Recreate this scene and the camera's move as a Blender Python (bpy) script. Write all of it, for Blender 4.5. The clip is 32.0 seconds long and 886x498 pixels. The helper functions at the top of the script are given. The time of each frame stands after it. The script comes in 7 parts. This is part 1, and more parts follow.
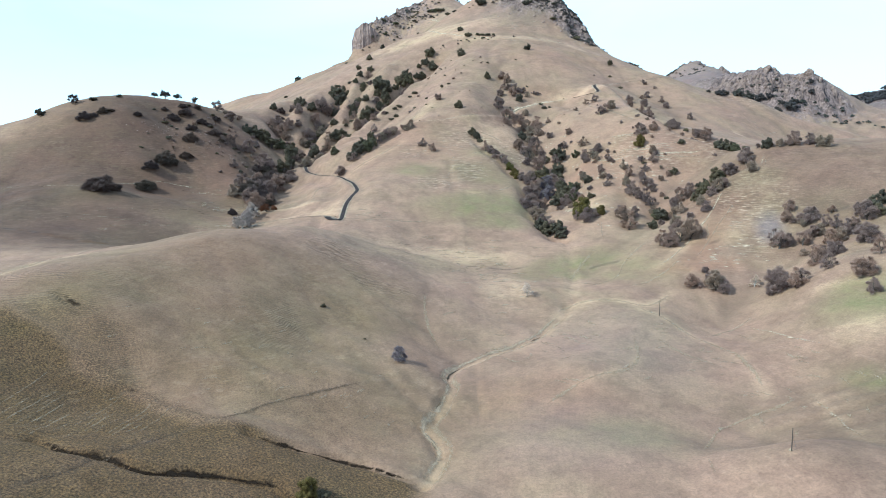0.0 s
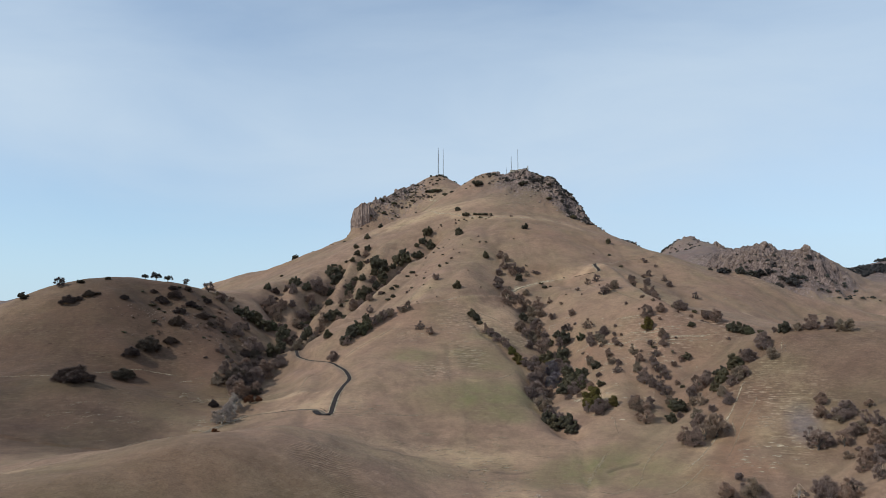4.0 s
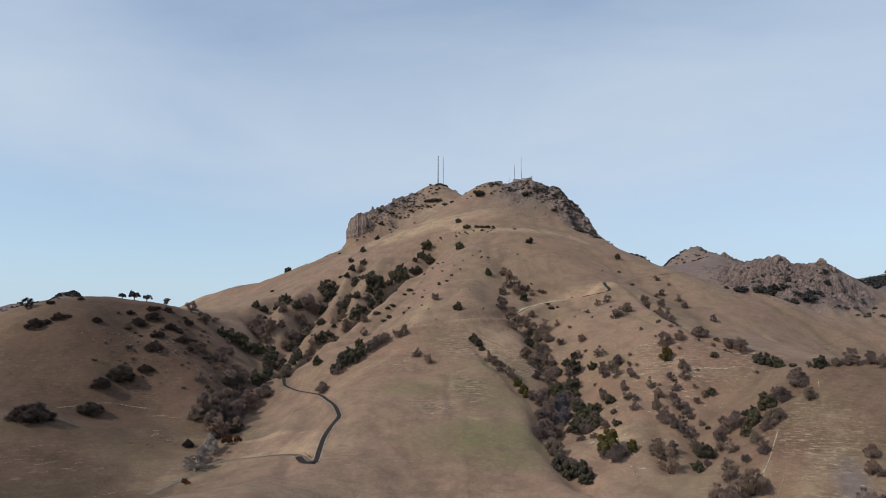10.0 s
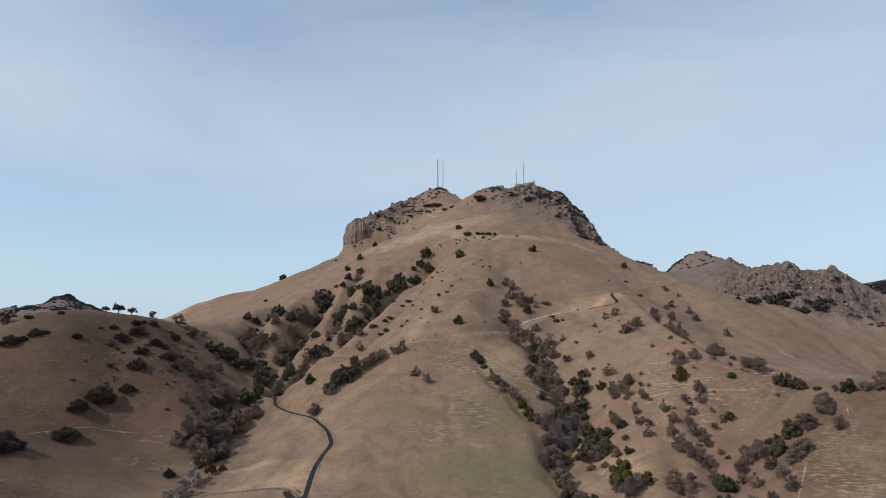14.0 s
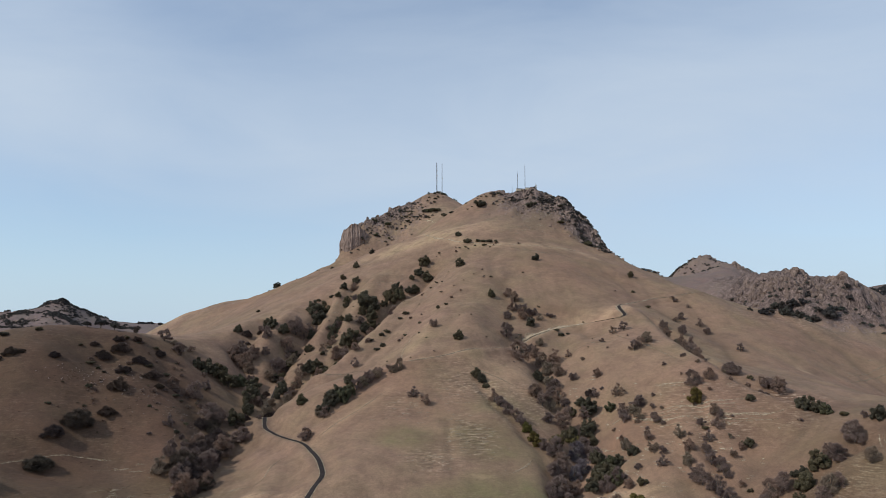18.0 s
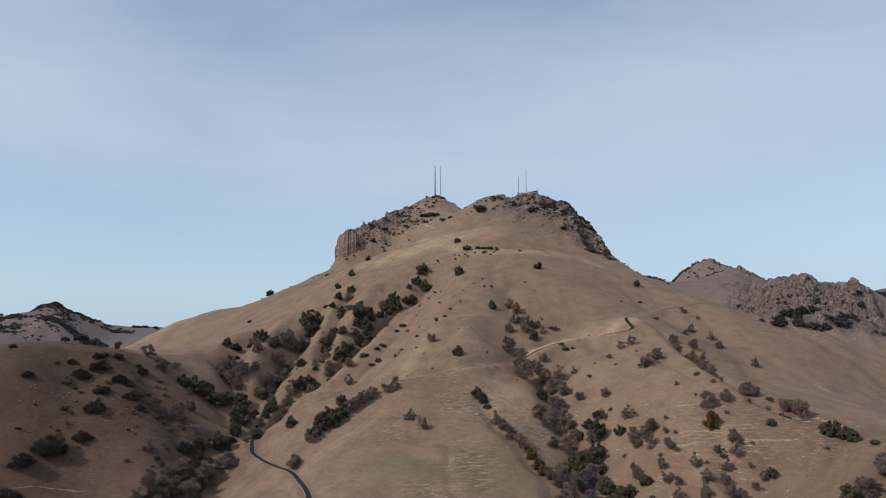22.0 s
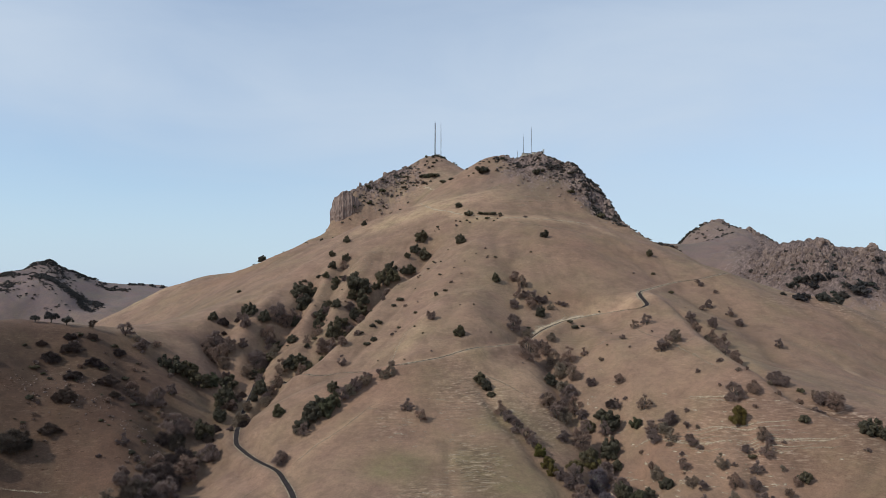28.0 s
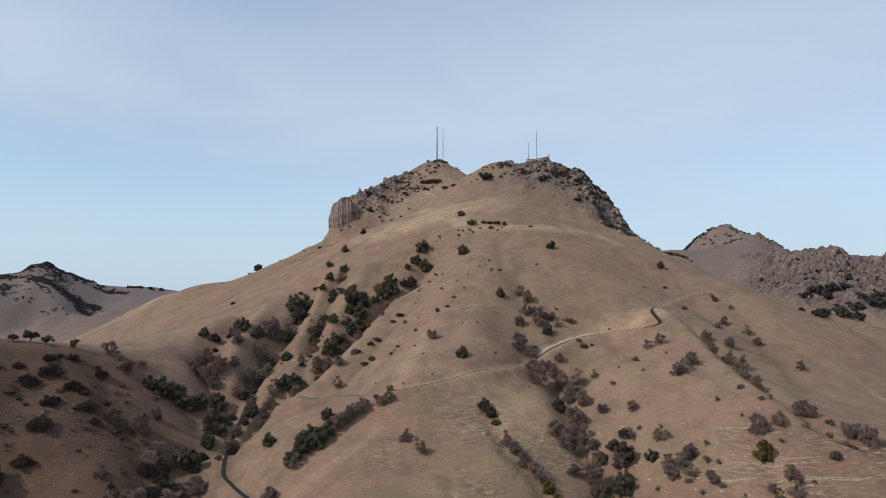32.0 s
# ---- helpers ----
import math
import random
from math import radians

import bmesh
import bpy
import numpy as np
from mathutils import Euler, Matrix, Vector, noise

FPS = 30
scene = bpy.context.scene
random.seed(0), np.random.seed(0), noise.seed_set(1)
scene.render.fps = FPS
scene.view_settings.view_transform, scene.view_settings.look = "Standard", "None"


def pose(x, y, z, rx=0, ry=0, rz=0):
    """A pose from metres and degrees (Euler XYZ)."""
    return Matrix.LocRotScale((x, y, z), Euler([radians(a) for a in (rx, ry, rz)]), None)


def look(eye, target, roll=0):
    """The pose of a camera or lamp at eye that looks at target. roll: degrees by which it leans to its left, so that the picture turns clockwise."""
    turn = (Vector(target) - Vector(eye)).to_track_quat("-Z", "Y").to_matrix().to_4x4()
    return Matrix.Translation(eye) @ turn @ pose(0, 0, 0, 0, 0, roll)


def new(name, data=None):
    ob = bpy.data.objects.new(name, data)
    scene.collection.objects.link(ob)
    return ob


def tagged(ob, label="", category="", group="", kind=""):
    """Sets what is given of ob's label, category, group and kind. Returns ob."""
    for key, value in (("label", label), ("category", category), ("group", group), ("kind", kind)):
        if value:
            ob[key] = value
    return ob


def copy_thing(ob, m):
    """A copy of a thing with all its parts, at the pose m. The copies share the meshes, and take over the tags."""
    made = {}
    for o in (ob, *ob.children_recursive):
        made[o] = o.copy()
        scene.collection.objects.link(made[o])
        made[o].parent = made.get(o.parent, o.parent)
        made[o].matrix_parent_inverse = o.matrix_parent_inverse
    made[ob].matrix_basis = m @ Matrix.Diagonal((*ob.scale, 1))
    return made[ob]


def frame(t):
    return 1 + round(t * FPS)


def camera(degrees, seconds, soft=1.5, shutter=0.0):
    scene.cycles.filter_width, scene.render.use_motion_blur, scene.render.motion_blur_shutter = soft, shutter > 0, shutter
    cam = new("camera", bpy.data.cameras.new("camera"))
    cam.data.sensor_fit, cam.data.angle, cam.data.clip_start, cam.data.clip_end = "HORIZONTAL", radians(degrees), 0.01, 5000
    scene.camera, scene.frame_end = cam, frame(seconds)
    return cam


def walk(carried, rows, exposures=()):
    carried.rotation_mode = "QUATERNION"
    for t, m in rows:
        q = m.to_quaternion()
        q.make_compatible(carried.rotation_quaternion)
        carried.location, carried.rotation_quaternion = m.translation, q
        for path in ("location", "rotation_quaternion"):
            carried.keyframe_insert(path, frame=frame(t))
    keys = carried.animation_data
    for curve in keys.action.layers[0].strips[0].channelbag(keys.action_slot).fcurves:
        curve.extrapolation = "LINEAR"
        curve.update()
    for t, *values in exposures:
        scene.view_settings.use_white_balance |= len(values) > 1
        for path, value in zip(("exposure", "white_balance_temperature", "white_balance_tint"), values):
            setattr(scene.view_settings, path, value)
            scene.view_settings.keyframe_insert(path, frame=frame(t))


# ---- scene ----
cam = camera(63.78, 32.0, soft=0.85)

# seconds, east, north, up (metres), heading to the left, tilt up, lean (degrees)
PATH = [
    (0.0, -0.0, 0.0, 100.0, 0.383, -6.922, 0.105),
    (0.25, -0.08, 2.01, 100.775, 0.376, -6.75, 0.132),
    (0.5, -0.16, 4.02, 101.55, 0.368, -5.368, 0.158),
    (1.0, -0.33, 7.99, 103.02, 0.341, -2.252, 0.129),
    (1.5, -0.45, 11.93, 104.43, 0.31, 1.026, 0.003),
    (2.0, -0.54, 15.81, 105.79, 0.265, 4.302, -0.077),
    (2.35, -0.575, 18.498, 106.721, 0.247, 6.42, -0.095),
    (2.5, -0.59, 19.65, 107.12, 0.24, 6.555, -0.102),
    (3.0, -0.62, 23.44, 108.48, 0.227, 6.603, -0.122),
    (3.5, -0.64, 27.19, 109.88, 0.216, 6.643, -0.15),
    (5.5, -0.77, 42.06, 116.17, 0.168, 6.933, -0.14),
    (6.0, -0.8, 45.79, 117.7, 0.167, 7.012, -0.104),
    (7.0, -0.86, 53.3, 120.74, 0.157, 7.007, -0.057),
    (8.0, -0.91, 60.85, 123.72, 0.151, 6.999, -0.011),
    (9.0, -0.97, 68.34, 126.74, 0.15, 6.99, 0.023),
    (10.0, -1.05, 75.84, 129.81, 0.162, 6.979, 0.073),
    (11.0, -1.08, 83.23, 132.93, 0.174, 6.968, 0.12),
    (12.0, -1.09, 90.58, 136.07, 0.174, 6.963, 0.109),
    (13.0, -1.13, 97.76, 139.12, 0.162, 6.987, 0.084),
    (14.0, -1.28, 104.91, 142.27, 0.137, 7.001, 0.08),
    (14.5, -1.36, 108.46, 143.87, 0.138, 7.009, 0.062),
    (16.5, -1.58, 122.55, 150.16, 0.084, 7.046, 0.03),
    (17.0, -1.58, 126.1, 151.64, 0.072, 7.042, 0.02),
    (18.0, -1.55, 133.19, 154.59, 0.057, 7.023, -0.012),
    (19.0, -1.57, 140.45, 157.58, 0.042, 7.015, -0.033),
    (20.0, -1.5, 147.73, 160.58, 0.0, 7.03, -0.044),
    (21.0, -1.37, 154.95, 163.61, -0.02, 7.018, -0.064),
    (22.0, -1.28, 162.1, 166.66, -0.04, 7.006, -0.093),
    (23.0, -1.32, 169.3, 169.79, -0.065, 7.005, -0.088),
    (24.0, -1.32, 176.5, 172.89, -0.107, 6.995, -0.109),
    (24.2, -1.324, 177.944, 173.51, -0.113, 6.95, -0.092),
    (24.4, -1.328, 179.388, 174.13, -0.12, 3.32, -0.075),
    (24.5, -1.33, 180.11, 174.44, -0.123, 3.294, -0.067),
    (25.0, -1.34, 183.72, 175.98, -0.136, 3.276, -0.067),
    (25.5, -1.36, 187.32, 177.5, -0.14, 3.25, -0.054),
    (27.5, -1.49, 201.31, 183.43, -0.061, 3.235, -0.003),
    (28.0, -1.46, 204.73, 184.93, -0.025, 3.244, 0.024),
    (29.0, -1.35, 211.6, 187.98, 0.038, 3.242, 0.05),
    (30.0, -1.33, 218.52, 191.04, 0.066, 3.225, 0.09),
    (31.0, -1.41, 225.32, 194.1, 0.101, 3.23, 0.099),
    (32.0, -1.41, 232.01, 197.2, 0.133, 3.219, 0.141),
]


def flown(x, y, z, head, tilt, lean):
    h, p = radians(head), radians(tilt)
    way = Vector((-math.sin(h) * math.cos(p), math.cos(h) * math.cos(p), math.sin(p)))
    eye = Vector((x, y, z))
    return look(eye, eye + way, lean)


walk(cam, [(t, flown(*r)) for t, *r in PATH], [(0.0, 1.0, 5480, -4), (0.6, 0.96, 5480, 0), (1.2, 0.72, 5730, 3), (2.0, 0.27, 6400, 1), (2.4, -0.02, 6400, 3), (3.5, -0.05, 6350, 4), (6.0, -0.1, 6500, 8), (14.0, -0.14, 6500, 8), (20.0, -0.19, 6450, 8), (24.0, -0.25, 6400, 8), (24.6, -0.12, 6450, 8), (32.0, -0.12, 6450, 8)])


# ---- sky and sun ----
SUN_UP, SUN_SIDE = 39.0, -116.0   # height, and angle to the right of straight ahead (degrees)

world = bpy.data.worlds.new("sky")
scene.world = world
world.use_nodes = True
wn, wl = world.node_tree.nodes, world.node_tree.links
wn.clear()
sky = wn.new("ShaderNodeTexSky")
sky.sky_type = "NISHITA"
sky.sun_disc = False
sky.sun_elevation = radians(SUN_UP)
sky.sun_rotation = radians(SUN_SIDE)
sky.altitude = 200
sky.air_density, sky.dust_density, sky.ozone_density = 1.0, 0.0, 1.6
back = wn.new("ShaderNodeBackground")
back.inputs["Strength"].default_value = 0.125
wout = wn.new("ShaderNodeOutputWorld")
# a thin veil of high cloud with denser banks and clear gaps
ray = wn.new("ShaderNodeTexCoord")


def sky_math(op, a, b=None):
    m = wn.new("ShaderNodeMath")
    m.operation = op
    for i, v in enumerate((a, b)):
        if isinstance(v, (int, float)):
            m.inputs[i].default_value = v
        elif v is not None:
            wl.new(v, m.inputs[i])
    return m.outputs[0]


high = wn.new("ShaderNodeSeparateXYZ")
wl.new(ray.outputs["Generated"], high.inputs[0])
flat = wn.new("ShaderNodeMapping")
flat.inputs["Scale"].default_value = (1.0, 1.0, 3.4)
flat.inputs["Rotation"].default_value = (0.0, radians(9), 0.0)
wl.new(ray.outputs["Generated"], flat.inputs["Vector"])
veil = wn.new("ShaderNodeTexNoise")
veil.inputs["Scale"].default_value, veil.inputs["Detail"].default_value, veil.inputs["Roughness"].default_value = 2.4, 6, 0.55
veil.inputs["Distortion"].default_value = 0.5
wl.new(flat.outputs[0], veil.inputs["Vector"])
thin = wn.new("ShaderNodeMapRange")
for i, v in enumerate((0.3, 0.7, 0.46, 0.7)):
    thin.inputs[i + 1].default_value = v
wl.new(veil.outputs["Fac"], thin.inputs[0])
bearing, rising = sky_math("ARCTAN2", high.outputs["X"], high.outputs["Y"]), sky_math("ARCSINE", high.outputs["Z"])
cover = thin.outputs[0]
# bearing, height and half widths (degrees), and how much cloud is added
for side, up, wide, tall, much in ((-31, 17, 12, 7, 0.2), (22, 16, 22, 6, 0.24), (-8, 14, 16, 4, 0.12), (10, 31, 22, 7, -0.34), (-20, 23, 9, 5, -0.12), (-26, 7, 16, 5, -0.34), (34, 30, 10, 6, 0.14)):
    u = sky_math("DIVIDE", sky_math("SUBTRACT", bearing, radians(side)), radians(wide))
    v = sky_math("DIVIDE", sky_math("SUBTRACT", rising, radians(up)), radians(tall))
    far_out = sky_math("ADD", sky_math("MULTIPLY", u, u), sky_math("MULTIPLY", v, v))
    cover = sky_math("ADD", cover, sky_math("MULTIPLY", sky_math("EXPONENT", sky_math("MULTIPLY", far_out, -1.0)), much))
cover = sky_math("MINIMUM", sky_math("MAXIMUM", cover, 0.0), 1.0)
mixed = wn.new("ShaderNodeMix")
mixed.data_type = "RGBA"
low = wn.new("ShaderNodeMapRange")
for i, v in enumerate((0.0, 0.2, 0.85, 0.0)):
    low.inputs[i + 1].default_value = v
wl.new(high.outputs["Z"], low.inputs[0])
wl.new(cover, mixed.inputs[0])
clear = wn.new("ShaderNodeMix")
clear.data_type, clear.blend_type = "RGBA", "MULTIPLY"
clear.inputs[0].default_value = 1.0
wl.new(sky.outputs["Color"], clear.inputs[6])
clear.inputs[7].default_value = (1.12, 1.19, 1.25, 1)
wl.new(clear.outputs[2], mixed.inputs[6])
mixed.inputs[7].default_value = (5.1, 5.85, 6.9, 1)
# haze towards the skyline
hazy = wn.new("ShaderNodeMix")
hazy.data_type = "RGBA"
wl.new(low.outputs[0], hazy.inputs[0])
wl.new(mixed.outputs[2], hazy.inputs[6])
hazy.inputs[7].default_value = (4.0, 5.2, 6.6, 1)
wl.new(hazy.outputs[2], back.inputs["Color"])
wl.new(back.outputs[0], wout.inputs["Surface"])

sun_data = bpy.data.lights.new("sun", "SUN")
sun_data.energy, sun_data.angle, sun_data.color = 2.95, radians(0.6), (1.0, 0.95, 0.87)
sun = new("sun", sun_data)
a, e = radians(SUN_SIDE), radians(SUN_UP)
to_sun = Vector((math.sin(a) * math.cos(e), math.cos(a) * math.cos(e), math.sin(e)))
sun.matrix_world = look(to_sun * 300, (0, 0, 0))


# ---- materials ----
def material(name, rough=0.9):
    m = bpy.data.materials.new(name)
    m.use_nodes = True
    nt = m.node_tree
    b = nt.nodes["Principled BSDF"]
    b.inputs["Roughness"].default_value = rough
    b.inputs["Specular IOR Level"].default_value = 0.25
    return m, nt.nodes, nt.links, b


def place_of(n):
    return n.new("ShaderNodeNewGeometry").outputs["Position"]


def noise_of(n, l, where, scale, detail=4.0, rough=0.55, warp=0.0):
    t = n.new("ShaderNodeTexNoise")
    t.inputs["Scale"].default_value, t.inputs["Detail"].default_value = scale, detail
    t.inputs["Roughness"].default_value, t.inputs["Distortion"].default_value = rough, warp
    l.new(where, t.inputs["Vector"])
    return t.outputs["Fac"]


def ramp(n, l, fac, stops):
    r = n.new("ShaderNodeValToRGB")
    e = r.color_ramp.elements
    while len(e) < len(stops):
        e.new(0.5)
    for el, (p, c) in zip(e, stops):
        el.position, el.color = p, (*c, 1) if len(c) == 3 else c
    l.new(fac, r.inputs["Fac"])
    return r.outputs["Color"]


def span(n, l, fac, a, b, lo=0.0, hi=1.0):
    r = n.new("ShaderNodeMapRange")
    for i, v in enumerate((a, b, lo, hi)):
        r.inputs[i + 1].default_value = v
    l.new(fac, r.inputs[0])
    return r.outputs[0]


def times(n, l, a, b):
    m = n.new("ShaderNodeMath")
    m.operation = "MULTIPLY"
    l.new(a, m.inputs[0])
    if isinstance(b, float):
        m.inputs[1].default_value = b
    else:
        l.new(b, m.inputs[1])
    return m.outputs[0]


def blend(n, l, fac, a, b, mode="MIX"):
    m = n.new("ShaderNodeMix")
    m.data_type, m.blend_type = "RGBA", mode
    if isinstance(fac, float):
        m.inputs[0].default_value = fac
    else:
        l.new(fac, m.inputs[0])
    for v, i in ((a, 6), (b, 7)):
        if isinstance(v, tuple):
            m.inputs[i].default_value = (*v, 1)
        else:
            l.new(v, m.inputs[i])
    return m.outputs[2]


def layer(n, name):
    a = n.new("ShaderNodeAttribute")
    a.attribute_name = name
    return a.outputs["Fac"]


def bump(n, l, b, heights):
    """Relief from (height, strength, distance) triples, one over the other."""
    last = None
    for h, strength, dist in heights:
        k = n.new("ShaderNodeBump")
        k.inputs["Distance"].default_value = dist
        if isinstance(strength, float):
            k.inputs["Strength"].default_value = strength
        else:
            l.new(strength, k.inputs["Strength"])
        l.new(h, k.inputs["Height"])
        if last:
            l.new(last, k.inputs["Normal"])
        last = k.outputs["Normal"]
    l.new(last, b.inputs["Normal"])


def hillside():
    """Dry winter grass over clay, with green flushes, bare soil, cattle terraces, rills and crag."""
    m, n, l, b = material("dry_grass_hillside", 0.95)
    p = place_of(n)
    wide = noise_of(n, l, p, 0.008, 5, 0.6, 0.1)
    mid = noise_of(n, l, p, 0.06, 8, 0.7, 0.15)
    fine = noise_of(n, l, p, 0.32, 6, 0.72)
    tuft = noise_of(n, l, p, 1.3, 4, 0.75)
    grass = ramp(n, l, wide, [(0.3, (0.171, 0.112, 0.078)), (0.5, (0.224, 0.147, 0.101)), (0.7, (0.190, 0.122, 0.084))])
    grass = blend(n, l, span(n, l, mid, 0.42, 0.72, 0.0, 0.55), grass, (0.318, 0.215, 0.142))
    grass = blend(n, l, span(n, l, mid, 0.52, 0.3, 0.0, 0.5), grass, (0.146, 0.096, 0.066))
    grass = blend(n, l, times(n, l, layer(n, "pale"), span(n, l, mid, 0.3, 0.6)), grass, (0.400, 0.280, 0.178))
    grass = blend(n, l, times(n, l, layer(n, "green"), span(n, l, mid, 0.3, 0.62, 0.1, 0.8)), grass, (0.140, 0.136, 0.058))
    grass = blend(n, l, times(n, l, layer(n, "red"), span(n, l, mid, 0.3, 0.6, 0.15, 0.6)), grass, (0.215, 0.115, 0.070))
    # dark soil tone, which also holds the left hill's shade
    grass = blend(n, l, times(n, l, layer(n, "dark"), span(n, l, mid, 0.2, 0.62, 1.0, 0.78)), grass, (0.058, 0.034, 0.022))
    grass = blend(n, l, times(n, l, layer(n, "olive"), span(n, l, mid, 0.25, 0.7, 1.0, 0.7)), grass, (0.108, 0.069, 0.030))
    # violet-grey tone; over the far hills it is distance haze put into colour
    grass = blend(n, l, times(n, l, layer(n, "violet_and_haze"), span(n, l, mid, 0.3, 0.7, 0.95, 0.6)), grass, (0.150, 0.123, 0.126))
    grass = blend(n, l, times(n, l, layer(n, "wash"), span(n, l, fine, 0.35, 0.6, 0.3, 0.85)), grass, (0.118, 0.082, 0.056))
    # terraces worn by cattle along the slope
    level = n.new("ShaderNodeMapping")
    level.inputs["Scale"].default_value = (0.17, 0.17, 1.7)
    l.new(p, level.inputs["Vector"])
    tread = noise_of(n, l, level.outputs[0], 1.0, 4, 0.6, 0.25)
    step = span(n, l, tread, 0.53, 0.6)
    patch = times(n, l, layer(n, "terrace"), span(n, l, noise_of(n, l, p, 0.025, 4, 0.6), 0.4, 0.6, 0.12, 1.0))
    up = n.new("ShaderNodeSeparateXYZ")
    l.new(n.new("ShaderNodeNewGeometry").outputs["True Normal"], up.inputs[0])
    patch = times(n, l, patch, span(n, l, up.outputs["Z"], 0.996, 0.955))
    worn = times(n, l, times(n, l, step, patch), span(n, l, fine, 0.42, 0.56, 0.15, 1.0))
    # close-set treads on the near banks
    sep = n.new("ShaderNodeSeparateXYZ")
    l.new(p, sep.inputs[0])
    rise = sep.outputs["Z"]
    for scale, much in ((0.045, 2.2), (0.3, 0.6), (1.1, 0.3)):
        add = n.new("ShaderNodeMath")
        add.operation = "MULTIPLY_ADD"
        add.inputs[1].default_value = much
        l.new(noise_of(n, l, p, scale, 2, 0.5), add.inputs[0])
        l.new(rise, add.inputs[2])
        rise = add.outputs[0]
    wave = n.new("ShaderNodeMath")
    wave.operation = "SINE"
    l.new(times(n, l, rise, 12.5), wave.inputs[0])
    rippled = times(n, l, layer(n, "ripple"), span(n, l, noise_of(n, l, p, 0.06, 4, 0.6), 0.38, 0.56, 0.0, 1.0))
    # troughs of the ripple relief get a darker colour
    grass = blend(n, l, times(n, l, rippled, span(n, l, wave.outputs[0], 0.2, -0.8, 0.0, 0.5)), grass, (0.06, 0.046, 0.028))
    # tussocks: low parts darker, high parts paler
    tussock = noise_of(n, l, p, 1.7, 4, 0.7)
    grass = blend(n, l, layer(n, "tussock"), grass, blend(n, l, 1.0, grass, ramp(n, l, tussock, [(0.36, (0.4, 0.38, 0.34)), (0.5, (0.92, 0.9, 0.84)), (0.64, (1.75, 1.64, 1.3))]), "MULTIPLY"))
    grass = blend(n, l, times(n, l, worn, 0.85), grass, (0.44, 0.345, 0.25))
    # low parts of the terrace relief get a darker colour
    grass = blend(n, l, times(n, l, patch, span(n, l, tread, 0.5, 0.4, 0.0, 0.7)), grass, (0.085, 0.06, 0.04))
    speck = ramp(n, l, fine, [(0.3, (0.84, 0.84, 0.84)), (0.5, (1, 1, 1)), (0.72, (1.13, 1.12, 1.1))])
    grass = blend(n, l, 1.0, grass, speck, "MULTIPLY")
    grass = blend(n, l, 1.0, grass, ramp(n, l, tuft, [(0.28, (0.74, 0.74, 0.74)), (0.5, (1, 1, 1)), (0.72, (1.22, 1.2, 1.16))]), "MULTIPLY")
    hue = noise_of(n, l, p, 0.018, 6, 0.65, 0.1)
    grass = blend(n, l, 1.0, grass, ramp(n, l, hue, [(0.36, (0.975, 1.005, 0.92)), (0.5, (1.02, 0.99, 0.965)), (0.64, (1.045, 0.975, 0.99))]), "MULTIPLY")
    # crag
    stretch = n.new("ShaderNodeMapping")
    stretch.inputs["Scale"].default_value = (1, 1, 0.28)
    l.new(p, stretch.inputs["Vector"])
    v = n.new("ShaderNodeTexVoronoi")
    v.feature = "DISTANCE_TO_EDGE"
    v.inputs["Scale"].default_value = 0.3
    l.new(stretch.outputs[0], v.inputs["Vector"])
    rn = noise_of(n, l, stretch.outputs[0], 0.16, 8, 0.72, 0.5)
    stone = ramp(n, l, rn, [(0.34, (0.040, 0.029, 0.027)), (0.45, (0.165, 0.119, 0.106)), (0.56, (0.262, 0.191, 0.166)), (0.75, (0.320, 0.236, 0.200))])
    crack = span(n, l, v.outputs["Distance"], 0.0, 0.1, 0.0, 1.0)
    stone = blend(n, l, 1.0, stone, ramp(n, l, crack, [(0.0, (0.8, 0.8, 0.8)), (1.0, (1, 1, 1))]), "MULTIPLY")
    streak = n.new("ShaderNodeMapping")
    streak.inputs["Scale"].default_value = (1, 1, 0.12)
    l.new(p, streak.inputs["Vector"])
    stone = blend(n, l, 1.0, stone, ramp(n, l, noise_of(n, l, streak.outputs[0], 0.4, 6, 0.7), [(0.35, (0.42, 0.4, 0.4)), (0.5, (0.95, 0.95, 0.95)), (0.7, (1.3, 1.27, 1.24))]), "MULTIPLY")
    stone = blend(n, l, 1.0, stone, ramp(n, l, tuft, [(0.3, (0.65, 0.65, 0.65)), (0.7, (1.3, 1.3, 1.3))]), "MULTIPLY")
    edge = n.new("ShaderNodeMath")
    edge.operation = "ADD"
    l.new(layer(n, "rock"), edge.inputs[0])
    l.new(span(n, l, rn, 0.25, 0.75, -0.4, 0.4), edge.inputs[1])
    is_rock = span(n, l, edge.outputs[0], 0.36, 0.66)
    l.new(blend(n, l, is_rock, grass, stone), b.inputs["Base Color"])
    bump(n, l, b, [(mid, 0.45, 2.2), (rn, is_rock, 5.0), (crack, times(n, l, is_rock, 0.4), 0.5), (tread, times(n, l, patch, 1.0), 1.1), (wave.outputs[0], rippled, 0.17), (tussock, layer(n, "tussock"), 0.9), (fine, 0.45, 0.4), (tuft, span(n, l, layer(n, "tussock"), 0.0, 1.0, 0.45, 1.0), 0.22)])
    return m


def leafy(name, dark, light, through=0.25):
    m, n, l, b = material(name, 0.75)
    info = n.new("ShaderNodeObjectInfo")
    geo = n.new("ShaderNodeNewGeometry")
    c = ramp(n, l, geo.outputs["Random Per Island"], [(0.0, dark), (1.0, light)])
    tone = ramp(n, l, info.outputs["Random"], [(0.0, (0.7, 0.7, 0.74)), (0.4, (1, 1, 1)), (0.75, (1.22, 1.12, 0.98)), (1.0, (1.0, 1.12, 0.95))])
    l.new(blend(n, l, 1.0, c, tone, "MULTIPLY"), b.inputs["Base Color"])
    return m


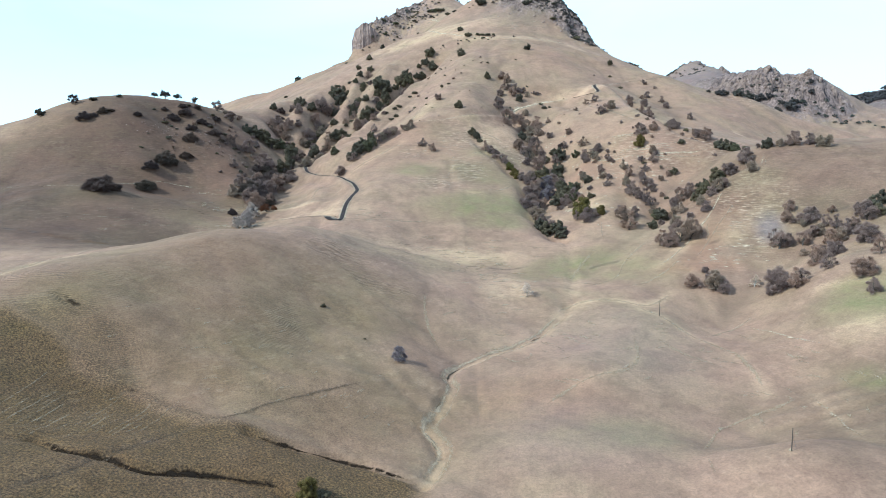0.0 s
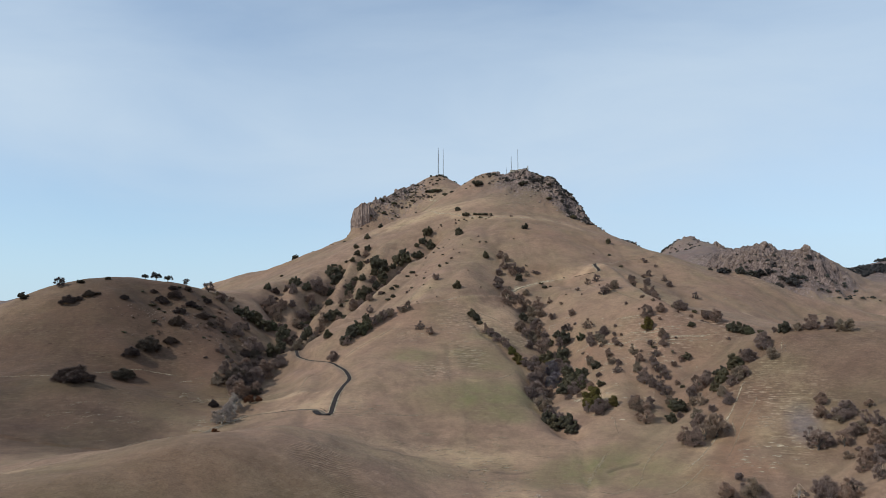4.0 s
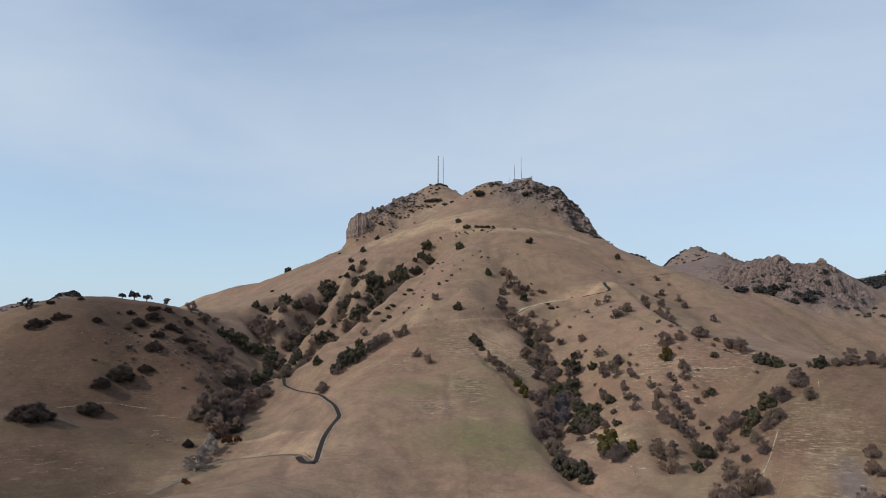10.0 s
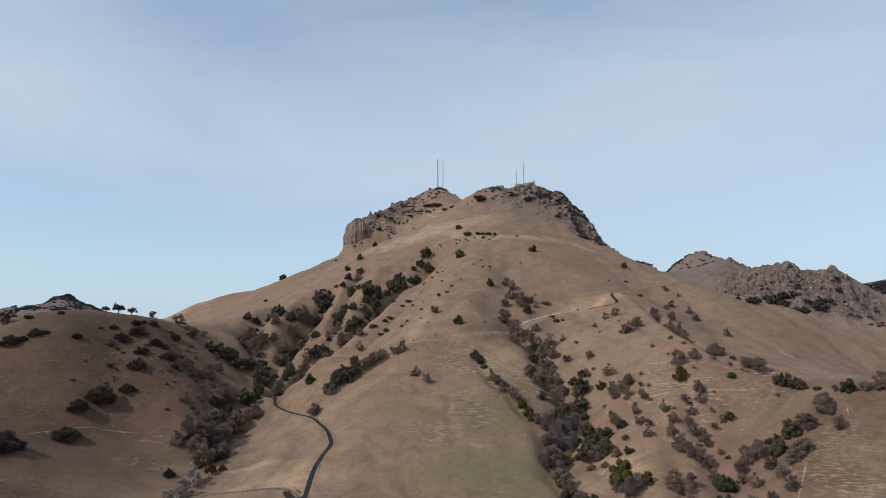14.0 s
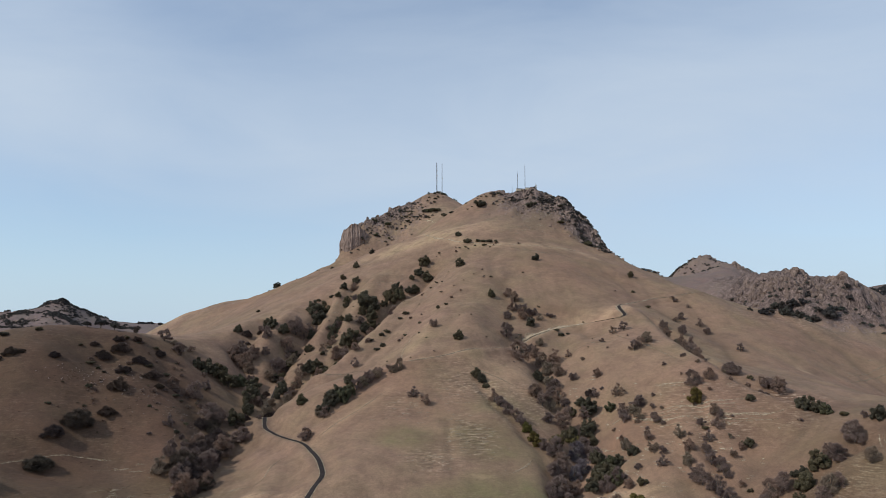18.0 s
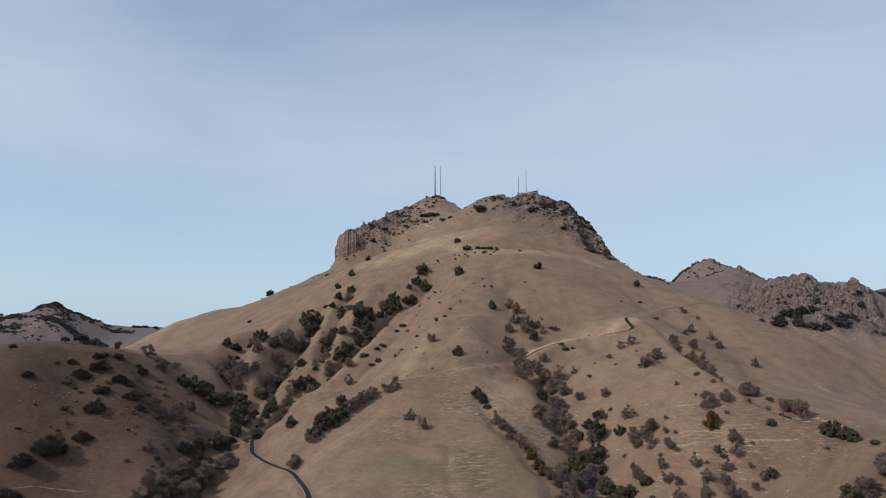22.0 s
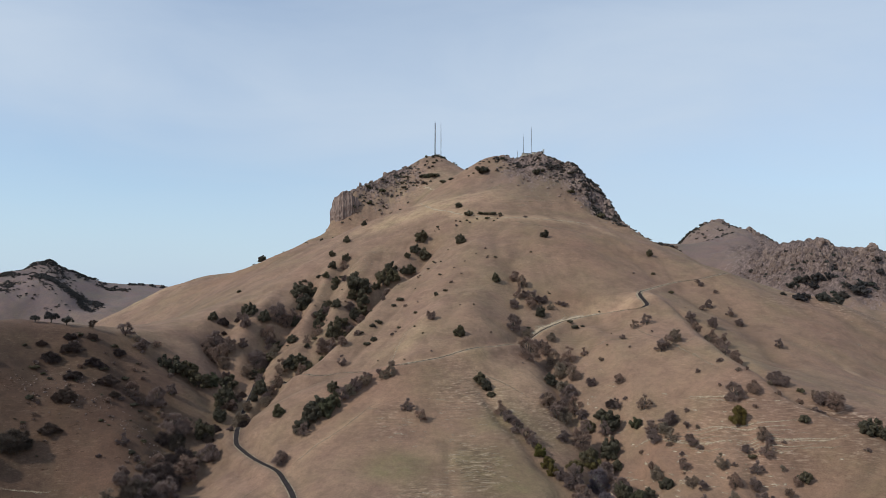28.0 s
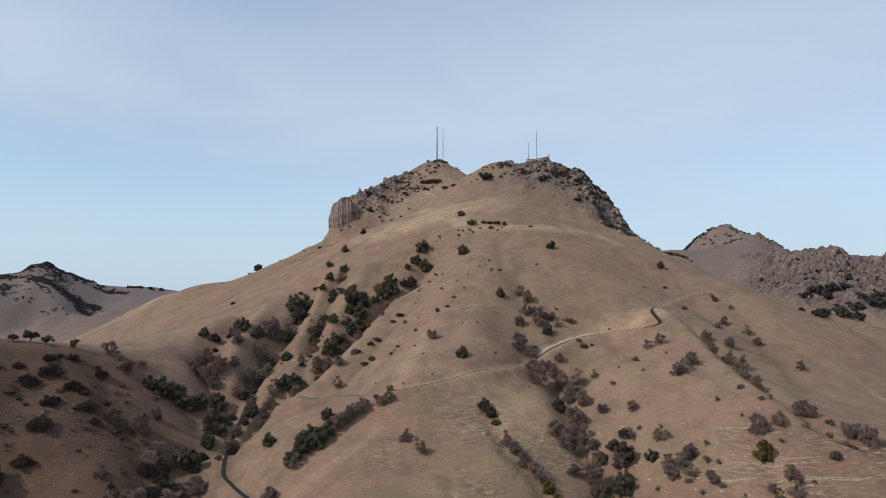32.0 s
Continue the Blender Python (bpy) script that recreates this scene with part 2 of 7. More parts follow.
def bark_like(name, a, c, scale=3.0):
    m, n, l, b = material(name, 0.9)
    f = noise_of(n, l, n.new("ShaderNodeTexCoord").outputs["Object"], scale, 5, 0.65)
    info = n.new("ShaderNodeObjectInfo")
    col = ramp(n, l, f, [(0.3, a), (0.7, c)])
    tone = ramp(n, l, info.outputs["Random"], [(0.0, (0.75, 0.75, 0.75)), (1.0, (1.2, 1.17, 1.12))])
    l.new(blend(n, l, 1.0, col, tone, "MULTIPLY"), b.inputs["Base Color"])
    bump(n, l, b, [(f, 0.6, 0.05)])
    return m


def dirt(name, a, c, soft=0.0):
    m, n, l, b = material(name, 0.97)
    b.inputs["Specular IOR Level"].default_value = 0.08
    p = place_of(n)
    f, g = noise_of(n, l, p, 0.35, 6, 0.65), noise_of(n, l, p, 3.0, 4, 0.7)
    col = ramp(n, l, f, [(0.3, a), (0.7, c)])
    col = blend(n, l, 1.0, col, ramp(n, l, g, [(0.25, (0.75, 0.75, 0.75)), (0.75, (1.2, 1.2, 1.2))]), "MULTIPLY")
    l.new(col, b.inputs["Base Color"])
    bump(n, l, b, [(f, 0.5, 0.2), (g, 0.5, 0.05)])
    if soft:
        # the worn ground thins out raggedly into the grass at its sides
        ragged = n.new("ShaderNodeMath")
        ragged.operation = "ADD"
        l.new(layer(n, "middle"), ragged.inputs[0])
        l.new(span(n, l, noise_of(n, l, p, 0.45, 6, 0.72), 0.3, 0.7, -0.55, 0.45), ragged.inputs[1])
        l.new(span(n, l, ragged.outputs[0], 0.15, 0.85, 0.0, soft), b.inputs["Alpha"])
    return m


def plain(name, colour, rough=0.6, metal=0.0):
    m, n, l, b = material(name, rough)
    f = noise_of(n, l, n.new("ShaderNodeTexCoord").outputs["Object"], 1.3, 4, 0.6)
    l.new(ramp(n, l, f, [(0.3, tuple(v * 0.8 for v in colour)), (0.7, colour)]), b.inputs["Base Color"])
    b.inputs["Metallic"].default_value = metal
    return m


def crag_stone(name, upright=0.45, pale=1.0):
    m, n, l, b = material(name, 0.92)
    p = place_of(n)
    stretch = n.new("ShaderNodeMapping")
    stretch.inputs["Scale"].default_value = (1, 1, upright)
    l.new(p, stretch.inputs["Vector"])
    f = noise_of(n, l, stretch.outputs[0], 0.35, 7, 0.7, 0.5)
    g = noise_of(n, l, p, 1.8, 5, 0.7)
    col = ramp(n, l, f, [(w, tuple(pale * v for v in c)) for w, c in ((0.28, (0.075, 0.060, 0.051)), (0.44, (0.176, 0.132, 0.114)), (0.58, (0.268, 0.203, 0.172)), (0.76, (0.330, 0.250, 0.208)))])
    info = n.new("ShaderNodeObjectInfo")
    col = blend(n, l, 1.0, col, ramp(n, l, info.outputs["Random"], [(0.0, (0.78, 0.74, 0.72)), (1.0, (1.15, 1.12, 1.08))]), "MULTIPLY")
    l.new(col, b.inputs["Base Color"])
    bump(n, l, b, [(f, 0.9, 1.6), (g, 0.7, 0.3)])
    return m


M_GRASS = hillside()
M_STONE = crag_stone("crag_stone")
M_CLIFF = crag_stone("pale_cliff_stone", 0.13, 1.25)
M_ASPHALT = dirt("asphalt", (0.028, 0.022, 0.021), (0.047, 0.038, 0.036))
M_GRAVEL = dirt("gravel_track", (0.085, 0.072, 0.062), (0.16, 0.135, 0.108))
M_SHOULDER = dirt("pale_road_shoulder", (0.27, 0.21, 0.145), (0.46, 0.37, 0.26), 0.95)
M_TRAIL = dirt("worn_pale_trail", (0.26, 0.195, 0.13), (0.44, 0.34, 0.235), 0.62)
M_CATTLE = dirt("pale_cattle_track", (0.3, 0.23, 0.155), (0.5, 0.39, 0.275), 0.78)
M_FAINT = dirt("faint_trodden_grass", (0.27, 0.205, 0.135), (0.4, 0.305, 0.205), 0.42)
M_RUDDY = dirt("ruddy_bare_soil", (0.10, 0.058, 0.036), (0.19, 0.115, 0.075), 0.6)
M_TREAD = dirt("dark_trodden_track", (0.07, 0.05, 0.033), (0.12, 0.086, 0.058), 0.5)
M_SCAR = dirt("bare_earth_bank", (0.36, 0.28, 0.19), (0.56, 0.45, 0.32), 0.85)
# near-black soil that carries the shade of the gully cuts in its colour
M_SOIL_SHADE = dirt("dark_soil_and_cut_shade", (0.012, 0.008, 0.006), (0.028, 0.019, 0.012), 1.0)
M_LIVE_OAK = leafy("evergreen_oak_leaves", (0.056, 0.048, 0.030), (0.096, 0.083, 0.053))
M_BRUSH = leafy("dark_dull_brush", (0.034, 0.031, 0.030), (0.06, 0.054, 0.05))
M_YELLOW = leafy("yellow_green_leaves", (0.05, 0.04, 0.010), (0.12, 0.092, 0.028))
M_OLIVE = leafy("olive_leaves", (0.075, 0.058, 0.024), (0.14, 0.105, 0.045))
M_TWIG = leafy("bare_brown_twigs", (0.150, 0.104, 0.088), (0.285, 0.206, 0.174))
M_TWIG_DARK = leafy("bare_dark_brown_twigs", (0.050, 0.035, 0.031), (0.108, 0.076, 0.066))
M_TWIG_GREY = leafy("bare_violet_grey_twigs", (0.13, 0.104, 0.108), (0.26, 0.214, 0.218))
M_TWIG_PALE = leafy("bare_pale_grey_twigs", (0.28, 0.225, 0.19), (0.52, 0.43, 0.36))
M_RUST = leafy("rust_red_brush", (0.1, 0.042, 0.02), (0.2, 0.085, 0.04))
M_BARK = bark_like("grey_brown_bark", (0.05, 0.042, 0.036), (0.13, 0.11, 0.095))
M_BARK_PALE = bark_like("pale_bark", (0.2, 0.18, 0.16), (0.36, 0.33, 0.3))
M_STEEL = plain("galvanised_steel", (0.16, 0.165, 0.175), 0.5, 0.6)
M_WHITE = plain("weathered_white_paint", (0.62, 0.61, 0.58), 0.7)
M_TAN = plain("tan_painted_block", (0.52, 0.44, 0.33), 0.8)
M_WOOD = bark_like("weathered_pole_timber", (0.045, 0.036, 0.03), (0.1, 0.08, 0.065))


# ---- the lie of the land: crests, spurs, gullies and benches, as (east, north, height) ----
LAND = {
    "west summit crest": [(-12, 1236, 376), (-45, 1212, 364), (-72, 1200, 349), (-104, 1190, 340), (-124, 1165, 319), (-138, 1146, 300)],
    "west crag foot": [(-150, 1126, 264), (-128, 1118, 268), (-95, 1120, 273), (-60, 1130, 290)],
    "west crag back": [(-160, 1150, 248), (-162, 1190, 258), (-130, 1230, 300)],
    "saddle": [(-12, 1236, 376), (6, 1195, 358), (24, 1165, 340), (40, 1110, 344), (56, 1085, 347)],
    "east summit crest": [(56, 1085, 347), (93, 1078, 346), (120, 1072, 351), (140, 1068, 348), (157, 1053, 331), (173, 1035, 308), (188, 1014, 284), (198, 998, 260), (206, 976, 242)],
    "east crag back": [(160, 1090, 318), (200, 1060, 270), (225, 1010, 240), (252, 1000, 231), (262, 960, 216)],
    "east crag foot": [(120, 1000, 292), (160, 975, 266), (186, 955, 248)],
    "north west spur": [(-160, 1120, 252), (-190, 1122, 231), (-238, 1119, 210), (-290, 1118, 204), (-366, 1110, 181), (-440, 1100, 140), (-540, 1080, 100)],
    "behind the left hill": [(-330, 900, 120), (-420, 900, 95), (-560, 850, 80)],
    "east shoulder": [(208, 978, 250), (232, 900, 217), (250, 835, 197), (300, 830, 182), (340, 820, 172), (372, 808, 156), (430, 800, 138), (480, 800, 123), (600, 780, 90)],
    "bench below the summits": [(-90, 1059, 265), (-40, 1010, 272), (16, 989, 279), (60, 945, 266), (124, 940, 257), (165, 925, 243)],
    "upper face": [(48, 1065, 329), (16, 989, 279), (15, 898, 232), (9, 800, 190)],
    "middle spur": [(9, 800, 190), (9, 705, 154), (-22, 631, 117), (-35, 560, 90), (-68, 476, 62)],
    "face to the east": [(94, 872, 235), (192, 842, 199), (213, 782, 169), (227, 770, 163), (244, 731, 147), (218, 693, 134)],
    "mid face": [(154, 758, 174), (122, 757, 163), (149, 680, 149), (164, 612, 127), (158, 595, 116), (167, 576, 108), (173, 556, 92), (138, 546, 87), (143, 495, 61), (112, 500, 65)],
    "centre gully": [(61, 716, 143), (85, 697, 132), (96, 611, 93), (90, 551, 72), (84, 500, 60), (80, 445, 45), (70, 390, 33), (57, 337, 24), (33, 300, 20), (4, 275, 19), (-4, 206, 16), (-8, 160, 13), (-15, 90, 9)],
    "tree lined ravine": [(22, 647, 120), (38, 610, 106), (57, 530, 71), (74, 489, 57)],
    "west face": [(-22, 905, 223), (-101, 920, 216), (-90, 852, 182), (-75, 822, 167), (-92, 776, 145)],
    "west gully": [(-129, 870, 183), (-150, 800, 144), (-172, 740, 118), (-163, 720, 107), (-152, 670, 92), (-152, 610, 75), (-152, 565, 67), (-144, 502, 56), (-150, 440, 48)],
    "west gully rim": [(-165, 811, 158), (-181, 779, 141), (-187, 736, 128)],
    "road spur": [(-33, 672, 137), (-48, 689, 130), (-72, 682, 123), (-103, 651, 108), (-137, 685, 98)],
    "left hill crest": [(-237, 755, 155), (-265, 715, 159), (-310, 685, 163), (-350, 665, 154), (-373, 650, 142), (-404, 640, 131), (-470, 620, 108), (-560, 590, 90)],
    "left hill face": [(-249, 692, 150), (-252, 662, 134), (-239, 607, 105), (-243, 585, 99), (-220, 590, 88), (-210, 532, 72), (-200, 480, 60)],
    "left hill brow": [(-249, 692, 150), (-280, 646, 143), (-300, 641, 147)],
    "left hill east side": [(-235, 643, 124), (-186, 624, 97), (-158, 600, 76)],
    "left hill trail": [(-239, 563, 83), (-253, 513, 82), (-330, 520, 84)],
    "near knoll": [(-68, 476, 63), (-85, 400, 66), (-98, 322, 64), (-144, 313, 60), (-220, 320, 52)],
    "near knoll flank": [(-98, 322, 64), (-129, 238, 52), (-100, 205, 29), (-67, 194, 26), (-4, 206, 17)],
    "near knoll front": [(-98, 322, 64), (-53, 297, 40), (-19, 271, 26), (4, 275, 20)],
    "near bank": [(-93, 156, 33), (-130, 120, 34), (-160, 60, 36)],
    "meadow": [(42, 373, 33), (23, 428, 38), (-20, 470, 52)],
    "pole spur": [(92, 425, 41), (102, 339, 29), (81, 325, 27), (60, 260, 20), (45, 190, 15)],
    "right gully": [(200, 545, 99), (172, 480, 74), (145, 438, 54), (137, 385, 40), (139, 327, 25), (117, 253, 16), (70, 160, 12)],
    "right spur": [(261, 661, 124), (226, 580, 113), (243, 525, 114), (215, 510, 101), (205, 450, 76), (199, 419, 64), (175, 374, 41)],
    "right spur crest": [(243, 525, 114), (300, 510, 117), (380, 490, 120), (480, 470, 112)],
    "right low spur": [(189, 331, 51), (141, 237, 23), (96, 192, 20), (80, 140, 14)],
    "far right spur": [(189, 331, 51), (260, 330, 62), (360, 320, 70)],
    "east valley": [(300, 640, 112), (340, 690, 106), (420, 720, 96)],
    "crag peak": [(466, 1641, 266), (470, 1560, 258), (510, 1608, 306), (548, 1645, 326), (565, 1610, 314), (520, 1420, 272)],
    "crag wall": [(520, 1420, 262), (464, 1250, 242), (480, 1195, 234), (506, 1170, 250), (537, 1150, 229), (556, 1152, 237), (566, 1130, 237), (592, 1100, 198), (611, 1100, 188), (680, 1060, 170)],
    "crag wall foot": [(354, 1423, 261), (400, 1250, 200), (440, 1120, 170), (484, 1103, 190), (526, 1097, 200), (540, 1000, 130)],
    "valley behind": [(300, 1060, 188), (380, 980, 138), (500, 900, 90)],
    "crag ridge back": [(700, 1700, 250), (720, 1400, 190), (720, 1200, 170)],
    "far left hill": [(-1248, 2468, 266), (-1330, 2408, 226), (-1440, 2440, 222), (-1176, 2530, 212), (-1080, 2600, 204), (-950, 2600, 196), (-840, 2600, 176), (-760, 2560, 160)],
    "far left spur": [(-1300, 2300, 214), (-1250, 2300, 216), (-1192, 2300, 216), (-1126, 2295, 184), (-1044, 2285, 128)],
    "far left hollow": [(-1130, 2365, 176), (-1040, 2345, 134)],
    "far left valley": [(-1150, 2200, 90), (-900, 2000, 60), (-700, 1700, 50), (-650, 1350, 60)],
    "far right hill": [(1140, 1900, 292), (1300, 1900, 330), (1600, 1850, 290)],
    "plain": [(-1600, 300, 20), (-900, 100, 20), (-400, -100, 20), (0, -150, 6), (400, -100, 10), (900, 200, 20), (1600, 700, 20), (2200, 2000, 20), (800, 3000, 20), (0, 2200, 40), (-200, 1600, 90), (-2400, 1500, 20), (-2000, 3400, 20), (250, 1500, 200), (120, 1300, 260), (-120, 1350, 220)],
}

# ravines and ribs on the faces: line, depth (a rib is below nought), half width
RAVINES = {
    "west ravine": ([(-16, 910), (-32, 861), (-54, 846), (-71, 830), (-80, 793), (-95, 758), (-115, 748), (-127, 730), (-136, 689)], 10, 10),
    "west side ravine": ([(-127, 880), (-129, 838), (-137, 814), (-145, 790), (-149, 759), (-153, 736)], 9, 8.5),
    "far ravine": ([(-180, 852), (-182, 808), (-188, 779), (-173, 761), (-162, 750)], 8, 10),
    "upper rib hollow": ([(-99, 906), (-102, 865), (-107, 821), (-108, 774)], 6, 7.5),
    "centre ravine": ([(60, 727), (74, 688), (77, 647), (90, 620), (77, 575), (61, 520), (75, 473)], 7, 9),
    "planted ravine": ([(23, 661), (34, 621), (48, 597), (59, 574), (60, 537)], 3, 5),
    "right ravine": ([(213, 511), (188, 504), (167, 500), (153, 494), (138, 476)], 4, 7),
    "shoulder ravine": ([(181, 758), (186, 720), (183, 662), (191, 606), (211, 591)], 4, 7),
    "east rill": ([(157, 581), (152, 555), (147, 525), (142, 501)], 3, 6),
    "east rill 2": ([(138, 600), (134, 557), (131, 520), (121, 478)], 3, 6),
    "gully side": ([(106, 632), (105, 584), (92, 552), (76, 536)], 3, 6),
    "slip hollow": ([(3, 600), (2, 575), (4, 550)], 0.9, 2.5),
    "road draw": ([(-41, 655), (-58, 639), (-74, 624), (-85, 615)], 2.5, 6),
    "spur edge rib": ([(-138, 525), (-124, 529), (-109, 529), (-96, 527), (-86, 525)], -1.8, 6),
    "spur side draw": ([(-128, 508), (-112, 510), (-96, 508)], 1.6, 6),
    "upper junction rib": ([(-120, 600), (-108, 575), (-100, 552), (-104, 535)], -1.8, 7),
    "junction draw": ([(-79, 426), (-86, 478), (-87, 516), (-88, 560)], 1.2, 5),
    "left hill fold": ([(-202, 719), (-184, 720), (-168, 720), (-153, 681)], 4, 9),
    "left hill fold 2": ([(-226, 704), (-202, 672), (-181, 654), (-162, 630)], 2.5, 8),
    "face fold": ([(70, 852), (52, 791), (50, 732), (59, 716)], 2.5, 9),
    "face fold 2": ([(20, 690), (28, 771), (38, 847)], -2.5, 14),
    "west rib": ([(-27, 709), (-10, 741), (6, 794), (27, 874)], -3, 12),
    "west spur rib": ([(-75, 905), (-88, 850), (-100, 800), (-115, 772)], -5, 9),
    "far spur rib": ([(-155, 870), (-160, 820), (-166, 782)], -5, 8.5),
    "inner spur rib": ([(-40, 830), (-55, 790), (-75, 750), (-100, 715)], -5, 10),
    "upper spur rib": ([(-112, 900), (-118, 850), (-121, 805)], -3.2, 7),
    "face rib east": ([(110, 740), (116, 690), (118, 640), (114, 590)], -3, 8),
    "shoulder rib": ([(160, 774), (171, 740), (173, 661), (187, 597), (208, 578)], -3, 9),
}


def along(line, step):
    """Points at even steps along a line of (x, y, z)."""
    out = [line[0]]
    for p, q in zip(line, line[1:]):
        n = max(1, int(math.hypot(q[0] - p[0], q[1] - p[1]) / step))
        out += [tuple(p[k] + (q[k] - p[k]) * i / n for k in range(3)) for i in range(1, n + 1)]
    return out


def smooth_land():
    """Weights of a smooth surface through all the lines."""
    seen, spots = set(), []
    for name, line in LAND.items():
        for p in (line if name == "plain" else along(line, 45)):
            key = (round(p[0] / 12), round(p[1] / 12))
            if key not in seen:
                seen.add(key)
                spots.append(p)
    s = np.array(spots, float)
    d = np.hypot(s[:, None, 0] - s[None, :, 0], s[:, None, 1] - s[None, :, 1])
    n = len(s)
    m = np.zeros((n + 3, n + 3))
    m[:n, :n] = -np.sqrt(d * d + 22 ** 2) - 0.4 * np.eye(n)
    m[:n, n], m[:n, n + 1], m[:n, n + 2] = 1, s[:, 0] / 1000, s[:, 1] / 1000
    m[n:, :n] = m[:n, n:].T
    w = np.linalg.solve(m, np.concatenate([s[:, 2], np.zeros(3)]))
    return s, w


SPOTS, WEIGHTS = smooth_land()


def hash2(ix, iy, seed):
    h = np.sin(ix * 127.1 + iy * 311.7 + seed * 74.7) * 43758.5453
    return h - np.floor(h)


def noise2(x, y, seed=0):
    """Smooth value noise from -1 to 1."""
    ix, iy = np.floor(x), np.floor(y)
    fx, fy = x - ix, y - iy
    fx, fy = fx * fx * fx * (fx * (fx * 6 - 15) + 10), fy * fy * fy * (fy * (fy * 6 - 15) + 10)
    a, b = hash2(ix, iy, seed), hash2(ix + 1, iy, seed)
    c, d = hash2(ix, iy + 1, seed), hash2(ix + 1, iy + 1, seed)
    return 2 * (a + (b - a) * fx + (c - a) * fy + (a - b - c + d) * fx * fy) - 1


def fbm(x, y, size, octaves, seed=0):
    out, amp = 0, 1.0
    for k in range(octaves):
        out = out + amp * noise2(x / size + 17.3 * k, y / size - 9.1 * k, seed + k)
        size, amp = size / 2.1, amp * 0.5
    return out


def ridged(x, y, size, octaves, seed=0):
    out, amp = 0, 1.0
    for k in range(octaves):
        out = out + amp * (1 - 2 * np.abs(noise2(x / size + 31.7 * k, y / size + 5.3 * k, seed + k)))
        size, amp = size / 2.1, amp * 0.55
    return out


def near_line(x, y, line):
    """Distance from points to a line of (x, y, ...)."""
    best = np.full(np.shape(x), 1e9)
    for p, q in zip(line, line[1:]):
        dx, dy = q[0] - p[0], q[1] - p[1]
        t = np.clip(((x - p[0]) * dx + (y - p[1]) * dy) / (dx * dx + dy * dy), 0, 1)
        best = np.minimum(best, np.hypot(x - p[0] - t * dx, y - p[1] - t * dy))
    return best


def blob(x, y, cx, cy, rx, ry, turn=0.0):
    """1 inside an ellipse, falling softly to 0 outside."""
    c, s = math.cos(radians(turn)), math.sin(radians(turn))
    u, v = (c * (x - cx) + s * (y - cy)) / rx, (-s * (x - cx) + c * (y - cy)) / ry
    return np.clip(1.6 - np.hypot(u, v) * 1.2, 0, 1)


def rockiness(x, y):
    """Where the ground is bare crag."""
    west = np.maximum(blob(x, y, -95, 1180, 62, 26, 25), 0.42 * blob(x, y, -70, 1165, 65, 45, 15))
    east = np.maximum.reduce([blob(x, y, 165, 1036, 38, 66, 25), blob(x, y, 105, 1078, 40, 18, 0), 0.66 * blob(x, y, 118, 1048, 55, 40, 0)])
    crags = np.clip(1.35 - near_line(x, y, [(500, 1320), (504, 1180), (529, 1128), (560, 1105)]) / 62, 0, 1)
    crags = np.maximum(crags, 0.8 * np.clip(1.3 - near_line(x, y, [(520, 1625), (548, 1645), (570, 1600), (590, 1545), (560, 1440), (510, 1330)]) / 26, 0, 1))
    crags = np.maximum(crags, 0.8 * np.clip(1.3 - near_line(x, y, [(452, 1230), (490, 1120), (530, 1095)]) / 60, 0, 1))
    crags = np.maximum(crags, 0.45 * blob(x, y, 510, 1520, 60, 110, -10))
    left = np.maximum.reduce([blob(x, y, -1370, 2400, 130, 80, 20), 0.9 * blob(x, y, -1258, 2290, 52, 16, 0), 0.5 * blob(x, y, -1230, 2450, 110, 50, 0)])
    back = np.maximum(blob(x, y, 1420, 1880, 260, 120, 0), 0.9 * blob(x, y, 1020, 1740, 160, 130, 0))
    return np.maximum.reduce([west, east, crags, left, back])


def height(x, y):
    """Height of the ground."""
    x, y = np.asarray(x, float), np.asarray(y, float)
    flat_x, flat_y = x.ravel(), y.ravel()
    z = np.empty(flat_x.shape)
    n = len(SPOTS)
    for i in range(0, len(z), 20000):
        u, v = flat_x[i:i + 20000], flat_y[i:i + 20000]
        k = -np.sqrt((u[:, None] - SPOTS[:, 0]) ** 2 + (v[:, None] - SPOTS[:, 1]) ** 2 + 22 ** 2)
        z[i:i + 20000] = k @ WEIGHTS[:n] + WEIGHTS[n] + WEIGHTS[n + 1] * u / 1000 + WEIGHTS[n + 2] * v / 1000
    z = z.reshape(x.shape)
    # out on the plain the land flattens and lifts slowly to the skyline
    far = np.hypot(x, y - 900)
    out = np.clip((far - 2000) / 1000, 0, 1)
    out = out * out * (3 - 2 * out)
    z = z * (1 - out) + out * (35 + 150 * np.clip((far - 2300) / 2200, 0, 1) ** 1.5)
    # rolling relief and small rills
    z = z + (1 - out) * (2.1 * fbm(x, y, 70, 3, 3) + 0.5 * fbm(x, y, 16, 3, 9))
    for line, deep, wide in RAVINES.values():
        z = z - deep * np.exp(-(near_line(x, y, line) / wide) ** 2) * (1 + 0.25 * fbm(x, y, 20, 2, 77))
    z = z + 13 * blob(x, y, -1210, 2330, 360, 190) * ridged(x, y, 95, 3, 51)
    r = rockiness(x, y)
    z = z + r * (7.0 * (ridged(x, y, 34, 4, 21) - 0.9) + 2.0 * fbm(x, y, 9, 2, 5))
    # buttresses down the wall of crags
    wall = np.clip(1.3 - near_line(x, y, [(464, 1250), (506, 1160), (566, 1110), (600, 1080)]) / 60, 0, 1)
    z = z + wall * 3.2 * (ridged(0.65 * x - 0.76 * y, (0.76 * x + 0.65 * y) * 0.2, 17, 2, 61) - 0.5)
    return z


